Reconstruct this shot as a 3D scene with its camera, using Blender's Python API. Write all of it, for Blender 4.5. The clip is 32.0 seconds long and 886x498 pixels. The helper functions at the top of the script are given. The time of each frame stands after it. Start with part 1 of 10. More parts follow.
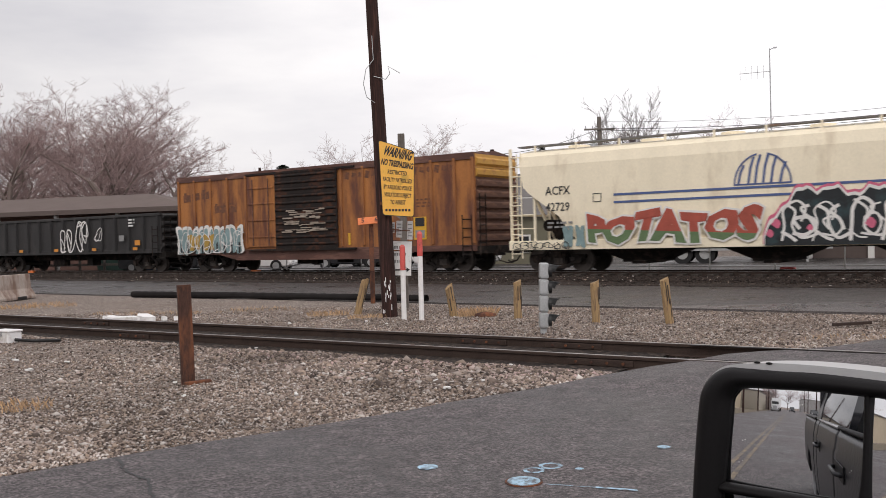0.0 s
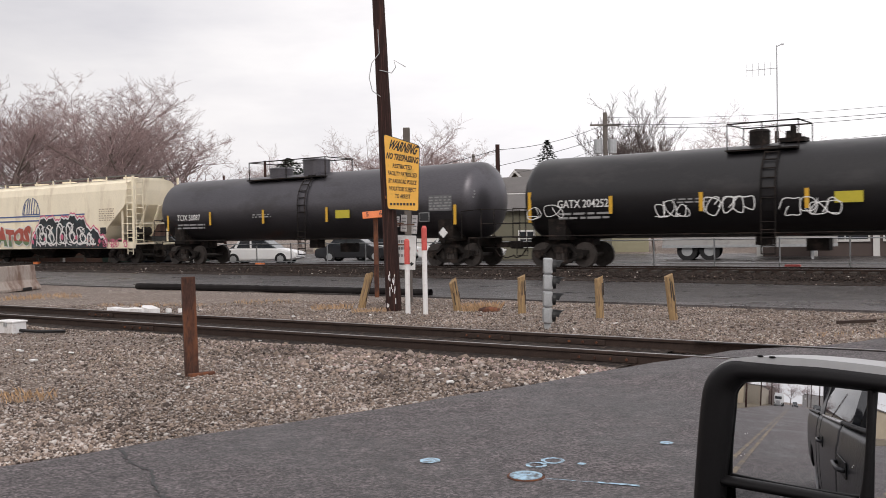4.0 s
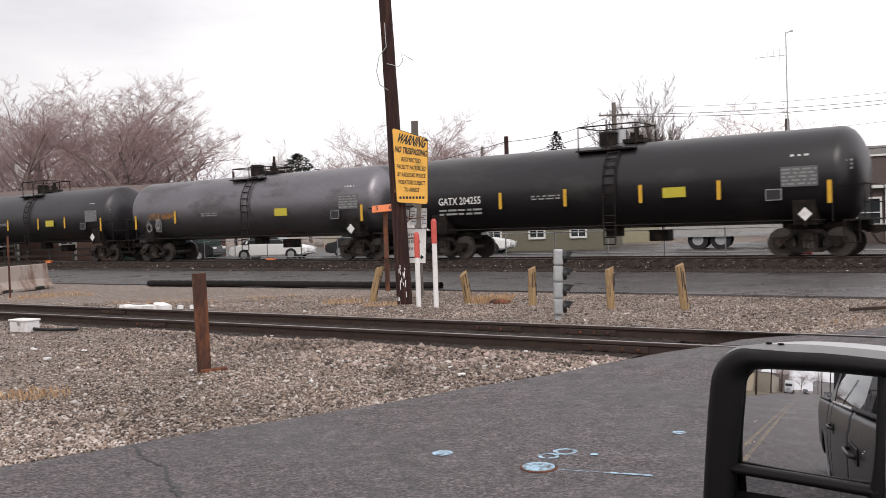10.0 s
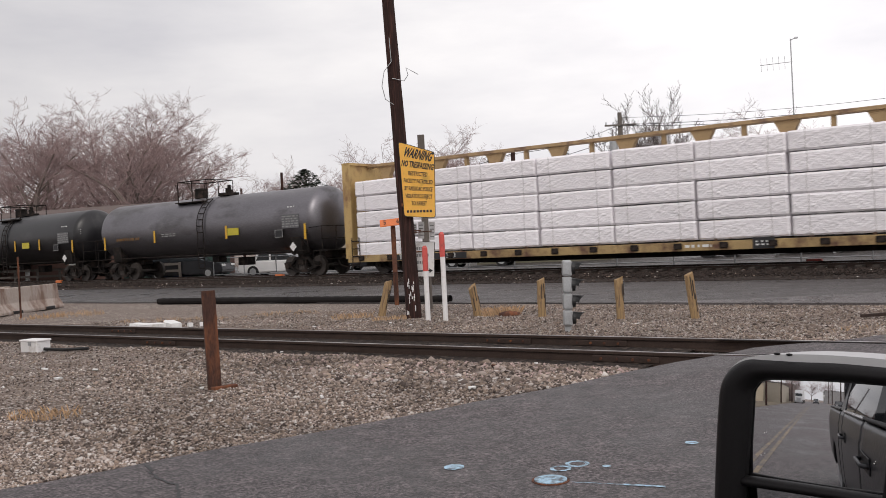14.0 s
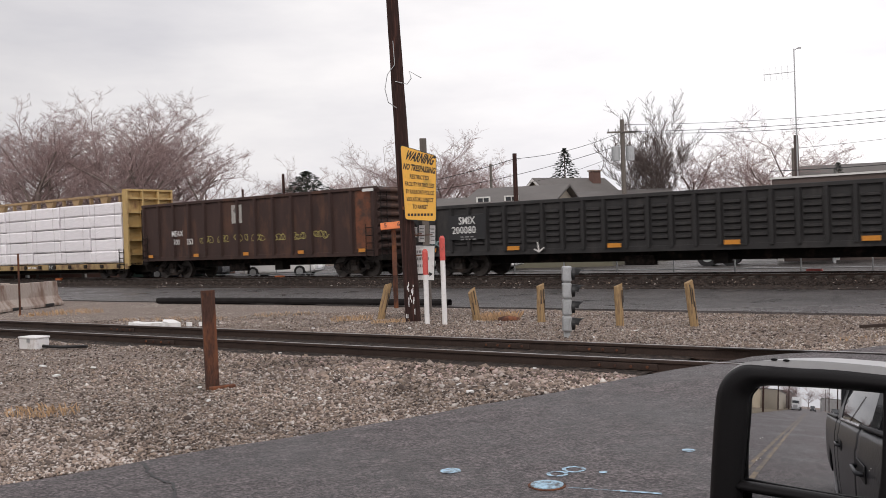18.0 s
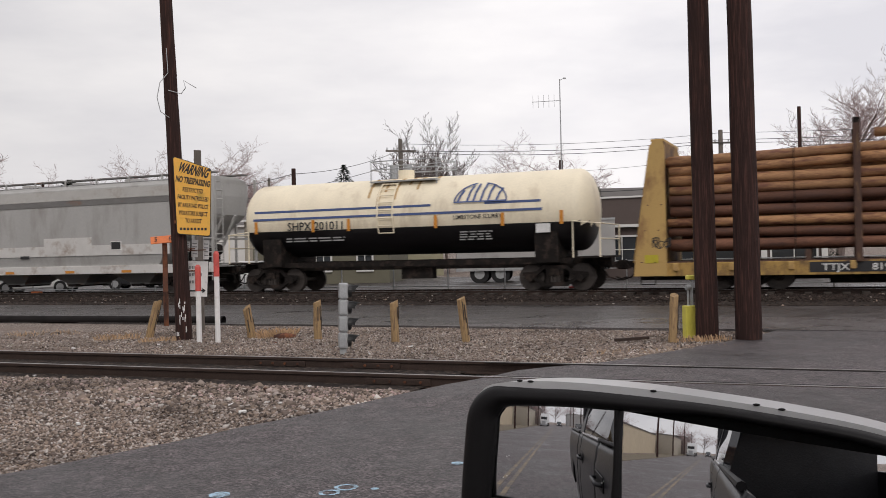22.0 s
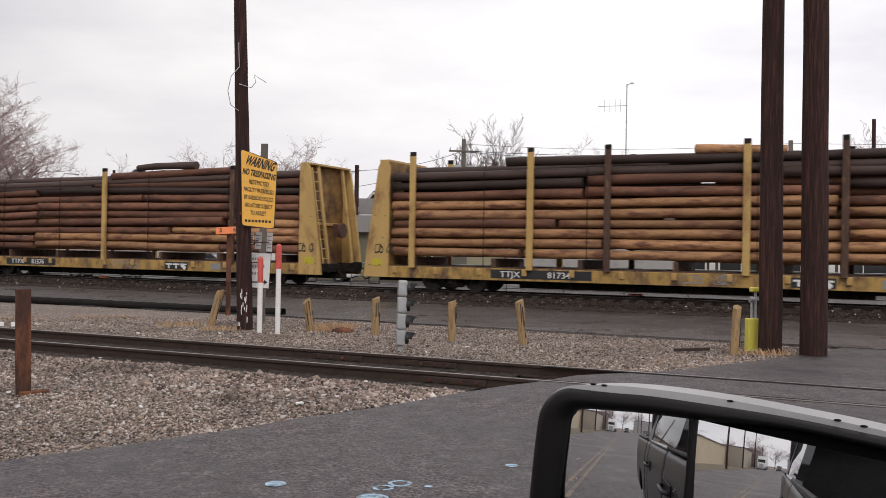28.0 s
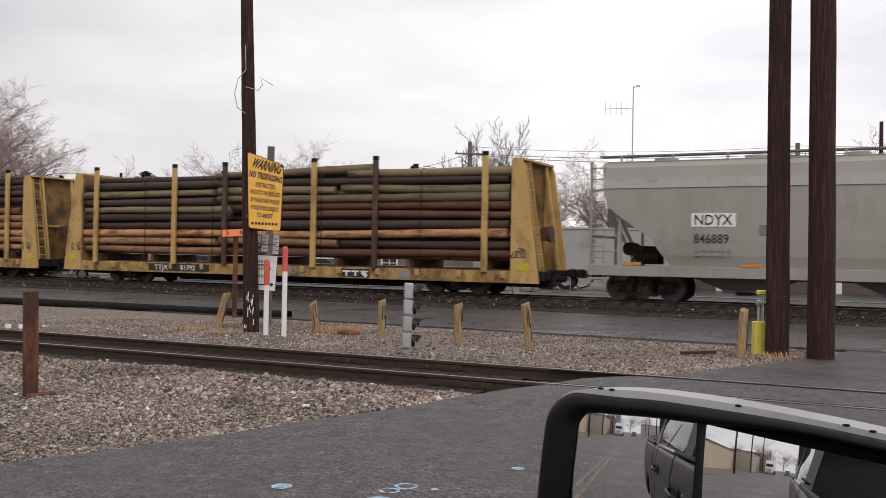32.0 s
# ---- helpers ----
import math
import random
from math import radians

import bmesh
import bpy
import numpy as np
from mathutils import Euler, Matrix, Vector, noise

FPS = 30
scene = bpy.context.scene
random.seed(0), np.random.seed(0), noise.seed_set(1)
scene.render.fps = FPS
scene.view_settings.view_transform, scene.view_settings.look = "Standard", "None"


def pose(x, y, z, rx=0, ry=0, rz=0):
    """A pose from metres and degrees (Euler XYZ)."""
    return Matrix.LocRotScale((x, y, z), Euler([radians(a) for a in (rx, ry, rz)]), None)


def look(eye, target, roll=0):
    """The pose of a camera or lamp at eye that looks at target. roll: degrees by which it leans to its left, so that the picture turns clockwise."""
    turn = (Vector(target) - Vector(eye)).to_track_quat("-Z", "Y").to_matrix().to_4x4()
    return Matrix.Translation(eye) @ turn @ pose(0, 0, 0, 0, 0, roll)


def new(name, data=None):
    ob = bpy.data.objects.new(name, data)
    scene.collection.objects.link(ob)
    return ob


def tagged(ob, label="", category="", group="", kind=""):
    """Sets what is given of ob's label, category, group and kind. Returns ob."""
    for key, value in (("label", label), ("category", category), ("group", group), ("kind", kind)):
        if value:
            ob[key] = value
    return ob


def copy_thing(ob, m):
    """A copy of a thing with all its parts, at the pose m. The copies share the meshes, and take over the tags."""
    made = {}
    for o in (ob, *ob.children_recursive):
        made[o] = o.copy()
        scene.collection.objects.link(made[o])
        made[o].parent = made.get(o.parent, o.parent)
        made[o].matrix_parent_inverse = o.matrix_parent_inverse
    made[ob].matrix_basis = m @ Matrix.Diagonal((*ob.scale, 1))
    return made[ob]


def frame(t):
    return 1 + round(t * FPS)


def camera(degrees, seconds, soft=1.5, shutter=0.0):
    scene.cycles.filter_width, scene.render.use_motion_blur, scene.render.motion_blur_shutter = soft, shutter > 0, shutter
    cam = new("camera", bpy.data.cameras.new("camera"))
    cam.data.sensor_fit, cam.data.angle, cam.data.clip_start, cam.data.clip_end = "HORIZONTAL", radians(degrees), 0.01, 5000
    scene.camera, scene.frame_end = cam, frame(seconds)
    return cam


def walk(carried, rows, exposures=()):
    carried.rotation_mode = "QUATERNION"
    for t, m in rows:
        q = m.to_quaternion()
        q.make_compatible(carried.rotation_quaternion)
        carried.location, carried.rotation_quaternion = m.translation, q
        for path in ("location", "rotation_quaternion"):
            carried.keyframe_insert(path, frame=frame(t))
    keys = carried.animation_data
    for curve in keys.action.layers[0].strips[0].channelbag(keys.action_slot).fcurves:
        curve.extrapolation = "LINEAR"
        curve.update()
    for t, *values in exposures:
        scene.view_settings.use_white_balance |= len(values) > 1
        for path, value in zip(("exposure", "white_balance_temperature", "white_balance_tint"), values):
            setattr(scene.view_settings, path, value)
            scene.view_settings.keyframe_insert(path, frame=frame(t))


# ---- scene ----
TH = radians(35.35)                    # the tracks run at this angle to the first view
TRACK_O = Vector((0.0, 37.94, 0.30))   # a point on the main track's centre line, rail head
ALONG = Vector((math.cos(TH), -math.sin(TH), 0))

# ---- camera: seconds, x, y, z, yaw, pitch, roll ----
ROWS = [
    (0, -0.001, -0.004, 1.651, -0.00, -0.70, -1.50),
    (0.5, 0.003, 0.010, 1.648, 0.02, -0.71, -1.59),
    (1, 0.006, 0.013, 1.649, 0.07, -0.68, -1.74),
    (1.5, 0.007, 0.008, 1.650, 0.11, -0.61, -1.86),
    (2, 0.007, 0.014, 1.648, 0.13, -0.43, -1.26),
    (2.5, 0.005, 0.005, 1.645, 0.19, -0.40, -1.12),
    (3, 0.003, 0.010, 1.643, 0.11, -0.69, -0.59),
    (3.5, -0.000, -0.003, 1.645, 0.14, -0.97, -0.88),
    (5.5, 0.003, 0.003, 1.646, 0.42, -1.06, -1.14),
    (6, 0.001, -0.005, 1.646, 0.60, -1.02, -1.13),
    (6.5, 0.007, 0.006, 1.642, 0.74, -1.17, -1.07),
    (7, 0.005, 0.004, 1.643, 0.75, -1.24, -1.10),
    (7.5, 0.004, -0.001, 1.646, 0.82, -1.19, -1.46),
    (8, 0.006, 0.001, 1.644, 0.98, -1.03, -1.52),
    (8.5, 0.005, 0.001, 1.644, 1.05, -1.37, -1.75),
    (9, 0.002, -0.010, 1.645, 1.00, -1.52, -1.72),
    (9.5, 0.012, 0.010, 1.641, 1.06, -1.51, -1.84),
    (10, 0.007, 0.001, 1.643, 0.93, -1.44, -1.88),
    (10.5, 0.009, 0.004, 1.645, 0.98, -1.13, -2.05),
    (11, 0.007, -0.005, 1.647, 1.05, -0.98, -2.28),
    (11.5, 0.010, 0.005, 1.645, 1.29, -0.90, -2.31),
    (12, 0.009, -0.005, 1.646, 1.36, -0.84, -2.43),
    (12.5, 0.013, 0.007, 1.644, 1.37, -0.86, -2.52),
    (13, 0.008, -0.008, 1.647, 1.34, -0.89, -2.68),
    (13.5, 0.013, 0.002, 1.647, 1.36, -0.81, -2.94),
    (14, 0.012, 0.001, 1.647, 1.42, -0.62, -2.90),
    (14.5, 0.012, -0.005, 1.648, 1.48, -0.52, -2.90),
    (16.5, 0.011, 0.006, 1.642, 1.42, -0.65, -1.88),
    (17, 0.007, -0.007, 1.645, 1.47, -0.60, -2.02),
    (17.5, 0.012, 0.002, 1.643, 1.50, -0.44, -1.89),
    (18, 0.013, -0.002, 1.642, 1.43, -0.37, -1.95),
    (18.5, 0.013, -0.000, 1.640, 1.31, -0.45, -1.89),
    (19, 0.012, -0.009, 1.642, 1.17, -0.55, -1.84),
    (19.5, 0.015, 0.003, 1.640, 0.78, -0.66, -1.80),
    (20, 0.011, -0.007, 1.643, 0.61, -0.71, -1.93),
    (20.5, 0.013, -0.004, 1.644, 0.46, -0.59, -1.78),
    (21, 0.014, -0.018, 1.647, 0.12, -0.41, -1.49),
    (21.1, 0.018, -0.023, 1.650, -0.33, -0.38, -1.56),
    (21.2, 0.021, -0.027, 1.652, -1.57, -0.35, -1.64),
    (21.3, 0.025, -0.032, 1.654, -3.38, -0.32, -1.72),
    (21.4, 0.029, -0.036, 1.657, -5.30, -0.28, -1.80),
    (21.5, 0.033, -0.041, 1.659, -7.55, -0.25, -1.87),
    (21.6, 0.034, -0.034, 1.658, -9.32, -0.16, -1.77),
    (21.7, 0.036, -0.028, 1.657, -10.60, -0.06, -1.66),
    (21.8, 0.038, -0.021, 1.656, -11.50, 0.04, -1.55),
    (21.9, 0.040, -0.014, 1.655, -12.05, 0.13, -1.44),
    (22, 0.042, -0.008, 1.654, -12.20, 0.23, -1.33),
    (22.2, 0.039, -0.009, 1.654, -12.20, 0.34, -1.21),
    (22.5, 0.035, -0.010, 1.653, -11.92, 0.51, -1.03),
    (22.6, 0.034, -0.014, 1.654, -11.45, 0.47, -1.02),
    (22.8, 0.032, -0.022, 1.656, -10.75, 0.39, -0.99),
    (23, 0.030, -0.031, 1.657, -9.97, 0.32, -0.97),
    (23.5, 0.034, -0.016, 1.654, -9.62, -0.03, -0.97),
    (24, 0.033, -0.019, 1.655, -9.39, 0.09, -0.96),
    (24.5, 0.035, -0.014, 1.653, -9.35, 0.11, -0.71),
    (25, 0.035, -0.016, 1.651, -9.29, 0.09, -0.30),
    (25.5, 0.032, -0.017, 1.652, -9.36, -0.00, -0.39),
    (27.5, 0.012, -0.010, 1.653, -9.11, 0.35, 0.84),
    (28, 0.014, -0.009, 1.651, -8.56, 0.28, 0.97),
    (28.5, 0.015, -0.006, 1.652, -8.26, 0.29, 0.72),
    (29, 0.014, -0.005, 1.653, -8.04, 0.41, 0.63),
    (29.5, 0.010, -0.012, 1.655, -7.97, 0.56, 0.63),
    (30, 0.014, -0.004, 1.654, -7.91, 0.75, 0.62),
    (30.5, 0.011, -0.010, 1.653, -7.91, 0.72, 0.94),
    (31, 0.010, -0.010, 1.651, -8.01, 0.58, 1.30),
    (31.5, 0.011, -0.009, 1.652, -8.12, 0.46, 1.17),
    (32, 0.012, -0.009, 1.653, -8.18, 0.43, 1.01),
]


def cam_pose(x, y, z, yaw, pitch, roll):
    return pose(x, y, z, 90 + pitch, 0, yaw) @ pose(0, 0, 0, 0, 0, roll)


# stops, kelvin, tint: the clip's camera brightens and darkens a little on its way
EXPOSURES = [(t, e, 6620, 10.5) for t, e in ((0, 0.1), (1, 0.0), (2, -0.1), (3, 0.0), (4.5, 0.2), (6, 0.28), (9, 0.34), (11, 0.32), (12.5, 0.24), (13.2, 0.15), (14, -0.02), (17, 0.0),
                                           (19, 0.09), (20, 0.09), (21, 0.04), (21.6, -0.12), (22, -0.17), (23.2, -0.16), (24, -0.02), (25, 0.03), (29, 0.0), (32, -0.03))]
cam = camera(51.1, 32.0, soft=0.75, shutter=0.2)
walk(cam, [(r[0], cam_pose(*r[1:])) for r in ROWS], EXPOSURES)

# ---- overcast sky and a wide, weak sun ----
world = bpy.data.worlds.new("overcast_sky")
scene.world = world
world.use_nodes = True
wn, wl = world.node_tree.nodes, world.node_tree.links
wn.clear()
w_out = wn.new("ShaderNodeOutputWorld")
w_bg = wn.new("ShaderNodeBackground")
w_sky = wn.new("ShaderNodeTexSky")
w_sky.sky_type, w_sky.sun_disc = "NISHITA", False
w_sky.sun_elevation, w_sky.sun_rotation = radians(44.6), radians(190)
w_sky.air_density, w_sky.dust_density = 1.0, 6.0
w_co = wn.new("ShaderNodeTexCoord")
w_map = wn.new("ShaderNodeMapping")
w_map.inputs["Scale"].default_value = (1.0, 1.0, 3.5)
w_noise = wn.new("ShaderNodeTexNoise")
w_noise.inputs["Scale"].default_value, w_noise.inputs["Detail"].default_value = 2.2, 6
w_noise.inputs["Roughness"].default_value = 0.55
w_ramp = wn.new("ShaderNodeValToRGB")
w_ramp.color_ramp.elements[0].position, w_ramp.color_ramp.elements[0].color = 0.32, (7.3, 7.25, 7.75, 1)
w_ramp.color_ramp.elements[1].position, w_ramp.color_ramp.elements[1].color = 0.66, (10.2, 10.0, 10.1, 1)
w_mix = wn.new("ShaderNodeMix")
w_mix.data_type = "RGBA"
w_mix.inputs["Factor"].default_value = 0.93
wl.new(w_co.outputs["Generated"], w_map.inputs["Vector"])
wl.new(w_map.outputs[0], w_noise.inputs["Vector"])
wl.new(w_noise.outputs[0], w_ramp.inputs[0])
# brighter towards the veiled sun
w_sep = wn.new("ShaderNodeSeparateXYZ")
w_side = wn.new("ShaderNodeMapRange")
w_side.inputs["From Min"].default_value, w_side.inputs["From Max"].default_value = -0.45, 0.35
w_side.inputs["To Min"].default_value, w_side.inputs["To Max"].default_value = 0.83, 1.24
w_mul = wn.new("ShaderNodeVectorMath")
w_mul.operation = "SCALE"
wl.new(w_co.outputs["Generated"], w_sep.inputs[0])
wl.new(w_sep.outputs["X"], w_side.inputs["Value"])
wl.new(w_ramp.outputs[0], w_mul.inputs[0])
wl.new(w_side.outputs[0], w_mul.inputs["Scale"])
wl.new(w_sky.outputs[0], w_mix.inputs["A"])
wl.new(w_mul.outputs[0], w_mix.inputs["B"])
wl.new(w_mix.outputs["Result"], w_bg.inputs["Color"])
w_bg.inputs["Strength"].default_value = 0.1
wl.new(w_bg.outputs[0], w_out.inputs["Surface"])

sun = new("sun", bpy.data.lights.new("sun", "SUN"))
sun.data.energy, sun.data.angle, sun.data.color = 0.95, radians(25), (1.0, 0.96, 0.92)
sun.matrix_world = look((-6, -22, 34), (0, 12, 0))


# ---- materials ----
def mat(name, col, rough=0.8, metal=0.0, vary=0.25, scale=3.0, fine=60.0, bump=0.15, dirt=None, dirt_amt=0.0,
        dirt_scale=1.2, stretch=(1, 1, 1), spec=0.5, island=0.0, obj_rand=0.0, coat=0.0, coat_rough=0.35):
    """A surface with two scales of variation, stains of a second colour and fine relief."""
    m = bpy.data.materials.new(name)
    m.use_nodes = True
    n, l = m.node_tree.nodes, m.node_tree.links
    b = n["Principled BSDF"]
    b.inputs["Roughness"].default_value = rough
    b.inputs["Metallic"].default_value = metal
    b.inputs["Specular IOR Level"].default_value = spec
    b.inputs["Coat Weight"].default_value, b.inputs["Coat Roughness"].default_value = coat, coat_rough
    co = n.new("ShaderNodeTexCoord")
    mp = n.new("ShaderNodeMapping")
    mp.inputs["Scale"].default_value = stretch
    l.new(co.outputs["Object"], mp.inputs["Vector"])
    big, small = n.new("ShaderNodeTexNoise"), n.new("ShaderNodeTexNoise")
    big.inputs["Scale"].default_value, big.inputs["Detail"].default_value = scale, 5
    small.inputs["Scale"].default_value, small.inputs["Detail"].default_value = fine, 3
    l.new(mp.outputs[0], big.inputs["Vector"])
    l.new(mp.outputs[0], small.inputs["Vector"])
    add = n.new("ShaderNodeMath")
    add.operation = "ADD"
    l.new(big.outputs[0], add.inputs[0])
    l.new(small.outputs[0], add.inputs[1])
    rng = n.new("ShaderNodeMapRange")
    rng.inputs["From Min"].default_value, rng.inputs["From Max"].default_value = 0.6, 1.4
    rng.inputs["To Min"].default_value, rng.inputs["To Max"].default_value = 1 - vary, 1 + vary
    l.new(add.outputs[0], rng.inputs["Value"])
    src = rng.outputs[0]
    for amount, node, sock in ((island, "ShaderNodeNewGeometry", "Random Per Island"), (obj_rand, "ShaderNodeObjectInfo", "Random")):
        if amount:
            g = n.new(node)
            r2 = n.new("ShaderNodeMapRange")
            r2.inputs["To Min"].default_value, r2.inputs["To Max"].default_value = 1 - amount, 1 + amount
            l.new(g.outputs[sock], r2.inputs["Value"])
            mu = n.new("ShaderNodeMath")
            mu.operation = "MULTIPLY"
            l.new(src, mu.inputs[0])
            l.new(r2.outputs[0], mu.inputs[1])
            src = mu.outputs[0]
    vm = n.new("ShaderNodeVectorMath")
    vm.operation = "SCALE"
    vm.inputs[0].default_value = col
    l.new(src, vm.inputs["Scale"])
    out = vm.outputs[0]
    if dirt and dirt_amt:
        dn = n.new("ShaderNodeTexNoise")
        dn.inputs["Scale"].default_value, dn.inputs["Detail"].default_value = dirt_scale, 8
        dn.inputs["Roughness"].default_value = 0.65
        l.new(mp.outputs[0], dn.inputs["Vector"])
        dr = n.new("ShaderNodeMapRange")
        dr.inputs["From Min"].default_value, dr.inputs["From Max"].default_value = 0.62 - 0.3 * dirt_amt, 0.72 - 0.15 * dirt_amt
        l.new(dn.outputs[0], dr.inputs["Value"])
        mx = n.new("ShaderNodeMix")
        mx.data_type = "RGBA"
        l.new(dr.outputs[0], mx.inputs["Factor"])
        l.new(out, mx.inputs["A"])
        mx.inputs["B"].default_value = (*dirt, 1)
        out = mx.outputs["Result"]
    l.new(out, b.inputs["Base Color"])
    if bump:
        bp = n.new("ShaderNodeBump")
        bp.inputs["Strength"].default_value, bp.inputs["Distance"].default_value = bump, 0.02
        l.new(small.outputs[0], bp.inputs["Height"])
        l.new(bp.outputs[0], b.inputs["Normal"])
    return m


def gravel(name, lo, mid, hi, cells, patch, patch_scale, spec=0.25):
    """Crushed stone seen from afar: cells of varied stone colours, the shade in the gaps painted in, and larger dirty
    patches.
    """
    m = bpy.data.materials.new(name)
    m.use_nodes = True
    n, l = m.node_tree.nodes, m.node_tree.links
    b = n["Principled BSDF"]
    b.inputs["Roughness"].default_value, b.inputs["Specular IOR Level"].default_value = 0.95, spec
    co = n.new("ShaderNodeTexCoord")
    vo = n.new("ShaderNodeTexVoronoi")
    vo.inputs["Scale"].default_value = cells
    vo.inputs["Randomness"].default_value = 1.0
    l.new(co.outputs["Object"], vo.inputs["Vector"])
    sp = n.new("ShaderNodeSeparateColor")
    l.new(vo.outputs["Color"], sp.inputs[0])
    rp = n.new("ShaderNodeValToRGB")
    e = rp.color_ramp.elements
    e[0].position, e[0].color = 0.0, (*lo, 1)
    e[1].position, e[1].color = 1.0, (*hi, 1)
    k = e.new(0.55)
    k.color = (*mid, 1)
    l.new(sp.outputs[0], rp.inputs[0])
    # shade between the stones, put into the colour: darker away from each cell's centre
    gap = n.new("ShaderNodeMapRange")
    gap.inputs["From Min"].default_value, gap.inputs["From Max"].default_value = 0.3, 0.75
    gap.inputs["To Min"].default_value, gap.inputs["To Max"].default_value = 1.0, 0.45
    l.new(vo.outputs["Distance"], gap.inputs["Value"])
    ns = n.new("ShaderNodeTexNoise")
    ns.inputs["Scale"].default_value, ns.inputs["Detail"].default_value, ns.inputs["Roughness"].default_value = patch_scale, 7, 0.65
    l.new(co.outputs["Object"], ns.inputs["Vector"])
    pr = n.new("ShaderNodeMapRange")
    pr.inputs["From Min"].default_value, pr.inputs["From Max"].default_value = 0.42, 0.68
    l.new(ns.outputs[0], pr.inputs["Value"])
    vm = n.new("ShaderNodeVectorMath")
    vm.operation = "SCALE"
    l.new(rp.outputs[0], vm.inputs[0])
    l.new(gap.outputs[0], vm.inputs["Scale"])
    mx = n.new("ShaderNodeMix")
    mx.data_type = "RGBA"
    l.new(pr.outputs[0], mx.inputs["Factor"])
    l.new(vm.outputs[0], mx.inputs["A"])
    mx.inputs["B"].default_value = (*patch, 1)
    fac = n.new("ShaderNodeMath")
    fac.operation, fac.inputs[1].default_value = "MULTIPLY", 0.7
    l.new(pr.outputs[0], fac.inputs[0])
    l.new(fac.outputs[0], mx.inputs["Factor"])
    l.new(mx.outputs["Result"], b.inputs["Base Color"])
    bp = n.new("ShaderNodeBump")
    bp.inputs["Strength"].default_value, bp.inputs["Distance"].default_value = 0.8, 0.02
    bp.invert = True
    l.new(vo.outputs["Distance"], bp.inputs["Height"])
    l.new(bp.outputs[0], b.inputs["Normal"])
    return m


def asphalt(name, dark, light, stones, rough0, rough1):
    """Worn asphalt: pale and dark aggregate, blotches, damp smoother areas."""
    m = bpy.data.materials.new(name)
    m.use_nodes = True
    n, l = m.node_tree.nodes, m.node_tree.links
    b = n["Principled BSDF"]
    co = n.new("ShaderNodeTexCoord")
    big, mid, fine = (n.new("ShaderNodeTexNoise") for i in range(3))
    for nd, sc, de in ((big, 0.45, 6), (mid, 5.0, 6), (fine, 48.0, 3)):
        nd.inputs["Scale"].default_value, nd.inputs["Detail"].default_value, nd.inputs["Roughness"].default_value = sc, de, 0.65
        l.new(co.outputs["Object"], nd.inputs["Vector"])
    s1 = n.new("ShaderNodeMath")
    s1.operation = "MULTIPLY_ADD"
    l.new(mid.outputs[0], s1.inputs[0])
    s1.inputs[1].default_value = 0.8
    l.new(big.outputs[0], s1.inputs[2])
    r1 = n.new("ShaderNodeMapRange")
    r1.inputs["From Min"].default_value, r1.inputs["From Max"].default_value = 0.72, 1.12
    l.new(s1.outputs[0], r1.inputs["Value"])
    mx = n.new("ShaderNodeMix")
    mx.data_type = "RGBA"
    l.new(r1.outputs[0], mx.inputs["Factor"])
    mx.inputs["A"].default_value, mx.inputs["B"].default_value = (*dark, 1), (*light, 1)
    vo = n.new("ShaderNodeTexVoronoi")
    vo.inputs["Scale"].default_value = 55
    l.new(co.outputs["Object"], vo.inputs["Vector"])
    sp = n.new("ShaderNodeSeparateColor")
    l.new(vo.outputs["Color"], sp.inputs[0])
    r2 = n.new("ShaderNodeMapRange")
    r2.inputs["To Min"].default_value, r2.inputs["To Max"].default_value = 1 - stones, 1 + stones
    l.new(sp.outputs[0], r2.inputs["Value"])
    r3 = n.new("ShaderNodeMapRange")
    r3.inputs["From Min"].default_value, r3.inputs["From Max"].default_value = 0.35, 0.65
    r3.inputs["To Min"].default_value, r3.inputs["To Max"].default_value = 0.5, 1.45
    l.new(fine.outputs[0], r3.inputs["Value"])
    mu = n.new("ShaderNodeMath")
    mu.operation = "MULTIPLY"
    l.new(r2.outputs[0], mu.inputs[0])
    l.new(r3.outputs[0], mu.inputs[1])
    vm = n.new("ShaderNodeVectorMath")
    vm.operation = "SCALE"
    l.new(mx.outputs["Result"], vm.inputs[0])
    l.new(mu.outputs[0], vm.inputs["Scale"])
    l.new(vm.outputs[0], b.inputs["Base Color"])
    rr = n.new("ShaderNodeMapRange")
    rr.inputs["From Min"].default_value, rr.inputs["From Max"].default_value = 0.35, 0.65
    rr.inputs["To Min"].default_value, rr.inputs["To Max"].default_value = rough0, rough1
    l.new(big.outputs[0], rr.inputs["Value"])
    l.new(rr.outputs[0], b.inputs["Roughness"])
    bp = n.new("ShaderNodeBump")
    bp.inputs["Strength"].default_value, bp.inputs["Distance"].default_value = 0.7, 0.012
    l.new(mu.outputs[0], bp.inputs["Height"])
    l.new(bp.outputs[0], b.inputs["Normal"])
    return m


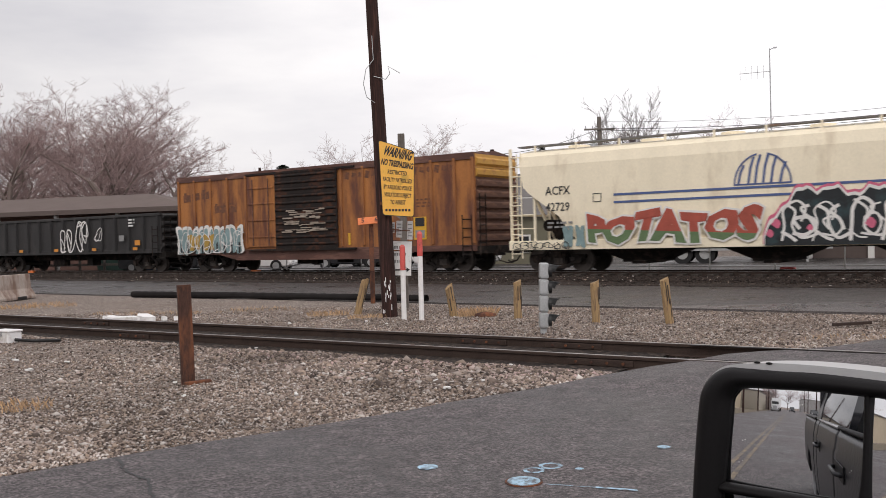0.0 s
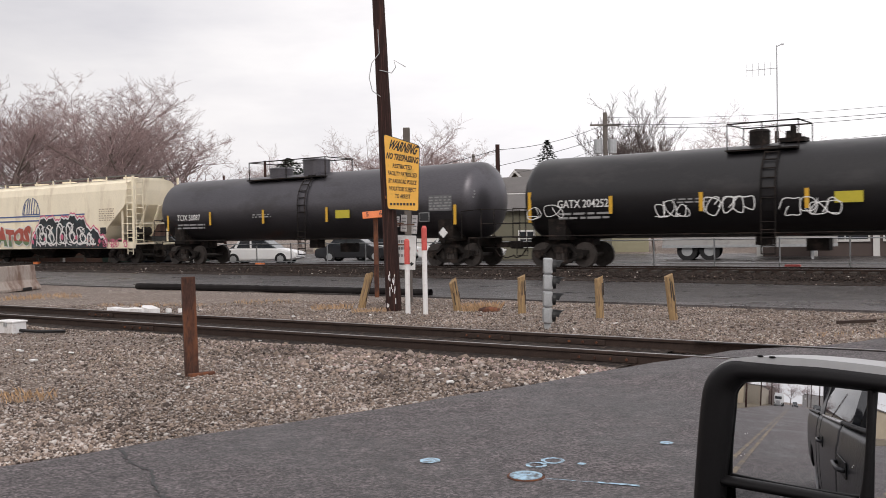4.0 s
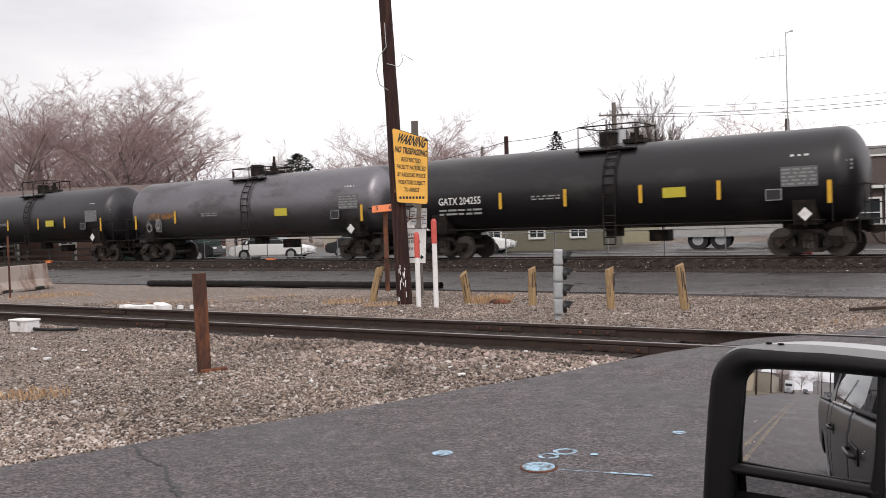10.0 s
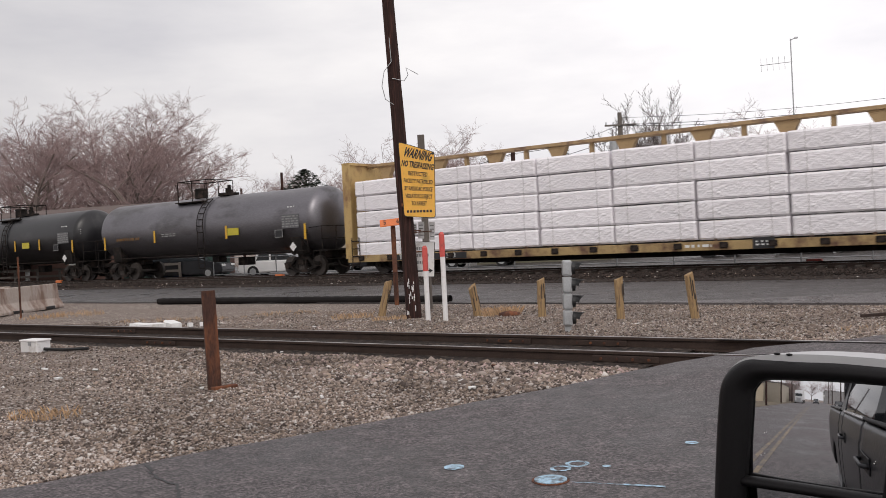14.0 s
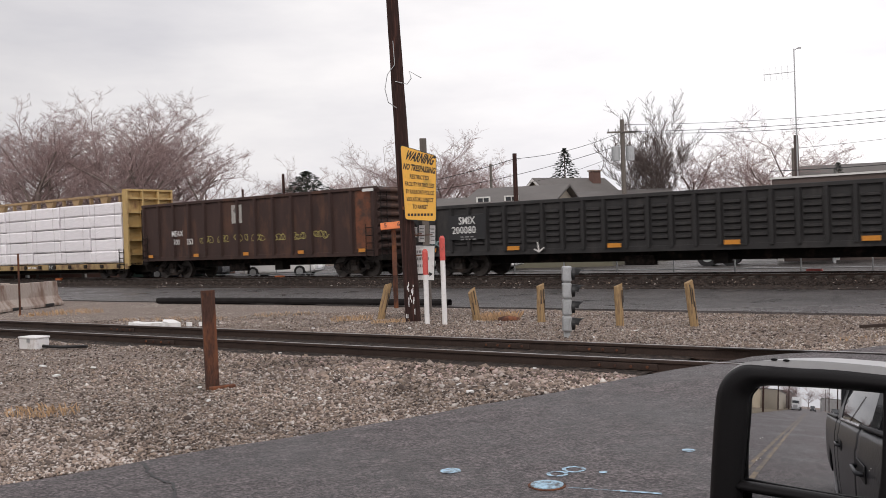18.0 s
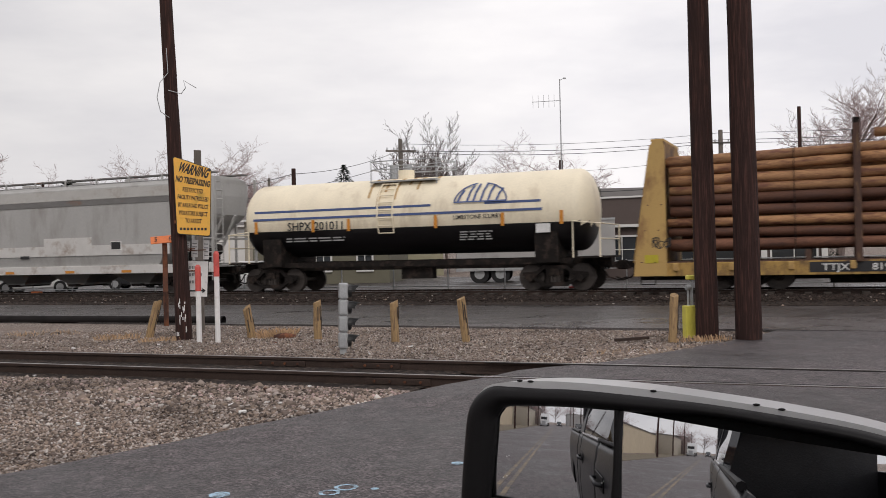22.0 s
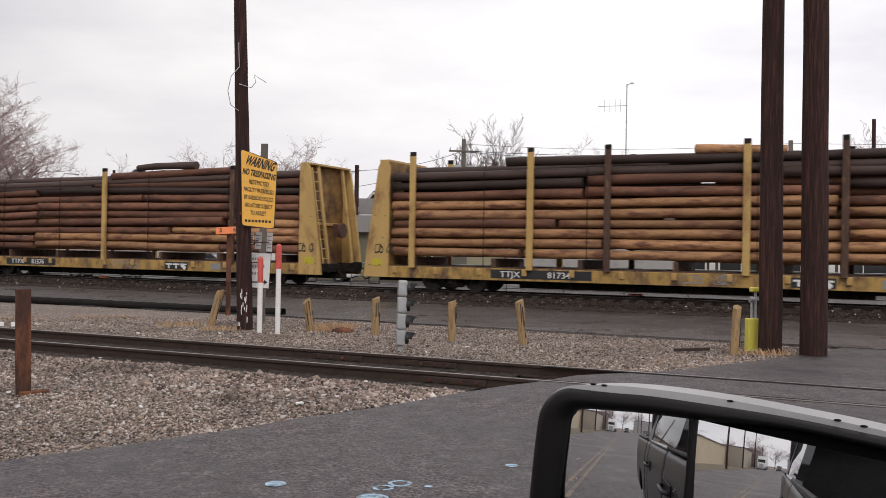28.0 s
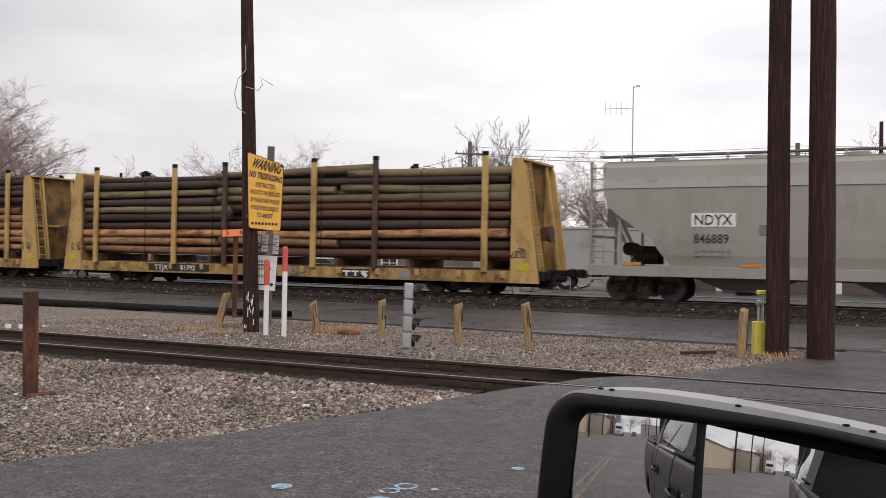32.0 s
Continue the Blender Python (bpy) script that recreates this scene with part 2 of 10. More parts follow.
GRAVEL = gravel("gravel_ground", (0.08, 0.058, 0.05), (0.29, 0.235, 0.2), (0.6, 0.53, 0.48), 32, (0.18, 0.135, 0.112), 0.45)
def loose_stone(name, k=1.0):
    """Each stone its own shade: dark, grey, tan or pale; dirtier in patches."""
    m = bpy.data.materials.new(name)
    m.use_nodes = True
    n, l = m.node_tree.nodes, m.node_tree.links
    b = n["Principled BSDF"]
    b.inputs["Roughness"].default_value, b.inputs["Specular IOR Level"].default_value = 0.9, 0.25
    g = n.new("ShaderNodeNewGeometry")
    rp = n.new("ShaderNodeValToRGB")
    e = rp.color_ramp.elements
    e[0].position, e[0].color = 0.0, (0.065 * k, 0.05 * k, 0.043 * k, 1)
    e[1].position, e[1].color = 1.0, (0.62 * k, 0.58 * k * k, 0.55 * k * k, 1)
    for p, c in ((0.3, (0.2, 0.158, 0.138, 1)), (0.6, (0.345, 0.265, 0.21, 1)), (0.85, (0.435, 0.37, 0.335, 1))):
        e.new(p).color = (c[0] * k, c[1] * k, c[2] * k, 1)
    l.new(g.outputs["Random Per Island"], rp.inputs[0])
    co = n.new("ShaderNodeTexCoord")
    ns = n.new("ShaderNodeTexNoise")
    ns.inputs["Scale"].default_value, ns.inputs["Detail"].default_value, ns.inputs["Roughness"].default_value = 0.55, 6, 0.65
    l.new(co.outputs["Object"], ns.inputs["Vector"])
    mr = n.new("ShaderNodeMapRange")
    mr.inputs["From Min"].default_value, mr.inputs["From Max"].default_value = 0.35, 0.62
    mr.inputs["To Min"].default_value, mr.inputs["To Max"].default_value = 0.6, 1.18
    l.new(ns.outputs[0], mr.inputs["Value"])
    vm = n.new("ShaderNodeVectorMath")
    vm.operation = "SCALE"
    l.new(rp.outputs[0], vm.inputs[0])
    l.new(mr.outputs[0], vm.inputs["Scale"])
    l.new(vm.outputs[0], b.inputs["Base Color"])
    return m


STONE, STONE_DUSTY = loose_stone("crushed_stone"), loose_stone("rust_dusted_stone", 0.76)
BALLAST = gravel("dark_ballast", (0.012, 0.009, 0.008), (0.038, 0.027, 0.022), (0.12, 0.092, 0.076), 17, (0.03, 0.023, 0.02), 0.6)
ASPHALT = asphalt("damp_asphalt", (0.04, 0.034, 0.036), (0.138, 0.117, 0.12), 0.8, 0.36, 0.75)
ASPHALT_FAR = asphalt("access_asphalt", (0.026, 0.022, 0.021), (0.085, 0.073, 0.07), 0.6, 0.22, 0.6)
BALLAST_STONE = mat("ballast_stone", (0.036, 0.026, 0.022), 0.9, vary=0.3, scale=2, spec=0.25, island=0.6, bump=0)
RAIL_STEEL = mat("rusty_rail", (0.045, 0.028, 0.022), 0.75, 0.2, vary=0.4, scale=6)
RAIL_TOP = mat("worn_rail_head", (0.42, 0.4, 0.4), 0.32, 0.9, vary=0.2, scale=5)
TIE = mat("creosote_tie", (0.05, 0.04, 0.034), 0.9, vary=0.45, scale=3, stretch=(1, 6, 6), island=0.25)
CREO = mat("creosote_pole", (0.036, 0.02, 0.018), 0.9, spec=0.2, vary=0.45, scale=5, stretch=(8, 8, 0.5), bump=0.5, dirt=(0.09, 0.042, 0.034), dirt_amt=0.45, dirt_scale=3)
WOOD_PALE = mat("weathered_post", (0.36, 0.24, 0.12), 0.85, vary=0.35, scale=6, stretch=(6, 6, 0.7), bump=0.4, dirt=(0.17, 0.11, 0.07), dirt_amt=0.45, dirt_scale=4)
WOOD_GREY = mat("grey_post", (0.15, 0.13, 0.115), 0.9, vary=0.3, scale=6, stretch=(6, 6, 0.7), bump=0.4)
RUST = mat("rusted_steel", (0.06, 0.026, 0.018), 0.9, vary=0.5, scale=4, dirt=(0.21, 0.075, 0.032), dirt_amt=0.55, dirt_scale=5, stretch=(1, 1, 0.3), bump=0.4)
SIGN_Y = mat("sign_yellow", (0.86, 0.46, 0.075), 0.5, vary=0.08, scale=4, dirt=(0.55, 0.33, 0.06), dirt_amt=0.2, dirt_scale=3)
SIGN_W = mat("sign_white", (0.78, 0.77, 0.76), 0.5, vary=0.06, scale=4, dirt=(0.55, 0.52, 0.5), dirt_amt=0.25, dirt_scale=5)
PVC = mat("white_marker", (0.8, 0.79, 0.79), 0.45, vary=0.06, scale=4, dirt=(0.55, 0.5, 0.47), dirt_amt=0.2, dirt_scale=4)
RED = mat("marker_red", (0.62, 0.1, 0.085), 0.5, vary=0.2, scale=6, dirt=(0.4, 0.09, 0.07), dirt_amt=0.3, dirt_scale=8)
ORANGE = mat("faded_orange", (0.75, 0.2, 0.06), 0.6, vary=0.15, scale=5)
BLACK = mat("black_paint", (0.012, 0.012, 0.013), 0.5, vary=0.3, scale=5)
PIPE_BLACK = mat("dull_black_plastic", (0.018, 0.016, 0.016), 0.95, vary=0.4, scale=3, spec=0.15, bump=0)
GREY_METAL = mat("grey_metal", (0.42, 0.43, 0.44), 0.45, 0.5, vary=0.2, scale=6)
YELLOW_BOX = mat("yellow_guard", (0.7, 0.63, 0.11), 0.5, vary=0.1, scale=5)
CONCRETE = mat("concrete", (0.4, 0.34, 0.3), 0.9, vary=0.2, scale=2, fine=40, bump=0.3, dirt=(0.2, 0.13, 0.1), dirt_amt=0.45, dirt_scale=2, stretch=(1, 1, 0.3))
GRASS_DRY = mat("dry_grass", (0.47, 0.31, 0.18), 0.9, vary=0.2, scale=8, island=0.4)
BLUE = mat("marking_blue", (0.36, 0.53, 0.66), 0.7, vary=0.3, scale=6, fine=90, dirt=(0.1, 0.105, 0.115), dirt_amt=0.58, dirt_scale=22)
PLASTIC = mat("black_plastic", (0.009, 0.0083, 0.009), 0.45, spec=0.14, vary=0.2, scale=8, fine=300, bump=0.05)
SILVER = mat("silver_paint", (0.5, 0.5, 0.51), 0.34, 0.5, vary=0.06, scale=9, bump=0.015)
CARPAINT = mat("dark_grey_paint", (0.035, 0.036, 0.04), 0.25, 0.3, vary=0.1, scale=3)
WHITE_PAINT = mat("white_paint", (0.78, 0.78, 0.78), 0.4, vary=0.05, scale=3)
MIRROR = mat("mirror_glass", (0.9, 0.91, 0.93), 0.015, 1.0, vary=0.0, bump=0)
OWN_PAINT = mat("dark_wet_paint", (0.03, 0.03, 0.033), 0.3, 0.2, vary=0.25, scale=5, spec=0.4)
GLASS_DARK = mat("window_glass", (0.03, 0.035, 0.04), 0.06, 0.0, vary=0.1, scale=2, bump=0, spec=0.8)


# ---- mesh helpers ----
def box(bm, c, s, rot=None, bevel=0.0):
    m = Matrix.LocRotScale(c, Euler([radians(a) for a in rot]) if rot else None, s)
    vs = bmesh.ops.create_cube(bm, size=1, matrix=m)["verts"]
    if bevel:
        es = list({e for v in vs for e in v.link_edges})
        bmesh.ops.bevel(bm, geom=es, offset=bevel, segments=1, affect="EDGES")
    return vs


def cyl(bm, p0, p1, r0, r1=None, seg=12, caps=True):
    p0, p1 = Vector(p0), Vector(p1)
    d = p1 - p0
    m = Matrix.Translation((p0 + p1) / 2) @ d.to_track_quat("Z", "Y").to_matrix().to_4x4()
    return bmesh.ops.create_cone(bm, cap_ends=caps, segments=seg, radius1=r0, radius2=r0 if r1 is None else r1, depth=d.length, matrix=m)["verts"]


def prism(bm, pts, a, b, axis="y"):
    """A polygon of (u, v) points drawn out from a to b along an axis: u, v are x, z (axis y), y, z (axis x) or x, y (axis z)."""
    put = {"y": lambda u, v, w: (u, w, v), "x": lambda u, v, w: (w, u, v), "z": lambda u, v, w: (u, v, w)}[axis]
    va = [bm.verts.new(put(u, v, a)) for u, v in pts]
    vb = [bm.verts.new(put(u, v, b)) for u, v in pts]
    fs = [bm.faces.new(va), bm.faces.new(vb[::-1])]
    k = len(pts)
    for i in range(k):
        fs.append(bm.faces.new((va[i], vb[i], vb[(i + 1) % k], va[(i + 1) % k])))
    bmesh.ops.recalc_face_normals(bm, faces=fs)
    return va + vb


def tube(bm, path, r, seg=6):
    pts = [Vector(p) for p in path]
    rings, k = [], len(pts)
    for i, p in enumerate(pts):
        d = ((pts[min(i + 1, k - 1)] - p).normalized() + (p - pts[max(i - 1, 0)]).normalized()).normalized()
        if d.length < 0.5:
            d = (pts[min(i + 1, k - 1)] - p).normalized()
        if i == 0:
            u = d.orthogonal().normalized()
        else:
            u = (u - d * u.dot(d)).normalized()
        w = d.cross(u)
        rings.append([bm.verts.new(p + u * (r * math.cos(6.28319 * j / seg)) + w * (r * math.sin(6.28319 * j / seg))) for j in range(seg)])
    for a, b in zip(rings[:-1], rings[1:]):
        for j in range(seg):
            bm.faces.new((a[j], a[(j + 1) % seg], b[(j + 1) % seg], b[j]))
    bm.faces.new(rings[0][::-1])
    bm.faces.new(rings[-1])


def part(name, bm, material, parent=None, label="", smooth=False, m=None):
    """Links a bmesh as one mesh object under a thing or a part."""
    me = bpy.data.meshes.new(name)
    bm.to_mesh(me)
    bm.free()
    me.materials.append(material)
    if smooth:
        me.polygons.foreach_set("use_smooth", [True] * len(me.polygons))
    ob = new(name, me)
    ob.parent = parent
    if m is not None:
        ob.matrix_basis = m
    return tagged(ob, label)


def part_each(name, bm, material, parent):
    """Every loose piece of a bmesh as a part of its own."""
    left = set(bm.faces)
    while left:
        todo, got = [left.pop()], []
        while todo:
            f = todo.pop()
            got.append(f)
            for v in f.verts:
                for g in v.link_faces:
                    if g in left:
                        left.discard(g)
                        todo.append(g)
        nb, vm = B(), {}
        for f in got:
            for v in f.verts:
                if v not in vm:
                    vm[v] = nb.verts.new(v.co)
            nb.faces.new([vm[v] for v in f.verts])
        part(name, nb, material, parent)
    bm.free()


def piece(name, me, parent, m, label=""):
    """A further object on a mesh that is there already."""
    ob = new(name, me)
    ob.parent = parent
    ob.matrix_basis = m
    return tagged(ob, label)


def thing(name, label, category, m=None, group="", kind=""):
    ob = new(name)
    ob.empty_display_size = 0.2
    if m is not None:
        ob.matrix_basis = m
    return tagged(ob, label, category, group, kind)


def B():
    return bmesh.new()


def lettering(name, text, size, material, parent, m, depth=0.004, squeeze=1.0, align="LEFT", bold=0.0):
    """Writing as a thin mesh, in the built-in font; it stands in the x-z plane and faces -y."""
    cu = bpy.data.curves.new(name, "FONT")
    cu.body, cu.size, cu.extrude, cu.resolution_u, cu.align_x = text, size / 0.7, depth / 2, 2, align
    cu.offset = bold * size
    tmp = new("tmp", cu)
    me = bpy.data.meshes.new_from_object(tmp)
    bpy.data.objects.remove(tmp)
    me.transform(pose(0, 0, 0, 90) @ Matrix.Diagonal((squeeze, 1, 1, 1)))
    me.materials.append(material)
    me.name = name
    return piece(name, me, parent, m)


def smooth_line(ctrl, n=6):
    """A smooth curve through (u, v) points."""
    pts, out = [Vector(c) for c in ctrl], []
    for i in range(len(pts) - 1):
        p0, p1, p2, p3 = pts[max(i - 1, 0)], pts[i], pts[i + 1], pts[min(i + 2, len(pts) - 1)]
        for t in np.linspace(0, 1, n + 1)[:-1]:
            v = 0.5 * (2 * p1 + (p2 - p0) * t + (2 * p0 - 5 * p1 + 4 * p2 - p3) * t * t + (3 * p1 - p0 - 3 * p2 + p3) * t ** 3)
            out.append((v.x, v.y))
    return out + [tuple(ctrl[-1])]

# ---- ground, roads, tracks ----
def smoothstep(a, b, v):
    v = np.clip((v - a) / (b - a), 0, 1)
    return v * v * (3 - 2 * v)


NEAR_TH = radians(33.6)
NEAR_O = Vector((0.0, 14.19, 0.0))          # near track centre line
NEAR_D = Vector((math.cos(NEAR_TH), -math.sin(NEAR_TH), 0))
NEAR_N = Vector((math.sin(NEAR_TH), math.cos(NEAR_TH), 0))
ROAD_D = Vector((0.795, 0.606, 0))          # the street that the camera's vehicle stands on
ROAD_N = Vector((-0.606, 0.795, 0))


def near_dist(x, y):
    return (x - NEAR_O.x) * NEAR_N.x + (y - NEAR_O.y) * NEAR_N.y


def main_dist(x, y):
    return x * math.sin(TH) + (y - TRACK_O.y) * math.cos(TH)


def ground_height(x, y):
    """Height of the ground in metres: a shallow dip along the near rails, the main line's bank, small unevenness."""
    q = np.abs(near_dist(x, y))
    road = smoothstep(-0.4, 0.2, (x * 0.606 * -1 + y * 0.795) * -1 + 7.15)   # 1 on the street's side
    dip = -0.10 * (1 - smoothstep(0.85, 1.9, q)) * (1 - road)
    md = main_dist(x, y)
    bank = 0.12 * smoothstep(-4.4, -3.0, md) * (1 - smoothstep(3.8, 5.5, md))
    n = 0.025 * np.sin(1.3 * x + 0.7 * y) * np.sin(0.9 * y - 0.5 * x) + 0.015 * np.sin(3.1 * x) * np.sin(2.7 * y + 1.0)
    return dip + bank + n * (1 - road) * (1 - smoothstep(-15.0, -13.0, md))


def build_ground():
    xs = np.concatenate([[-1500, -400, -120, -60], np.arange(-40, 40.1, 0.4), [60, 120, 400, 1500]])
    ys = np.concatenate([[-1500, -400, -100, -30, -10, 0], np.arange(4, 40.1, 0.33), np.arange(42, 60, 2.0), [70, 120, 400, 2500]])
    X, Y = np.meshgrid(xs, ys)
    Z = ground_height(X, Y) - 0.004
    v = np.stack([X, Y, Z], -1).reshape(-1, 3)
    nx, ny = len(xs), len(ys)
    i = np.arange(nx * ny).reshape(ny, nx)
    f = np.stack([i[:-1, :-1], i[:-1, 1:], i[1:, 1:], i[1:, :-1]], -1).reshape(-1, 4)
    me = bpy.data.meshes.new("ground")
    me.from_pydata(v.tolist(), [], f.tolist())
    me.materials.append(GRAVEL)
    me.polygons.foreach_set("use_smooth", [True] * len(me.polygons))
    return tagged(new("ground", me), "grey-brown gravel and dirt ground beside the tracks", "ground", kind="structure")


build_ground()


def strip(name, a, b, w0, w1, z, material, label, category, thick=0.06, step=1.5, wob=0.05, wob0=None, d=None, n=None, o=(0, 0)):
    """A paved strip along d from a to b, between the offsets w0 and w1 across, with slightly ragged edges."""
    rnd = random.Random(name)
    bm = B()
    k = max(2, int((b - a) / step))
    left, right = [], []
    for i in range(k + 1):
        t = a + (b - a) * i / k
        for row, w, wb in ((left, w0, wob if wob0 is None else wob0), (right, w1, wob)):
            w = w(t) if callable(w) else w
            e = w + rnd.uniform(-wb, wb)
            row.append((o[0] + d.x * t + n.x * e, o[1] + d.y * t + n.y * e))
    for i in range(k):
        q = [left[i], left[i + 1], right[i + 1], right[i]]
        hs = [z(x, y) if callable(z) else z for x, y in q]
        top = [bm.verts.new((x, y, k2)) for (x, y), k2 in zip(q, hs)]
        low = [bm.verts.new((x, y, k2 - thick)) for (x, y), k2 in zip(q, hs)]
        bm.faces.new(top)
        for u, w in ((0, 1), (2, 3)):
            bm.faces.new((top[u], low[u], low[w], top[w]))
    bmesh.ops.remove_doubles(bm, verts=bm.verts, dist=0.0005)
    bmesh.ops.recalc_face_normals(bm, faces=bm.faces)
    ob = part(name, bm, material)
    return tagged(ob, label, category, kind="structure")


def street_height(x, y):
    """The street rises a little to the rails where it crosses the near track."""
    q = abs(near_dist(x, y))
    return 0.03 + 0.046 * float(1 - smoothstep(1.4, 4.5, np.float64(q)))


# street: its edge lies 7.2 m to the left of the camera; it crosses the near track
strip("road", -160, 80, -4.2, 0.0, street_height, ASPHALT, "damp patched grey asphalt street", "road", d=ROAD_D, n=ROAD_N, wob=0.0, step=0.5)
strip("road_left_lane", -160, 80, 0.0, 4.0, street_height, ASPHALT, "damp patched grey asphalt street", "road", d=ROAD_D, n=ROAD_N, wob=0.0, step=0.5)
strip("road_shoulder", -160, 80, 4.0, lambda t: 7.2 - 0.6 * float(smoothstep(10.0, 11.6, np.float64(t))), street_height, ASPHALT,
      "damp asphalt shoulder with a ragged edge", "road", d=ROAD_D, n=ROAD_N, wob=0.05, wob0=0.0, step=0.5)
# access road between the posts and the main line
strip("access_road", -140, 90, -12.15, -4.5, 0.035, ASPHALT_FAR, "damp asphalt access road beside the main line", "road",
      d=ALONG, n=Vector((math.sin(TH), math.cos(TH), 0)), o=(TRACK_O.x, TRACK_O.y), wob=0.08)
strip("road_patch", 13.2, 60, lambda t: -12.2, lambda t: -12.1 + 0.15 + 3.0 * float(smoothstep(13.2, 19.5, np.float64(t))), 0.043, asphalt("newer_asphalt", (0.06, 0.052, 0.052), (0.135, 0.118, 0.118), 0.35, 0.2, 0.42),
      "paler smooth patch of newer asphalt", "road", d=ALONG, n=Vector((math.sin(TH), math.cos(TH), 0)), o=(TRACK_O.x, TRACK_O.y), wob=0.04, step=0.8)
# ballast bed of the main line
strip("ballast_bed", -400, 400, -3.3, 3.6, 0.15, BALLAST, "dark oily ballast bed", "ballast", thick=0.2,
      d=ALONG, n=Vector((math.sin(TH), math.cos(TH), 0)), o=(TRACK_O.x, TRACK_O.y), wob=0.12)

strip("ballast_shoulder", -400, 400, -4.7, -3.2, lambda x, y: 0.045 + 0.11 * float(smoothstep(-4.6, -3.4, np.float64(main_dist(x, y)))), BALLAST, "brown ballast shoulder below the main line", "ballast", thick=0.1,
      d=ALONG, n=Vector((math.sin(TH), math.cos(TH), 0)), o=(TRACK_O.x, TRACK_O.y), wob=0.12)

strip("track_bed", -60, 3.3, -1.42, 1.15, -0.06, BALLAST, "dark oily dirt between and beside the siding rails", "track bed", thick=0.08,
      d=NEAR_D, n=NEAR_N, o=(NEAR_O.x, NEAR_O.y), wob=0.1, step=0.6)
RAIL_PROFILE = [(-0.07, 0), (0.07, 0), (0.07, 0.014), (0.012, 0.03), (0.012, 0.125), (0.036, 0.135), (0.036, 0.165), (0.026, 0.172),
                (-0.026, 0.172), (-0.036, 0.165), (-0.036, 0.135), (-0.012, 0.125), (-0.012, 0.03), (-0.07, 0.014)]


def track(name, o, d, a, b, head_z, label, ties, tie_top):
    """Two rails with bright heads, and sleepers."""
    rz = math.degrees(math.atan2(d.y, d.x))
    root = tagged(thing(name, label, "track", pose(o.x, o.y, head_z - 0.174, 0, 0, rz)), kind="structure")
    for y in (-0.7525, 0.7525):
        bm = B()
        prism(bm, [(u + y, v) for u, v in RAIL_PROFILE], a, b, "x")
        r = part("rail", bm, RAIL_STEEL, root)
        bm = B()
        box(bm, ((a + b) / 2, y, 0.1735), (b - a, 0.05, 0.003))
        part("rail_head", bm, RAIL_TOP, r, "worn bright running surface")
    rnd = random.Random(3)
    bm = B()
    box(bm, (0, 0, 0), (0.22, 2.55, 0.16), bevel=0.012)
    me = None
    t = ties[0]
    while t < ties[1]:
        m = pose(t, rnd.uniform(-0.05, 0.05), tie_top - 0.08 + rnd.uniform(-0.012, 0.012), 0, 0, rnd.uniform(-1.5, 1.5))
        if me is None:
            s = part("sleeper", bm, TIE, root, m=m)
            me = s.data
        else:
            piece("sleeper", me, root, m)
        t += 0.53
    return root


track("track_main", TRACK_O, ALONG, -400, 400, 0.30, "main line track with two steel rails on dark sleepers", (-60, 40), 0.105)
track("track_near", NEAR_O, NEAR_D, -60, 60, 0.085, "siding track with rusty rails, sunk in dirt", (-24, 3.2), -0.02)


# joint bars bolted to the near rails
def joint_bars():
    root = bpy.data.objects["track_near"]
    for s, y in JOINTS:
        bm = B()
        box(bm, (s, y - 0.03, 0.075), (0.92, 0.03, 0.085), bevel=0.006)
        jb = part("joint_bar", bm, RAIL_STEEL, root)
        for k in range(4):
            bm = B()
            cyl(bm, (s - 0.33 + 0.22 * k, y - 0.043, 0.078), (s - 0.33 + 0.22 * k, y - 0.068, 0.078), 0.02, seg=6)
            part("bolt", bm, RUST, jb)


JOINTS = [(2.9, -0.7525), (0.2, 0.7525), (1.8, 0.7525), (-6.4, -0.7525), (-9.6, 0.7525)]
joint_bars()

# flangeways beside the rails in the street: flat black strips stand for the grooves' shade
for a, b in ((-0.71, -0.64), (0.64, 0.71)):
    strip("flangeway", 3.6, 22, a, b, lambda x, y: street_height(x, y) + 0.006, PIPE_BLACK, "flat black strip for the shaded groove beside the rail in the street", "groove", thick=0.004, d=NEAR_D, n=NEAR_N, o=(NEAR_O.x, NEAR_O.y), wob=0.006, step=0.6)


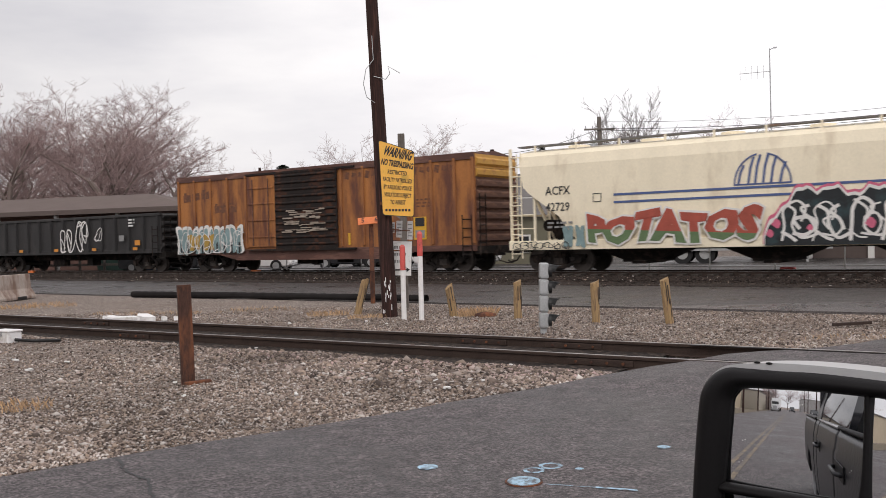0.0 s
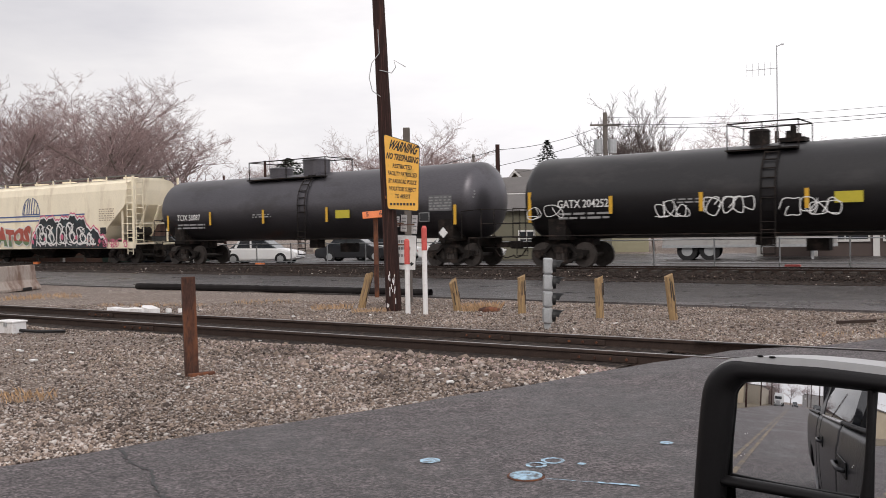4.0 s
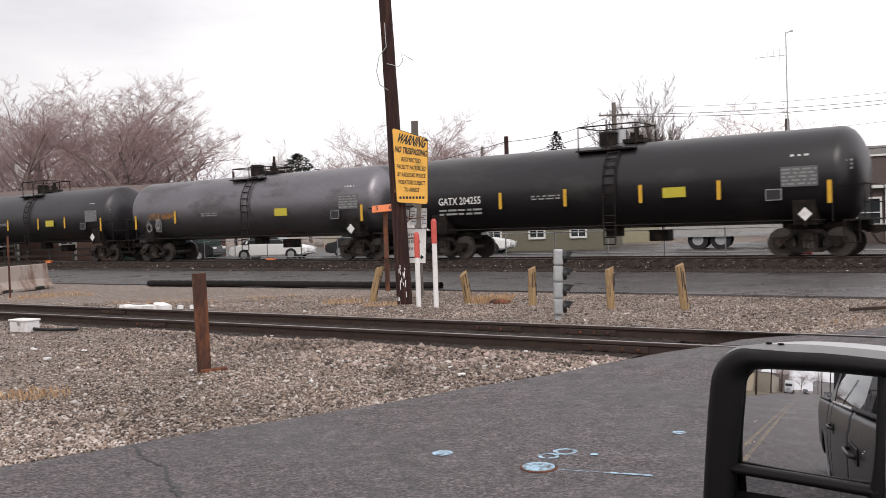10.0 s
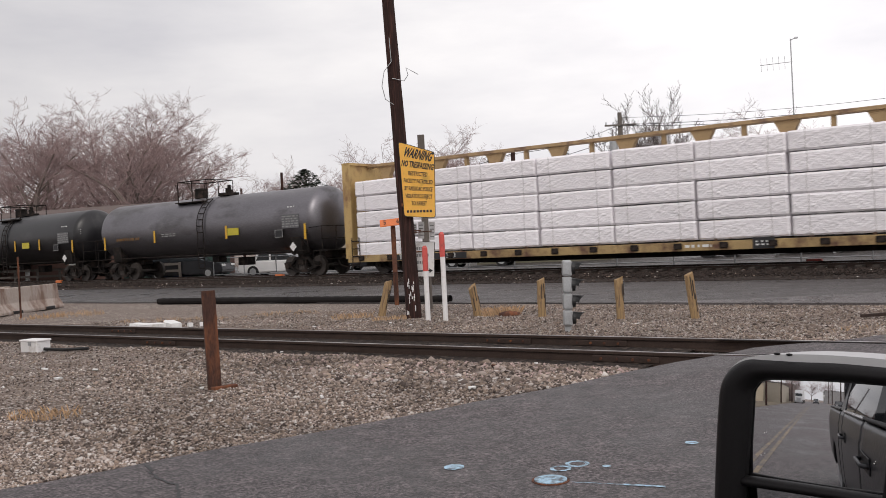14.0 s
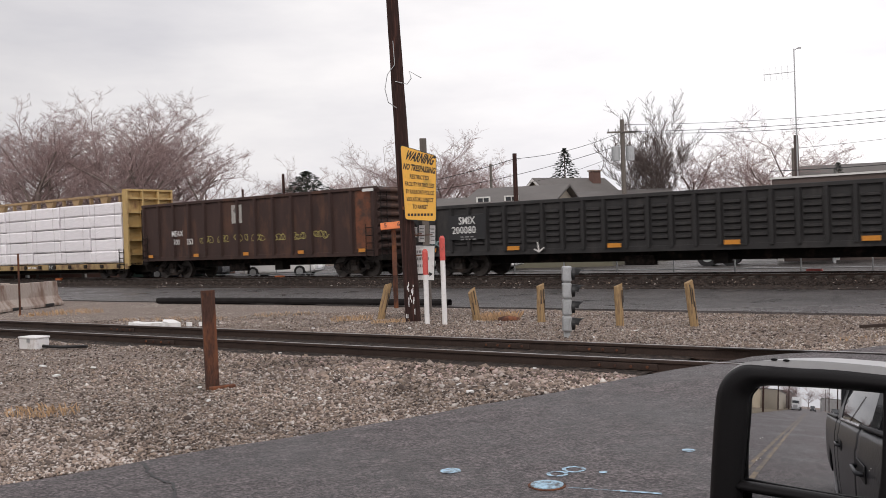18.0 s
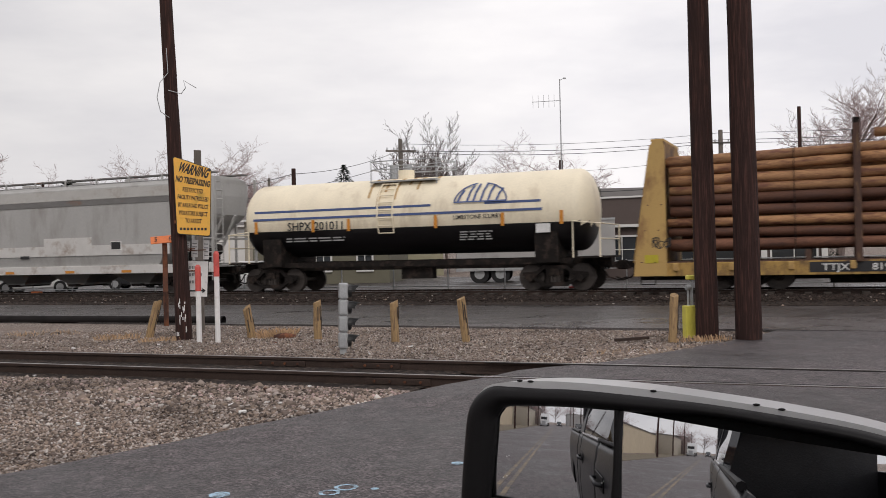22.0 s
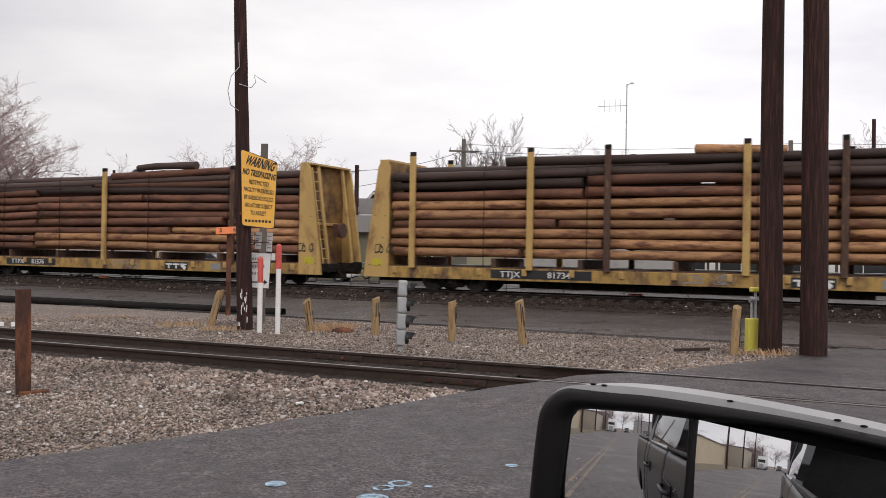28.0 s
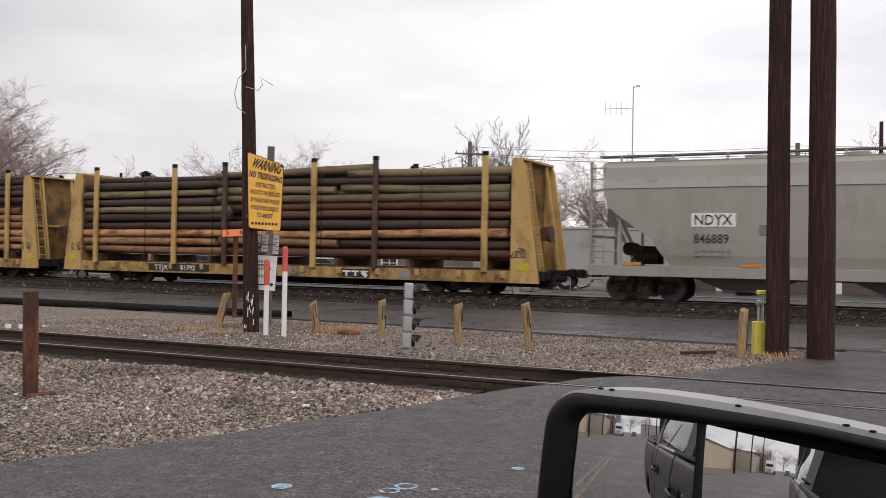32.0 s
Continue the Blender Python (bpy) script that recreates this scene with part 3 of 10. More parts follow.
# loose stones over the gravel
def stone_mesh(name, label, x, y, z, r, rs, material):
    """Many small faceted stones as one mesh."""
    n = len(x)
    v = np.array([(1, 0.2, 0), (-1, -0.1, 0.1), (0.1, 1, 0), (-0.2, -1, 0.05), (0.1, 0.1, 1), (0, 0, -1)], float)
    f = np.array([(0, 2, 4), (2, 1, 4), (1, 3, 4), (3, 0, 4), (2, 0, 5), (1, 2, 5), (3, 1, 5), (0, 3, 5)])
    sc = r[:, None] * np.stack([rs.uniform(0.8, 1.5, n), rs.uniform(0.7, 1.1, n), rs.uniform(0.5, 0.9, n)], 1)
    vv = v[None] * sc[:, None, :] * rs.uniform(0.7, 1.3, (n, 6, 1))
    a, b = rs.uniform(0, 6.28, n), rs.uniform(-0.5, 0.5, n)
    ca, sa, cb, sb = np.cos(a)[:, None], np.sin(a)[:, None], np.cos(b)[:, None], np.sin(b)[:, None]
    X, Y, Z = vv[..., 0], vv[..., 1], vv[..., 2]
    X, Z = X * cb - Z * sb, X * sb + Z * cb
    X, Y = X * ca - Y * sa, X * sa + Y * ca
    P = np.stack([X + x[:, None], Y + y[:, None], Z + (z + 0.25 * r)[:, None]], -1).reshape(-1, 3)
    F = (f[None] + 6 * np.arange(n)[:, None, None]).reshape(-1, 3)
    me = bpy.data.meshes.new(name)
    me.vertices.add(len(P))
    me.vertices.foreach_set("co", P.ravel())
    me.loops.add(F.size)
    me.loops.foreach_set("vertex_index", F.ravel().astype(np.int32))
    me.polygons.add(len(F))
    me.polygons.foreach_set("loop_start", np.arange(0, F.size, 3, dtype=np.int32))
    me.update(calc_edges=True)
    me.materials.append(material)
    return tagged(new(name, me), label, "gravel", kind="stuff")


def build_stones():
    rs = np.random.RandomState(4)
    n = 330000
    y = 5.5 + 17.5 * rs.rand(n) ** 1.9
    x = y * rs.uniform(-0.62, 0.82, n)
    off = -0.606 * x + 0.795 * y
    along = 0.795 * x + 0.606 * y
    edge = 7.27 - 0.6 * smoothstep(10.0, 11.6, along)
    q = near_dist(x, y)
    md = main_dist(x, y)
    patch = np.sin(0.9 * x + 1.7) * np.sin(0.8 * y + 0.4) + 0.5 * np.sin(2.3 * x - 1.1 * y)
    keep = (off > edge) & (md < -12.3) & (q > -1.32 - 0.12 * patch) & (q > 1.0) | (off > edge) & (md < -12.3) & (q < -1.22 - 0.1 * patch)
    bare = (1 - smoothstep(-5.5, -3.2, x + 0.8 * np.sin(1.1 * y))) * smoothstep(8.6, 10.2, y) * (1 - smoothstep(-2.3, -1.7, q))
    bare = np.where(q > 0, 0.35 * (np.sin(0.7 * x + 2) * np.sin(0.6 * y + 0.3 * x) > 0.1), np.maximum(0.8 * bare, 0.45 * (patch < -0.45)))
    keep &= (off > edge) & (md < -12.3) & (rs.rand(n) > bare)
    x, y, q = x[keep], y[keep], q[keep]
    n = len(x)
    big = (q < -0.9) & (q > -3.6)
    coarse = smoothstep(-6.0, -1.5, x)
    r = np.where(big, rs.uniform(0.011, 0.021 + 0.016 * coarse, n), rs.uniform(0.008, 0.021, n)) * (1 + 0.8 * (rs.rand(n) > 0.975))
    dusty = (q < 0) & (rs.rand(n) < smoothstep(-3.8, -1.7, q) * smoothstep(-6.0, -2.0, x))
    for name, label, k, material in (("loose_stones", "loose grey and tan crushed stone", ~dusty, STONE), ("dusty_stones", "brown rust-dusted crushed stone beside the rail", dusty, STONE_DUSTY)):
        stone_mesh(name, label, x[k], y[k], ground_height(x[k], y[k]), r[k], rs, material)


def build_ballast():
    """Coarse dark stones along the main line's near side."""
    rs = np.random.RandomState(9)
    n = 26000
    a, q = rs.uniform(-26, 26, n), -4.75 + 3.9 * rs.rand(n)
    x, y = TRACK_O.x + ALONG.x * a + math.sin(TH) * q, TRACK_O.y + ALONG.y * a + math.cos(TH) * q
    z = 0.03 + 0.115 * smoothstep(-4.6, -3.4, q)
    pale = rs.rand(n) < 0.03
    for name, label, k, material in (("ballast_stones", "dark oily ballast stones", ~pale, BALLAST_STONE), ("pale_stones", "scattered paler stones on the ballast", pale, STONE)):
        stone_mesh(name, label, x[k], y[k], z[k], rs.uniform(0.02, 0.05, n)[k], rs, material)


build_stones()
build_ballast()

# ---- the train ----
SIDE = 1.065
CARS, WHEELSETS = [], []
TANK_BLACK = mat("tank_black", (0.013, 0.012, 0.0135), 0.36, spec=0.5, vary=0.3, scale=1.2, fine=25, bump=0.04, dirt=(0.032, 0.029, 0.03), dirt_amt=0.3, dirt_scale=0.8, stretch=(0.4, 1, 1))
TANK_SATIN = mat("tank_satin", (0.105, 0.1, 0.11), 0.4, 0.78, vary=0.2, scale=1.0, fine=25, bump=0.03, dirt=(0.075, 0.07, 0.073), dirt_amt=0.3, dirt_scale=0.7, stretch=(0.4, 1, 1))
TANK_DARK = mat("tank_dark", (0.055, 0.052, 0.057), 0.4, 0.65, vary=0.2, scale=1.0, fine=25, bump=0.03, dirt=(0.045, 0.041, 0.042), dirt_amt=0.3, dirt_scale=0.7, stretch=(0.4, 1, 1))
TANK_GREY = mat("tank_dusty", (0.19, 0.182, 0.196), 0.4, 0.8, vary=0.25, scale=1.0, fine=25, bump=0.04, dirt=(0.1, 0.093, 0.095), dirt_amt=0.35, dirt_scale=0.7, stretch=(0.4, 1, 1))
UNDER = mat("greasy_underframe", (0.014, 0.0115, 0.0105), 0.85, spec=0.2, vary=0.4, scale=4, bump=0.3, dirt=(0.05, 0.036, 0.03), dirt_amt=0.4, dirt_scale=3)
WHEEL = mat("wheel_steel", (0.06, 0.05, 0.045), 0.6, 0.3, vary=0.3, scale=6, dirt=(0.03, 0.025, 0.022), dirt_amt=0.4, dirt_scale=5)
CREAM = mat("cream_paint", (0.88, 0.79, 0.61), 0.55, vary=0.1, scale=1.5, fine=30, bump=0.05, dirt=(0.68, 0.58, 0.43), dirt_amt=0.25, dirt_scale=0.9, stretch=(1, 1, 0.35))
GREY_CAR = mat("grey_paint", (0.4, 0.395, 0.385), 0.6, vary=0.12, scale=1.0, fine=30, bump=0.05, dirt=(0.3, 0.285, 0.27), dirt_amt=0.3, dirt_scale=0.8, stretch=(1, 1, 0.3))
GREY_LIGHT = mat("light_grey_paint", (0.43, 0.42, 0.4), 0.6, vary=0.1, scale=2, dirt=(0.33, 0.29, 0.26), dirt_amt=0.3, dirt_scale=1.5)
GREY_PALE = mat("pale_grey_paint", (0.6, 0.585, 0.565), 0.6, vary=0.12, scale=2, dirt=(0.36, 0.3, 0.26), dirt_amt=0.32, dirt_scale=1.5)
GREY_BAND = mat("dark_grey_band", (0.17, 0.165, 0.16), 0.65, vary=0.15, scale=2, dirt=(0.2, 0.11, 0.07), dirt_amt=0.2, dirt_scale=1.5)
BEIGE_CAR = mat("beige_grey_paint", (0.32, 0.3, 0.275), 0.6, vary=0.1, scale=1.2, fine=30, bump=0.05, dirt=(0.27, 0.25, 0.22), dirt_amt=0.3, dirt_scale=0.7, stretch=(1, 1, 0.35))
GOND_BLACK = mat("gondola_black", (0.023, 0.0215, 0.022), 0.65, vary=0.4, scale=2, dirt=(0.046, 0.041, 0.04), dirt_amt=0.35, dirt_scale=1.4, stretch=(1, 1, 0.3), bump=0.2)
GOND_BROWN = mat("gondola_brown", (0.045, 0.023, 0.019), 0.75, vary=0.35, scale=2, dirt=(0.095, 0.043, 0.026), dirt_amt=0.3, dirt_scale=1.0, stretch=(1, 1, 0.3), bump=0.2)
RUST_PATCH = mat("rust_red", (0.16, 0.058, 0.03), 0.8, vary=0.4, scale=3, dirt=(0.06, 0.035, 0.028), dirt_amt=0.5, dirt_scale=2)
BOX_YELLOW = mat("faded_box_yellow", (0.37, 0.145, 0.04), 0.7, vary=0.3, scale=1.2, fine=30, bump=0.1, dirt=(0.12, 0.042, 0.025), dirt_amt=0.66, dirt_scale=1.1, stretch=(1.6, 1, 0.3))
BOX_END = mat("box_end_yellow", (0.5, 0.27, 0.055), 0.65, vary=0.15, scale=2, dirt=(0.3, 0.13, 0.04), dirt_amt=0.3, dirt_scale=2)
BOX_ROOF = mat("box_roof_brown", (0.095, 0.042, 0.032), 0.7, vary=0.35, scale=2, dirt=(0.2, 0.1, 0.075), dirt_amt=0.4, dirt_scale=1.5, stretch=(0.5, 1, 2))
BOX_BROWN = mat("box_end_brown", (0.1, 0.045, 0.03), 0.75, vary=0.3, scale=2, dirt=(0.2, 0.1, 0.06), dirt_amt=0.3, dirt_scale=3, stretch=(1, 0.6, 2))
DOOR_BLACK = mat("door_black", (0.018, 0.014, 0.013), 0.75, spec=0.25, vary=0.35, scale=2, dirt=(0.085, 0.034, 0.02), dirt_amt=0.42, dirt_scale=1.6)
FLAT_YELLOW = mat("flatcar_yellow", (0.5, 0.325, 0.115), 0.65, vary=0.16, scale=1.1, bump=0.15, dirt=(0.25, 0.13, 0.055), dirt_amt=0.36, dirt_scale=1.5, stretch=(1, 1, 0.5))
FRAME_TAN = mat("faded_frame_yellow", (0.5, 0.345, 0.145), 0.7, vary=0.2, scale=1.2, bump=0.15, dirt=(0.24, 0.13, 0.065), dirt_amt=0.3, dirt_scale=1.4, stretch=(1, 1, 0.5))
CHORD_TAN = mat("weathered_chord", (0.33, 0.225, 0.115), 0.75, vary=0.25, scale=1.5, bump=0.2, dirt=(0.13, 0.075, 0.05), dirt_amt=0.45, dirt_scale=1.5)
CHORD_SILL = mat("rusty_tan_sill", (0.4, 0.28, 0.13), 0.75, vary=0.3, scale=1.6, bump=0.2, dirt=(0.12, 0.06, 0.04), dirt_amt=0.58, dirt_scale=1.3)
SILL_YELLOW = mat("sill_dirty_yellow", (0.42, 0.26, 0.075), 0.7, vary=0.3, scale=2, bump=0.2, dirt=(0.1, 0.055, 0.035), dirt_amt=0.62, dirt_scale=2.2, stretch=(1, 1, 0.6))
LETTER = mat("white_lettering", (0.72, 0.72, 0.71), 0.6, vary=0.12, scale=8)
LETTER_DIM = mat("dim_lettering", (0.25, 0.25, 0.25), 0.7, vary=0.2, scale=8)
LETTER_BLACK = mat("black_lettering", (0.02, 0.02, 0.022), 0.6, vary=0.2, scale=8)
BLUE_LOGO = mat("blue_paint", (0.075, 0.115, 0.27), 0.55, vary=0.12, scale=6)
STRIPE_Y = mat("reflective_yellow", (0.64, 0.36, 0.03), 0.45, vary=0.12, scale=8)
LABEL_Y = mat("label_yellow", (0.5, 0.42, 0.035), 0.5, vary=0.1, scale=8)
REFLECT_O = mat("reflector_orange", (0.6, 0.24, 0.03), 0.5, vary=0.15, scale=8)
GRAF_GREEN = mat("spray_green", (0.115, 0.18, 0.085), 0.6, vary=0.25, scale=3)
GRAF_RED = mat("spray_red", (0.36, 0.075, 0.05), 0.6, vary=0.25, scale=3)
GRAF_TEAL = mat("spray_teal", (0.2, 0.29, 0.3), 0.6, vary=0.35, scale=3)
GRAF_WHITE = mat("spray_white", (0.72, 0.7, 0.68), 0.6, vary=0.12, scale=5)
GRAF_PINK = mat("spray_pink", (0.6, 0.13, 0.22), 0.6, vary=0.2, scale=5)
GRAF_YEL = mat("chalk_yellow", (0.34, 0.29, 0.1), 0.7, vary=0.3, scale=8)
WRAP = mat("white_wrap", (0.87, 0.84, 0.87), 0.45, vary=0.06, scale=3, fine=9, bump=0.7, stretch=(0.7, 1, 2.6), obj_rand=0.06)
LOG_TAN = mat("log_tan", (0.37, 0.195, 0.093), 0.75, vary=0.3, scale=3.5, fine=24, stretch=(0.55, 2, 2), bump=0.5, dirt=(0.15, 0.06, 0.036), dirt_amt=0.5, dirt_scale=2.2, obj_rand=0.42)
LOG_BROWN = mat("log_brown", (0.165, 0.074, 0.046), 0.75, spec=0.35, vary=0.4, scale=3.5, fine=24, stretch=(0.55, 2, 2), bump=0.5, dirt=(0.085, 0.042, 0.032), dirt_amt=0.5, dirt_scale=1.6, obj_rand=0.4)
LOG_DARK = mat("log_dark", (0.058, 0.037, 0.032), 0.7, spec=0.35, vary=0.3, scale=2.5, fine=30, stretch=(0.25, 2, 2), bump=0.3, obj_rand=0.4)
LOG_GREEN = mat("log_treated", (0.16, 0.122, 0.072), 0.8, vary=0.3, scale=2.5, fine=30, stretch=(0.25, 2, 2), bump=0.3, dirt=(0.08, 0.055, 0.035), dirt_amt=0.4, dirt_scale=2, obj_rand=0.4)
FLAT_RUSTY = mat("bulkhead_rusty", (0.3, 0.17, 0.05), 0.75, vary=0.3, scale=1.5, bump=0.2, dirt=(0.09, 0.045, 0.028), dirt_amt=0.75, dirt_scale=1.4)
STAKE_W = mat("stake_wood", (0.075, 0.04, 0.03), 0.85, vary=0.3, scale=4, stretch=(4, 4, 0.6), dirt=(0.2, 0.12, 0.06), dirt_amt=0.3, dirt_scale=3)


def car_root(name, label, a, b):
    c = (a + b) / 2 + SIDE
    ob = thing(name, label, "rail car", group="cars of the freight train")
    CARS.append((ob, c))
    return ob


def quick(name, parent, material, *boxes, label="", bevel=0.0, m=None):
    bm = B()
    for bx in boxes:
        box(bm, bx[0], bx[1], bx[2] if len(bx) > 2 else None, bevel)
    return part(name, bm, material, parent, label, m=m)


def singles(name, parent, material, *boxes, label="", bevel=0.0):
    """Each box a part of its own."""
    for bx in boxes:
        quick(name, parent, material, bx, label=label, bevel=bevel)


def piped(name, parent, material, r, *paths, label="", seg=6):
    bm = B()
    for p in paths:
        tube(bm, p, r, seg)
    return part(name, bm, material, parent, label)


# one truck, copied under every car
def build_truck():
    tr = new("truck")
    tr.empty_display_size = 0.2
    for x in (-0.87, 0.87):
        ws = new("wheelset")
        ws.empty_display_size = 0.1
        bm = B()
        cyl(bm, (0, -1.05, 0), (0, 1.05, 0), 0.08, seg=10)
        for y, s in ((-0.76, -1), (0.76, 1)):
            cyl(bm, (0, y - 0.065, 0), (0, y + 0.065, 0), 0.445, seg=28)
            cyl(bm, (0, y - 0.07 * s, 0), (0, y - 0.095 * s, 0), 0.47, seg=28)
            cyl(bm, (0, y + 0.06 * s, 0), (0, y + 0.12 * s, 0), 0.2, 0.13, 16)
            for k in range(3):
                an = k * 2.1
                box(bm, (0.29 * math.cos(an), y + 0.066 * s, 0.29 * math.sin(an)), (0.05, 0.012, 0.05))
        me = bpy.data.meshes.new("wheelset")
        bm.to_mesh(me)
        bm.free()
        me.materials.append(WHEEL)
        bpy.data.objects.remove(ws)
        ws = new("wheelset", me)
        ws.parent = tr
        ws.matrix_basis = pose(x, 0, 0.445)
    for y in (-0.98, 0.98):
        bm = B()
        # top and bottom members, columns and jaws
        prism(bm, [(-1.12, 0.62), (-0.62, 0.66), (-0.42, 0.86), (0.42, 0.86), (0.62, 0.66), (1.12, 0.62), (1.12, 0.5), (0.6, 0.53), (0.38, 0.73), (-0.38, 0.73), (-0.6, 0.53), (-1.12, 0.5)], y - 0.06, y + 0.06)
        prism(bm, [(-0.8, 0.5), (-0.4, 0.28), (0.4, 0.28), (0.8, 0.5), (0.8, 0.4), (0.42, 0.15), (-0.42, 0.15), (-0.8, 0.4)], y - 0.05, y + 0.05)
        for x in (-0.24, 0.24):
            box(bm, (x, y, 0.5), (0.1, 0.11, 0.5))
        for x in (-0.87, 0.87):
            cyl(bm, (x, y - 0.13, 0.445), (x, y + 0.13, 0.445), 0.13, seg=12)
            box(bm, (x, y, 0.5), (0.36, 0.12, 0.18))
        part("side_frame", bm, UNDER, tr)
        bm = B()
        for x in (-0.12, 0, 0.12):
            cyl(bm, (x, y - 0.02, 0.28), (x, y - 0.02, 0.52), 0.055, seg=8)
        part("spring", bm, WHEEL, tr)
    quick("bolster", tr, UNDER, ((0, 0, 0.62), (0.34, 2.2, 0.22)), ((0, 0, 0.78), (0.5, 0.7, 0.1)))
    return tr


TRUCK = build_truck()
TRUCK_USED = []


def add_trucks(root, *xs):
    for x in xs:
        if not TRUCK_USED:
            t = TRUCK
            t.matrix_basis = pose(x, 0, 0)
        else:
            t = copy_thing(TRUCK, pose(x, 0, 0))
        TRUCK_USED.append(t)
        t.parent = root
        WHEELSETS.extend(o for o in t.children if o.name.startswith("wheelset"))


def couplers(root, x0, x1, sill=True):
    for x, s in ((x0, -1), (x1, 1)):
        bm = B()
        box(bm, (x + s * 0.3, 0, 0.82), (0.9, 0.16, 0.2))
        box(bm, (x + s * 0.72, 0.02, 0.82), (0.26, 0.3, 0.3), bevel=0.04)
        part("coupler", bm, UNDER, root)
        piped("air_hose", root, UNDER, 0.028, [(x + s * 0.1, -0.45, 0.7), (x + s * 0.3, -0.48, 0.42), (x + s * 0.62, -0.4, 0.32), (x + s * 0.85, -0.2, 0.42)])
        piped("cut_lever", root, UNDER, 0.015, [(x + s * 0.25, -1.4, 0.75), (x + s * 0.3, -0.6, 0.7), (x + s * 0.6, -0.1, 0.95)], seg=5)


def ladder(root, x, y, z0, z1, w, along, material, n):
    """Rails and rungs; along is 'x' on a side, 'y' on an end."""
    dx, dy = (w / 2, 0) if along == "x" else (0, w / 2)
    paths = [[(x - dx, y - dy, z0), (x - dx, y - dy, z1)], [(x + dx, y + dy, z0), (x + dx, y + dy, z1)]]
    for i in range(n):
        z = z0 + (z1 - z0) * (i + 0.5) / n
        paths.append([(x - dx, y - dy, z), (x + dx, y + dy, z)])
    return piped("ladder", root, material, 0.022, *paths, seg=5)


def text(root, s, x, z, size, material=LETTER, y=-1.53, squeeze=0.9, name="lettering"):
    return lettering(name, s, size, material, root, pose(x, y, z), squeeze=squeeze, bold=0.012)


def bars(root, x, z, w, h, rows, material=LETTER_DIM, y=-1.53, gaps=3, seed=1, name="small_print"):
    """Rows of unreadable small print."""
    rnd = random.Random(seed)
    bm = B()
    for r in range(rows):
        zz = z - h * (r + 0.5) / rows
        u = 0.0
        while u < w:
            k = rnd.uniform(0.12, 0.4) * w / gaps * 2
            k = min(k, w - u)
            if k > 0.03:
                box(bm, (x + u + k / 2, y, zz), (k, 0.006, h / rows * 0.5))
            u += k + rnd.uniform(0.05, 0.12)
    return tagged(part(name, bm, material, root), "rows of small print", kind="stuff")


def plate(root, name, x, z, w, h, material, y=-1.53, rot=0, label="", t=0.012):
    return quick(name, root, material, ((x, y, z), (w, t, h), (0, rot, 0)), label=label)


def stroke(bm, pts, w, y):
    """A flat painted line through (x, z) points."""
    for (x0, z0), (x1, z1) in zip(pts[:-1], pts[1:]):
        d = math.hypot(x1 - x0, z1 - z0)
        if d > 1e-4:
            box(bm, ((x0 + x1) / 2, y, (z0 + z1) / 2), (d + w * 0.6, 0.006, w), (0, -math.degrees(math.atan2(z1 - z0, x1 - x0)), 0))


def ribbon(bm, pts, w, y):
    """One continuous flat painted line through (x, z) points."""
    rows, k = [], len(pts)
    for i, (x, z) in enumerate(pts):
        (xa, za), (xb, zb) = pts[max(i - 1, 0)], pts[min(i + 1, k - 1)]
        d = math.hypot(xb - xa, zb - za) or 1.0
        u, v = -(zb - za) / d * w / 2, (xb - xa) / d * w / 2
        rows.append((bm.verts.new((x + u, y - 0.0015 * (i % 2), z + v)), bm.verts.new((x - u, y - 0.0015 * (i % 2), z - v))))
    for p, q in zip(rows[:-1], rows[1:]):
        bm.faces.new((p[0], p[1], q[1], q[0]))


def scribble(root, x, z, w, h, n, material, width=0.03, y=-1.53, seed=0, name="graffiti"):
    rnd = random.Random(seed)
    for i in range(n):
        bm = B()
        cx = x + w * (i + 0.5) / n
        pts, ang = [], rnd.uniform(0, 6)
        px, pz = cx, z + h * rnd.random()
        for k in range(9):
            pts.append((px, pz))
            ang += rnd.uniform(0.6, 2.2)
            px = min(max(px + math.cos(ang) * w / n * 0.7, cx - w / n * 0.7), cx + w / n * 0.7)
            pz = min(max(pz + math.sin(ang) * h * 0.7, z), z + h)
        ribbon(bm, smooth_line(pts, 4), width, y)
        part(name, bm, material, root)


def blobs(root, x, z, w, h, n, material, y=-1.53, seed=0, name="graffiti", fat=0.8, lo=0.0, hi=1.0):
    """Bulging painted letter shapes, each an uneven polygon."""
    rnd = random.Random(seed)
    bm = B()
    for i in range(n):
        cx, hw = x + w * (i + 0.5) / n, w / n * 0.5 * fat
        pts = []
        for k, (u, v) in enumerate(((-1, 0), (-0.2, 0.02), (0.0, 0.25), (0.3, 0), (1, 0.05), (0.95, 0.5), (1.1, 1), (0.2, 0.95), (0.05, 0.7), (-0.3, 1), (-1.05, 0.95), (-0.85, 0.45))):
            vv = min(max(v + rnd.uniform(-0.1, 0.1), lo), hi)
            pts.append((cx + hw * (u + rnd.uniform(-0.2, 0.2)), z + h * vv))
        prism(bm, smooth_line(pts + [pts[0]], 3)[:-1], y, y + 0.006)
    part_each(name, bm, material, root)


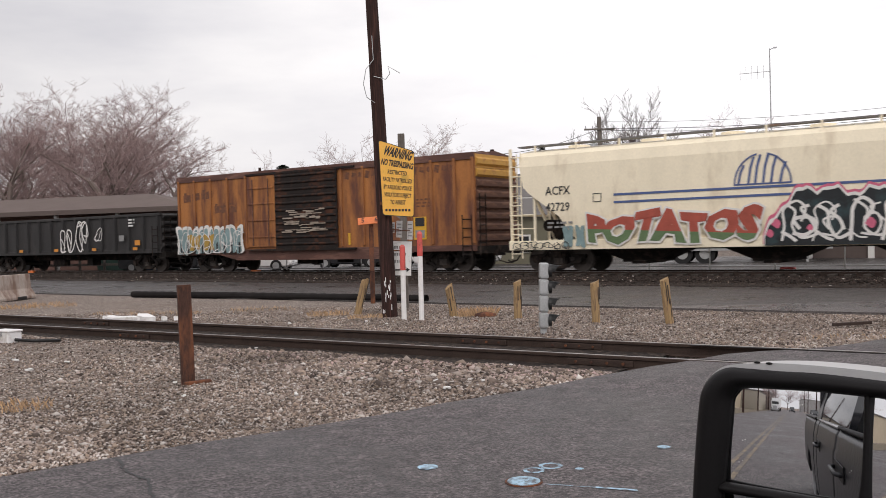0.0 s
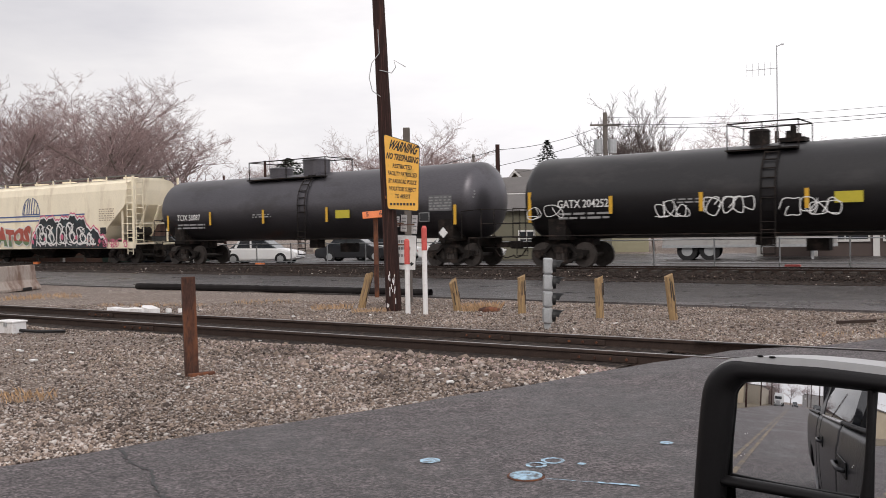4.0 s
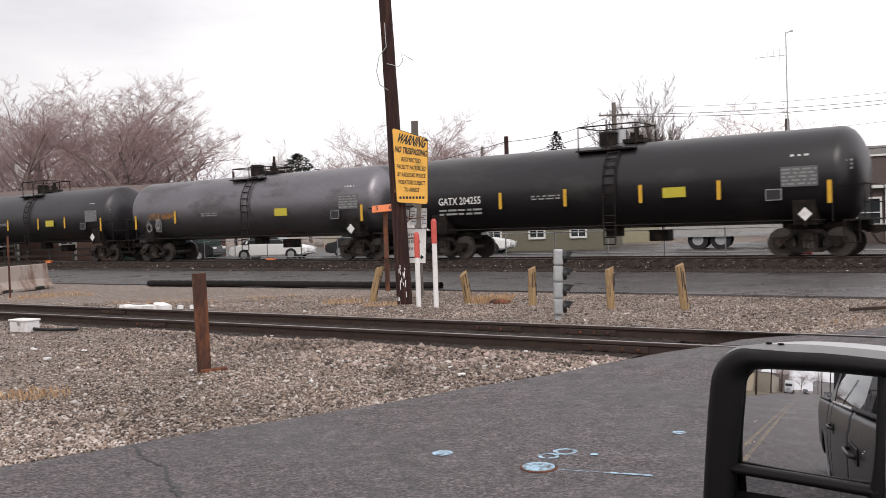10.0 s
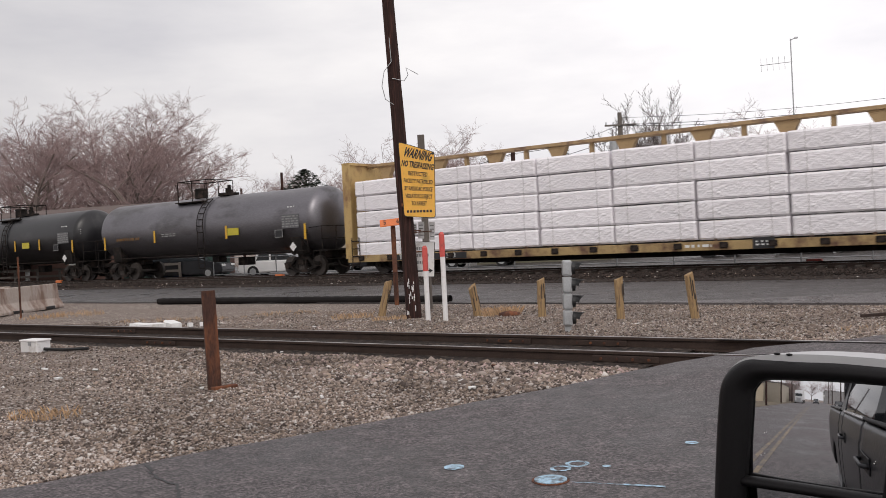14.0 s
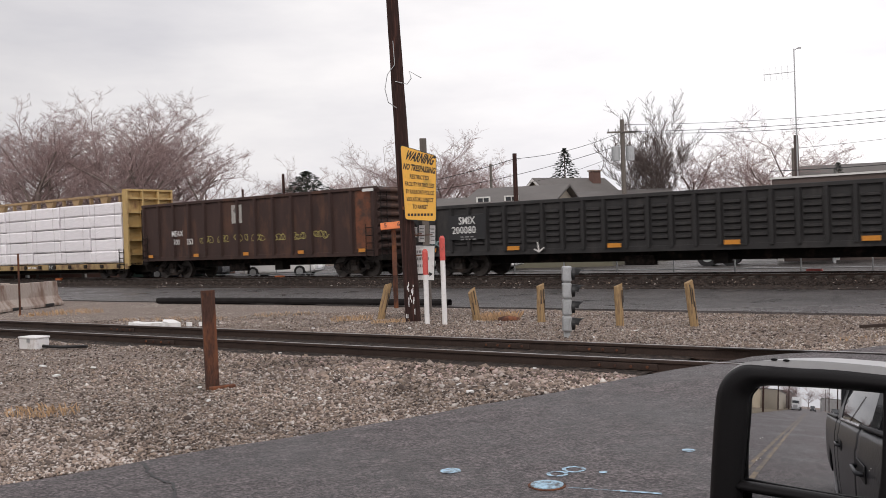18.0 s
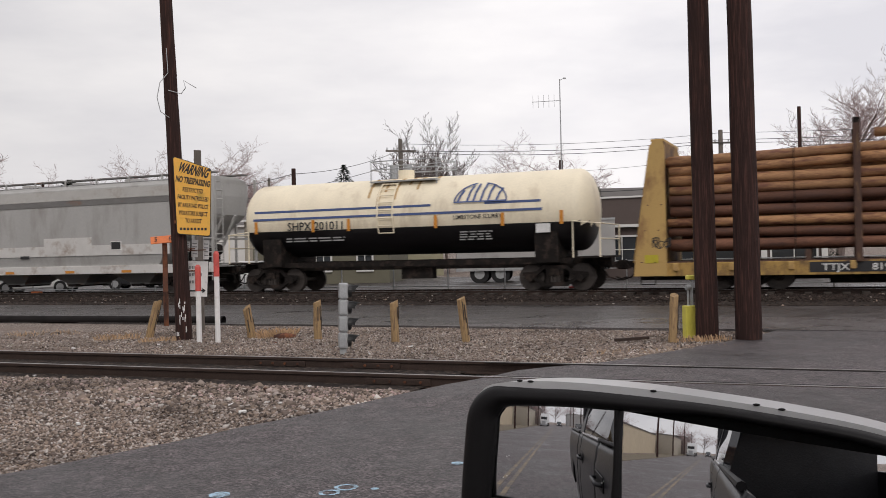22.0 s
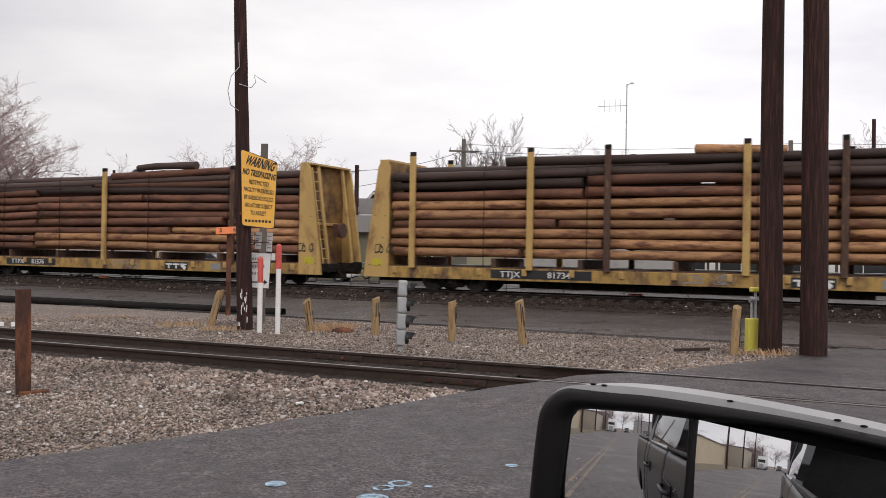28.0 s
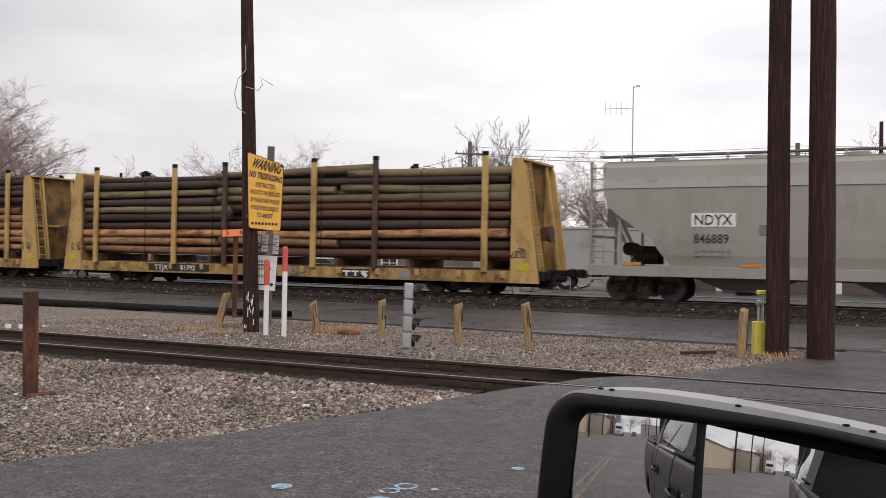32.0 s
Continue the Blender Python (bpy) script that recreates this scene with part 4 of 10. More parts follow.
def tank_shell(bm, L, R, zc, end=0.75, seg=40, k=7):
    """A cylinder with dished heads."""
    prof = [(-L / 2 + end * (1 - math.cos(i / k * math.pi / 2)), R * math.sin(i / k * math.pi / 2)) for i in range(1, k + 1)]
    prof += [(x, R) for x in np.linspace(-L / 2 + end, L / 2 - end, 9)[1:]]
    prof += [(-x, r) for x, r in prof[:k][::-1][1:]]
    rings = [[bm.verts.new((x, r * math.cos(2 * math.pi * j / seg), zc + r * math.sin(2 * math.pi * j / seg))) for j in range(seg)] for x, r in prof]
    for p, q in zip(rings[:-1], rings[1:]):
        for j in range(seg):
            bm.faces.new((p[j], p[(j + 1) % seg], q[(j + 1) % seg], q[j]))
    bm.faces.new(rings[0][::-1])
    bm.faces.new(rings[-1])
    bmesh.ops.recalc_face_normals(bm, faces=bm.faces)


def arc_band(name, root, material, x, w, R, zc, t0, t1, thick=0.025):
    """A thin band bent round a shell, from angle t0 to t1 off the top, towards the camera's side."""
    bm = B()
    rings = []
    for t in np.linspace(t0, t1, 28):
        rings.append([bm.verts.new((x + dx, -math.sin(t) * r, zc + math.cos(t) * r)) for dx, r in ((-w / 2, R - 0.01), (-w / 2, R + thick), (w / 2, R + thick), (w / 2, R - 0.01))])
    for p, q in zip(rings[:-1], rings[1:]):
        for j in range(4):
            bm.faces.new((p[j], p[(j + 1) % 4], q[(j + 1) % 4], q[j]))
    bm.faces.new(rings[0])
    bm.faces.new(rings[-1][::-1])
    bmesh.ops.recalc_face_normals(bm, faces=bm.faces)
    return part(name, bm, material, root)


def tank_car(label, a, b, material, mark, R=1.51, zc=2.57, dome="single", mark_mat=LETTER, stripes=(), seed=0, deco=True, gear=0.0, rail_h=0.66):
    L = b - a
    root = car_root("tank_car", label, a, b)
    bm = B()
    tank_shell(bm, L, R, zc)
    part("shell", bm, material, root, smooth=True)
    for x in (-L / 2 + 1.65, L / 2 - 1.65):
        bm = B()
        prism(bm, [(-1.25, 1.0), (1.25, 1.0), (1.3, 1.9), (0.9, 1.45), (0, 1.2), (-0.9, 1.45), (-1.3, 1.9)], x - 0.35, x + 0.35, "x")
        part("saddle", bm, UNDER, root)
        quick("stub_sill", root, UNDER, ((x + math.copysign(0.35, x), 0, 0.95), (2.6, 0.55, 0.34)))
        s = math.copysign(1, x)
        xe = s * (L / 2 + 0.12)
        quick("end_platform", root, UNDER, ((xe - s * 0.25, 0, 1.12), (0.75, 2.7, 0.05)))
        piped("end_rail", root, UNDER, 0.022, [(xe - s * 0.9, -1.42, 1.1), (xe - s * 0.9, -1.42, 2.15), (xe, -1.42, 2.2), (xe, -1.42, 1.1)], [(xe, -1.42, 2.2), (xe, 1.42, 2.2), (xe, 1.42, 1.1)],
              [(xe, -1.42, 1.65), (xe, 1.42, 1.65)], [(xe, -0.5, 1.1), (xe, -0.5, 2.2)])
        piped("step", root, UNDER, 0.022, [(xe - s * 0.6, -1.4, 1.1), (xe - s * 0.6, -1.4, 0.45), (xe - s * 0.15, -1.4, 0.45), (xe - s * 0.15, -1.4, 1.1)])
    for y in (-1.4, 1.4):
        piped("handrail", root, UNDER, 0.022, [(-L / 2 + 1.0, y, 1.15), (L / 2 - 1.0, y, 1.15)])
    arc_band("jacket_band", root, material, 0.55, 0.5, R, zc, -2.2, 2.2)
    zt = zc + R
    if dome == "double":
        for x, r, h in ((-2.2, 0.55, 0.3), (0.05, 0.62, 0.58)):
            bm = B()
            cyl(bm, (x, 0, zt - 0.25), (x, 0, zt + h), r, seg=24)
            cyl(bm, (x, 0, zt + h), (x, 0, zt + h + 0.06), r + 0.05, r - 0.02, 24)
            part("dome", bm, material, root, smooth=False)
        rails = [(-3.4, -0.9), (1.4, -0.9), (1.4, 0.9), (-3.4, 0.9)]
    else:
        bm = B()
        cyl(bm, (gear - 0.15, 0, zt - 0.15), (gear - 0.15, 0, zt + 0.42), 0.33, seg=20)
        cyl(bm, (gear - 0.15, 0, zt + 0.42), (gear - 0.15, 0, zt + 0.5), 0.36, 0.3, 20)
        part("manway", bm, UNDER, root)
        bm = B()
        for x, h in ((0.75, 0.4), (1.05, 0.3), (0.9, 0.55)):
            cyl(bm, (x, 0.1, zt - 0.05), (x, 0.1, zt + h), 0.1, seg=10)
        box(bm, (0.95, 0, zt + 0.08), (0.8, 0.7, 0.14))
        part("valve", bm, UNDER, root)
        rails = [(-0.95, -0.85), (1.3, -0.85), (1.3, 0.85), (-0.95, 0.85)]
    zr = zt + (0.62 if dome == "double" else rail_h)
    rails = [(x + gear, y) for x, y in rails]
    paths = [[(x, y, zt - 0.3), (x, y, zr)] for x, y in rails + [((rails[0][0] + rails[1][0]) / 2, rails[0][1]), ((rails[0][0] + rails[1][0]) / 2, rails[2][1])]]
    paths += [[(*rails[i], zr), (*rails[(i + 1) % 4], zr)] for i in range(4)]
    for pth in paths:
        piped("railing_bar", root, UNDER, 0.024, pth)
    singles("top_platform", root, UNDER, (((rails[0][0] + rails[1][0]) / 2, -0.85, zt - 0.22), (rails[1][0] - rails[0][0], 0.45, 0.05)), (((rails[0][0] + rails[1][0]) / 2, 0.85, zt - 0.22), (rails[1][0] - rails[0][0], 0.45, 0.05)))
    # centre ladder bent round the shell
    prof = [(-1.58, 0.5), (-1.58, 1.5)] + [(-(R + 0.09) * math.sin(t), zc + (R + 0.09) * math.cos(t)) for t in np.linspace(1.75, 0.55, 7)]
    lp = [[(x, y, z) for y, z in prof] for x in (0.33, 0.77)]
    lp += [[(0.33, y, z), (0.77, y, z)] for y, z in prof] + [[(0.33, -1.58, z), (0.77, -1.58, z)] for z in (0.75, 1.0, 1.25)]
    piped("ladder", root, UNDER, 0.024, *lp, seg=5)
    singles("outlet", root, UNDER, ((0, 0, 0.95), (0.5, 0.5, 0.4)), ((1.6, 0.4, 0.75), (0.7, 0.5, 0.4)))
    add_trucks(root, -L / 2 + 1.62, L / 2 - 1.62)
    couplers(root, -L / 2 + 0.0, L / 2 - 0.0)
    y = -R - 0.008
    if deco:
        if mark:
            text(root, mark, -L / 2 + 1.8, 2.14, 0.28, mark_mat, y, 0.84)
            bars(root, -L / 2 + 1.85, 2.0, 2.0, 0.3, 2, LETTER_DIM, y, seed=seed)
        for x in stripes:
            plate(root, "reflective_stripe", x, 2.2, 0.13, 0.62 if abs(x) < L / 2 - 1.2 else 1.1, STRIPE_Y, y + (0 if abs(x) < L / 2 - 1.2 else 0.03))
        plate(root, "warning_label", 2.9, 2.2, 0.8, 0.34, LABEL_Y, y)
        bars(root, -2.6, 2.35, 1.2, 0.2, 2, LETTER_DIM, y, seed=seed + 1)
        plate(root, "spec_panel", L / 2 - 1.72, 2.5, 1.1, 0.62, mat("faint_grey_panel", (0.12, 0.12, 0.125), 0.6, vary=0.2, scale=8) if "faint_grey_panel" not in bpy.data.materials else bpy.data.materials["faint_grey_panel"], y + 0.004)
        bars(root, L / 2 - 2.25, 2.78, 1.05, 0.56, 5, LETTER_DIM, y - 0.006, seed=seed + 2)
        bars(root, L / 2 - 2.0, 3.22, 0.55, 0.26, 2, LETTER, y + 0.13, seed=seed + 3)
        bars(root, L / 2 - 0.62, 2.98, 0.4, 0.36, 3, LETTER_DIM, y + 0.24, seed=seed + 4)
        plate(root, "placard", L / 2 - 1.55, 1.34, 0.3, 0.3, SIGN_W, y - 0.06, 45)
        quick("placard_holder", root, UNDER, ((L / 2 - 1.55, y + 0.0, 1.2), (0.08, 0.08, 0.5)))
        plate(root, "test_panel", L / 2 - 2.5, 1.97, 0.5, 0.36, LETTER_DIM, y)
        plate(root, "test_panel_field", L / 2 - 2.5, 1.97, 0.44, 0.3, LETTER_BLACK, y - 0.006)
    return root


def gondola(label, a, b, top, floor_z, material, ribs, mark=None, louvres=False, patch=False):
    L = b - a
    root = car_root("gondola", label, a, b)
    for y in (-1.42, 1.42):
        quick("side_wall", root, material, ((0, y, (top + floor_z) / 2), (L, 0.06, top - floor_z)))
        s = math.copysign(1, y)
        quick("top_chord", root, material, ((0, y + s * 0.03, top - 0.06), (L + 0.06, 0.16, 0.14)), bevel=0.015)
        quick("side_sill", root, material, ((0, y + s * 0.02, floor_z + 0.05), (L, 0.12, 0.2)), bevel=0.01)
    bm = B()
    prism(bm, [(-0.09, 0), (0.09, 0), (0.055, -0.13), (-0.055, -0.13)], floor_z + 0.1, top - 0.1, "z")
    me = None
    for i in range(ribs + 1):
        x = -L / 2 + 0.15 + (L - 0.3) * i / ribs
        for y, rz in ((-1.45, 0), (1.45, 180)):
            m = pose(x, y, 0, 0, 0, rz)
            if me is None:
                me = part("rib", bm, material, root, m=m).data
            else:
                piece("rib", me, root, m)
    if louvres:
        me = None
        k = 6
        for i in range(ribs):
            if i in (0, 1, ribs - 1, ribs - 2):
                continue
            x0 = -L / 2 + 0.15 + (L - 0.3) * (i + 0.5) / ribs
            for j in range(k):
                z = floor_z + 0.32 + (top - floor_z - 0.65) * (j + 0.5) / k
                m = pose(x0, -1.45, z)
                if me is None:
                    bm = B()
                    prism(bm, [(-0.02, -0.07), (-0.02, 0.07), (-0.075, 0.03), (-0.075, -0.03)], -(L - 0.3) / ribs * 0.32, (L - 0.3) / ribs * 0.32, "x")
                    me = part("stamped_ridge", bm, material, root, m=m).data
                else:
                    piece("stamped_ridge", me, root, m)
    for x, s in ((-L / 2, -1), (L / 2, 1)):
        quick("end_wall", root, material, ((x - s * 0.04, 0, (top + floor_z) / 2), (0.06, 2.84, top - floor_z)))
        n = 8 if top > 3.2 else 5
        me = None
        for i in range(n):
            z = floor_z + 0.35 + (top - floor_z - 0.5) * i / (n - 1)
            if me is None:
                bm = B()
                prism(bm, [(0, -0.12), (0, 0.12), (s * 0.1, 0.095), (s * 0.16, 0.03), (s * 0.16, -0.03), (s * 0.1, -0.095)], -1.4, 1.4)
                me = part("end_rib", bm, material, root, m=pose(x, 0, z)).data
            else:
                piece("end_rib", me, root, pose(x, 0, z))
        ladder(root, x + s * 0.2, -1.2, floor_z, top - 0.2, 0.4, "y", UNDER, 6)
        ladder(root, x - s * 0.3, -1.6, floor_z - 0.3, floor_z + 1.3, 0.42, "x", UNDER, 5)
        quick("end_sill", root, UNDER, ((x + s * 0.05, 0, floor_z - 0.12), (0.4, 2.8, 0.24)))
    quick("floor", root, UNDER, ((0, 0, floor_z + 0.02), (L - 0.1, 2.8, 0.08)))
    quick("center_sill", root, UNDER, ((0, 0, floor_z - 0.2), (L, 0.5, 0.4)))
    singles("brake_gear", root, UNDER, ((-1.5, -0.7, 0.5), (1.1, 0.35, 0.34)), ((1.4, -0.6, 0.55), (0.5, 0.5, 0.4)))
    add_trucks(root, -L / 2 + 1.75, L / 2 - 1.75)
    couplers(root, -L / 2, L / 2)
    for i in (range(0, ribs, 3) if not louvres else (0.3, 5, 10, 15, 20, 24.7)):
        plate(root, "reflector", -L / 2 + 0.15 + (L - 0.3) * (i + 0.5) / ribs, floor_z + 0.2, 0.52 if louvres else 0.36, 0.15, REFLECT_O, -1.6)
    if patch:
        plate(root, "rust_patch", L / 2 - 0.75, (top + floor_z) / 2 + 0.1, 0.85, top - floor_z - 0.3, RUST_PATCH, -1.458)
    return root


def loft(bm, levels, half, material=None):
    """Rectangles stacked in height: (z, half width, left inset, right inset)."""
    rings = []
    for z, w, il, ir in levels:
        rings.append([bm.verts.new(p) for p in ((-half + il, -w, z), (half - ir, -w, z), (half - ir, w, z), (-half + il, w, z))])
    for p, q in zip(rings[:-1], rings[1:]):
        for j in range(4):
            bm.faces.new((p[j], p[(j + 1) % 4], q[(j + 1) % 4], q[j]))
    bm.faces.new(rings[0][::-1])
    bm.faces.new(rings[-1])
    bmesh.ops.recalc_face_normals(bm, faces=bm.faces)


def hopper_car(label, a, b, material, top=4.5, sill_mat=None, frame_mat=None, bays=4):
    L = b - a
    h = L / 2
    frame_mat = frame_mat or material
    root = car_root("hopper_car", label, a, b)
    bm = B()
    loft(bm, [(1.12, 1.42, 2.75, 2.75), (1.5, 1.5, 2.45, 2.45), (2.0, 1.53, 2.1, 2.1), (2.9, 1.53, 0.85, 0.85), (3.1, 1.53, 0.65, 0.65), (3.85, 1.52, 0.5, 0.5),
              (top - 0.28, 1.44, 0.45, 0.45), (top - 0.12, 1.2, 0.42, 0.42), (top, 0.6, 0.42, 0.42)], h)
    part("body", bm, material, root)
    for y in (-1.46, 1.46):
        quick("side_sill", root, sill_mat or material, ((0, y, 0.98), (L, 0.14, 0.34)), bevel=0.01)
    for i in range(bays):
        bm = B()
        x = (i - (bays - 1) / 2) * (L - 5.2) / bays
        w = (L - 5.2) / bays * 0.5
        rings = []
        for z, u, v in ((1.15, w, 1.35), (0.42, w * 0.3, 0.75), (0.34, w * 0.3, 0.75)):
            rings.append([bm.verts.new(p) for p in ((x - u, -v, z), (x + u, -v, z), (x + u, v, z), (x - u, v, z))])
        for p, q in zip(rings[:-1], rings[1:]):
            for j in range(4):
                bm.faces.new((p[j], p[(j + 1) % 4], q[(j + 1) % 4], q[j]))
        bm.faces.new(rings[-1])
        bmesh.ops.recalc_face_normals(bm, faces=bm.faces)
        oh = part("outlet_hopper", bm, GREY_BAND if sill_mat else UNDER, root)
        quick("outlet_gate", oh, UNDER, ((x, 0, 0.33), (0.5, 1.9, 0.1)))
    for y in (-0.95, 0.95):
        quick("running_board", root, GREY_BAND, ((0, y, top + 0.12), (L - 0.5, 0.42, 0.05)))
    bm = None
    for i in range(11):
        x = -h + 1.0 + (L - 2.0) * i / 10
        for y in (-1.18, 1.18):
            if bm is None:
                bm = B()
                box(bm, (0, 0, 0), (0.07, 0.05, 0.42))
                me = part("board_bracket", bm, frame_mat, root, m=pose(x, y, top - 0.08)).data
            else:
                piece("board_bracket", me, root, pose(x, y, top - 0.08))
    for i in range(6):
        bm = B()
        cyl(bm, (-h + 2.2 + (L - 4.4) * i / 5, 0, top - 0.02), (-h + 2.2 + (L - 4.4) * i / 5, 0, top + 0.12), 0.4, seg=16)
        part("roof_hatch", bm, frame_mat, root)
    for x, s in ((-h, -1), (h, 1)):
        quick("end_platform", root, frame_mat, ((x - s * 0.45, 0, 1.05), (0.9, 2.8, 0.08)))
        singles("end_post", root, frame_mat, ((x - s * 0.08, -1.42, 2.8), (0.09, 0.09, 3.5)), ((x - s * 0.08, 1.42, 2.8), (0.09, 0.09, 3.5)), ((x - s * 0.08, 0, 2.1), (0.06, 2.84, 0.08)),
              ((x - s * 1.05, -1.4, 1.9), (0.08, 0.08, 1.8)), ((x - s * 1.05, 1.4, 1.9), (0.08, 0.08, 1.8)), ((x - s * 0.9, -0.4, 2.0), (0.1, 0.1, 2.4), (0, s * 28, 0)), ((x - s * 0.9, 0.4, 2.0), (0.1, 0.1, 2.4), (0, s * 28, 0)))
        ladder(root, x - s * 0.32, -1.48, 0.5, top - 0.1, 0.44, "x", frame_mat, 11)
        ladder(root, x - s * 0.02, -1.1, 1.1, top - 0.1, 0.44, "y", frame_mat, 10)
        for zr in (2.1, 1.6):
            piped("end_rail", root, frame_mat, 0.022, [(x, -1.42, zr), (x - s * 1.05, -1.42, zr)])
        bm = B()
        box(bm, (x - s * 1.6, 0, 1.5), (0.9, 0.9, 0.6))
        cyl(bm, (x - s * 1.1, -0.5, 1.7), (x - s * 1.1, 0.3, 1.7), 0.22, seg=14)
        part("brake_gear", bm, UNDER, root)
    quick("center_sill", root, UNDER, ((0, 0, 0.9), (L, 0.5, 0.3)))
    add_trucks(root, -h + 1.75, h - 1.75)
    couplers(root, -h, h)
    return root


def fan_logo(root, x, z, w, hgt, y):
    """The blue fan-shaped mark, drawn as plain strokes under an arc."""
    bm = B()
    arc = [(x + w / 2 * math.cos(t), z + hgt * math.sin(t)) for t in np.linspace(math.pi, 0, 17)]
    stroke(bm, arc[:8], 0.05, y)
    stroke(bm, arc[9:], 0.05, y)
    for u in (-0.38, -0.2, -0.08, 0.06, 0.2, 0.36):
        hh = hgt * math.sqrt(max(0.05, 1 - (2 * u) ** 2)) * 0.95
        stroke(bm, [(x + w * (u - 0.05), z + 0.02), (x + w * (u - 0.01), z + hh * 0.6), (x + w * (u + 0.05), z + hh)], 0.075, y)
    stroke(bm, [(x - w / 2, z), (x + w / 2, z)], 0.05, y)
    return part("logo", bm, BLUE_LOGO, root)


# black gondola ahead of the boxcar
g = gondola("black steel gondola with white graffiti", -33.8, -17.2, 2.95, 1.0, GOND_BLACK, 14)
scribble(g, 0.0, 1.15, 2.3, 1.5, 4, GRAF_WHITE, 0.07, -1.6, 4)
scribble(g, 3.0, 1.7, 0.5, 0.9, 1, GRAF_WHITE, 0.04, -1.6, 9)
bars(g, 5.9, 2.75, 0.5, 0.45, 3, LETTER, -1.6, 1, 5, "emblem")
plate(g, "test_panel", 5.3, 1.75, 0.4, 0.3, LETTER_DIM, -1.6)
plate(g, "side_marker", 6.6, 1.5, 0.42, 0.26, REFLECT_O, -1.6)


# orange-brown boxcar
def boxcar():
    a, b = -15.8, 1.55
    L, h = b - a, (b - a) / 2
    root = car_root("boxcar", "faded yellow-brown boxcar with rust, black door and graffiti", a, b)
    for y in (-1.46, 1.46):
        quick("side_wall", root, BOX_YELLOW, ((0, y, 2.8), (L, 0.08, 3.5)))
        s = math.copysign(1, y)
        quick("top_plate", root, BOX_ROOF, ((0, y + s * 0.03, 4.45), (L, 0.12, 0.26)))
        bm = B()
        prism(bm, [(-h, 1.05), (h, 1.05), (h, 0.82), (h - 2.9, 0.82), (h - 4.2, 0.55), (-h + 4.2, 0.55), (-h + 2.9, 0.82), (-h, 0.82)], y - 0.04, y + 0.04)
        part("side_sill", bm, BOX_ROOF, root)
    bm = B()
    prism(bm, [(-1.52, 4.52), (1.52, 4.52), (0, 4.7)], -h, h, "x")
    for i in range(14):
        x = -h + L * (i + 0.5) / 14
        prism(bm, [(-1.5, 4.54), (1.5, 4.54), (0, 4.75)], x - 0.06, x + 0.06, "x")
    part("roof", bm, BOX_ROOF, root)
    me = None
    for x in [-8.55, -7.4, -6.25, -5.1, -3.85, 1.95, 3.15, 4.35, 5.5, 6.65, 7.75, 8.6]:
        m = pose(x, -1.53, 2.75)
        if me is None:
            me = quick("side_post", root, BOX_YELLOW, ((0, 0, 0), (0.13, 0.08, 3.3)), bevel=0.02, m=m).data
        else:
            piece("side_post", me, root, m)
        piece("side_post", me, root, pose(x, 1.53, 2.75))
    d = quick("plug_door", root, BOX_YELLOW, ((-2.82, -1.55, 2.75), (1.78, 0.07, 3.2)), *[((-2.82, -1.6, z), (1.7, 0.05, 0.07)) for z in (1.6, 2.35, 3.1, 3.8)], bevel=0.008, label="rusty yellow plug door")
    piped("lock_rod", d, BOX_ROOF, 0.025, [(-3.3, -1.64, 1.2), (-3.3, -1.64, 4.2)], [(-2.3, -1.64, 1.2), (-2.3, -1.64, 4.2)])
    d = quick("sliding_door", root, DOOR_BLACK, ((-0.07, -1.58, 2.72), (3.66, 0.06, 3.35)), label="blackened corrugated sliding door")
    me = None
    for i in range(11):
        m = pose(-0.07, -1.62, 1.25 + i * 0.3)
        if me is None:
            bm = B()
            prism(bm, [(0, -0.06), (0, 0.06), (-0.045, 0.02), (-0.045, -0.02)], -1.78, 1.78, "x")
            me = part("door_ridge", bm, DOOR_BLACK, d, m=m).data
        else:
            piece("door_ridge", me, d, m)
    singles("door_track", root, DOOR_BLACK, ((-0.5, -1.58, 4.42), (6.5, 0.1, 0.08)), ((-0.5, -1.58, 1.0), (6.5, 0.12, 0.08)))
    rnd = random.Random(6)
    bm = B()
    for i in range(46):
        z = rnd.uniform(1.75, 2.75)
        w = rnd.uniform(0.15, 0.8)
        box(bm, (rnd.uniform(-1.4, 1.0), -1.672, z), (w, 0.006, rnd.uniform(0.02, 0.07)))
    part("torn_poster", bm, mat("worn_white", (0.35, 0.29, 0.24), 0.8, vary=0.35, scale=6), d)
    for x, s in ((-h, -1), (h, 1)):
        quick("end_wall", root, BOX_BROWN, ((x - s * 0.04, 0, 2.5), (0.08, 2.9, 3.0)), label="corrugated rust-brown end wall")
        quick("end_wall_top", root, BOX_END, ((x - s * 0.04, 0, 4.26), (0.08, 2.9, 0.52)), label="yellow upper end sheet")
        me = None
        for i in range(8):
            m = pose(x, 0, 1.3 + i * 0.42)
            mt = BOX_END if i > 5 else BOX_BROWN
            bm = B()
            prism(bm, [(0, -0.17), (0, 0.17), (s * 0.1, 0.09), (s * 0.1, -0.09)], -1.42, 1.42)
            part("end_rib", bm, mt, root, m=m)
        ladder(root, x + s * 0.14, -1.2, 0.6, 3.0, 0.42, "y", UNDER, 7)
        ladder(root, x - s * 0.35, -1.58, 0.5, 2.2, 0.42, "x", UNDER, 5)
        quick("end_sill", root, UNDER, ((x, 0, 0.85), (0.3, 2.8, 0.28)))
    quick("center_sill", root, UNDER, ((0, 0, 0.8), (L + 0.4, 0.6, 0.4)))
    singles("brake_gear", root, UNDER, ((-0.8, -0.6, 0.55), (1.2, 0.4, 0.4)), ((1.2, -0.5, 0.6), (0.5, 0.5, 0.4)))
    add_trucks(root, -h + 1.9, h - 1.9)
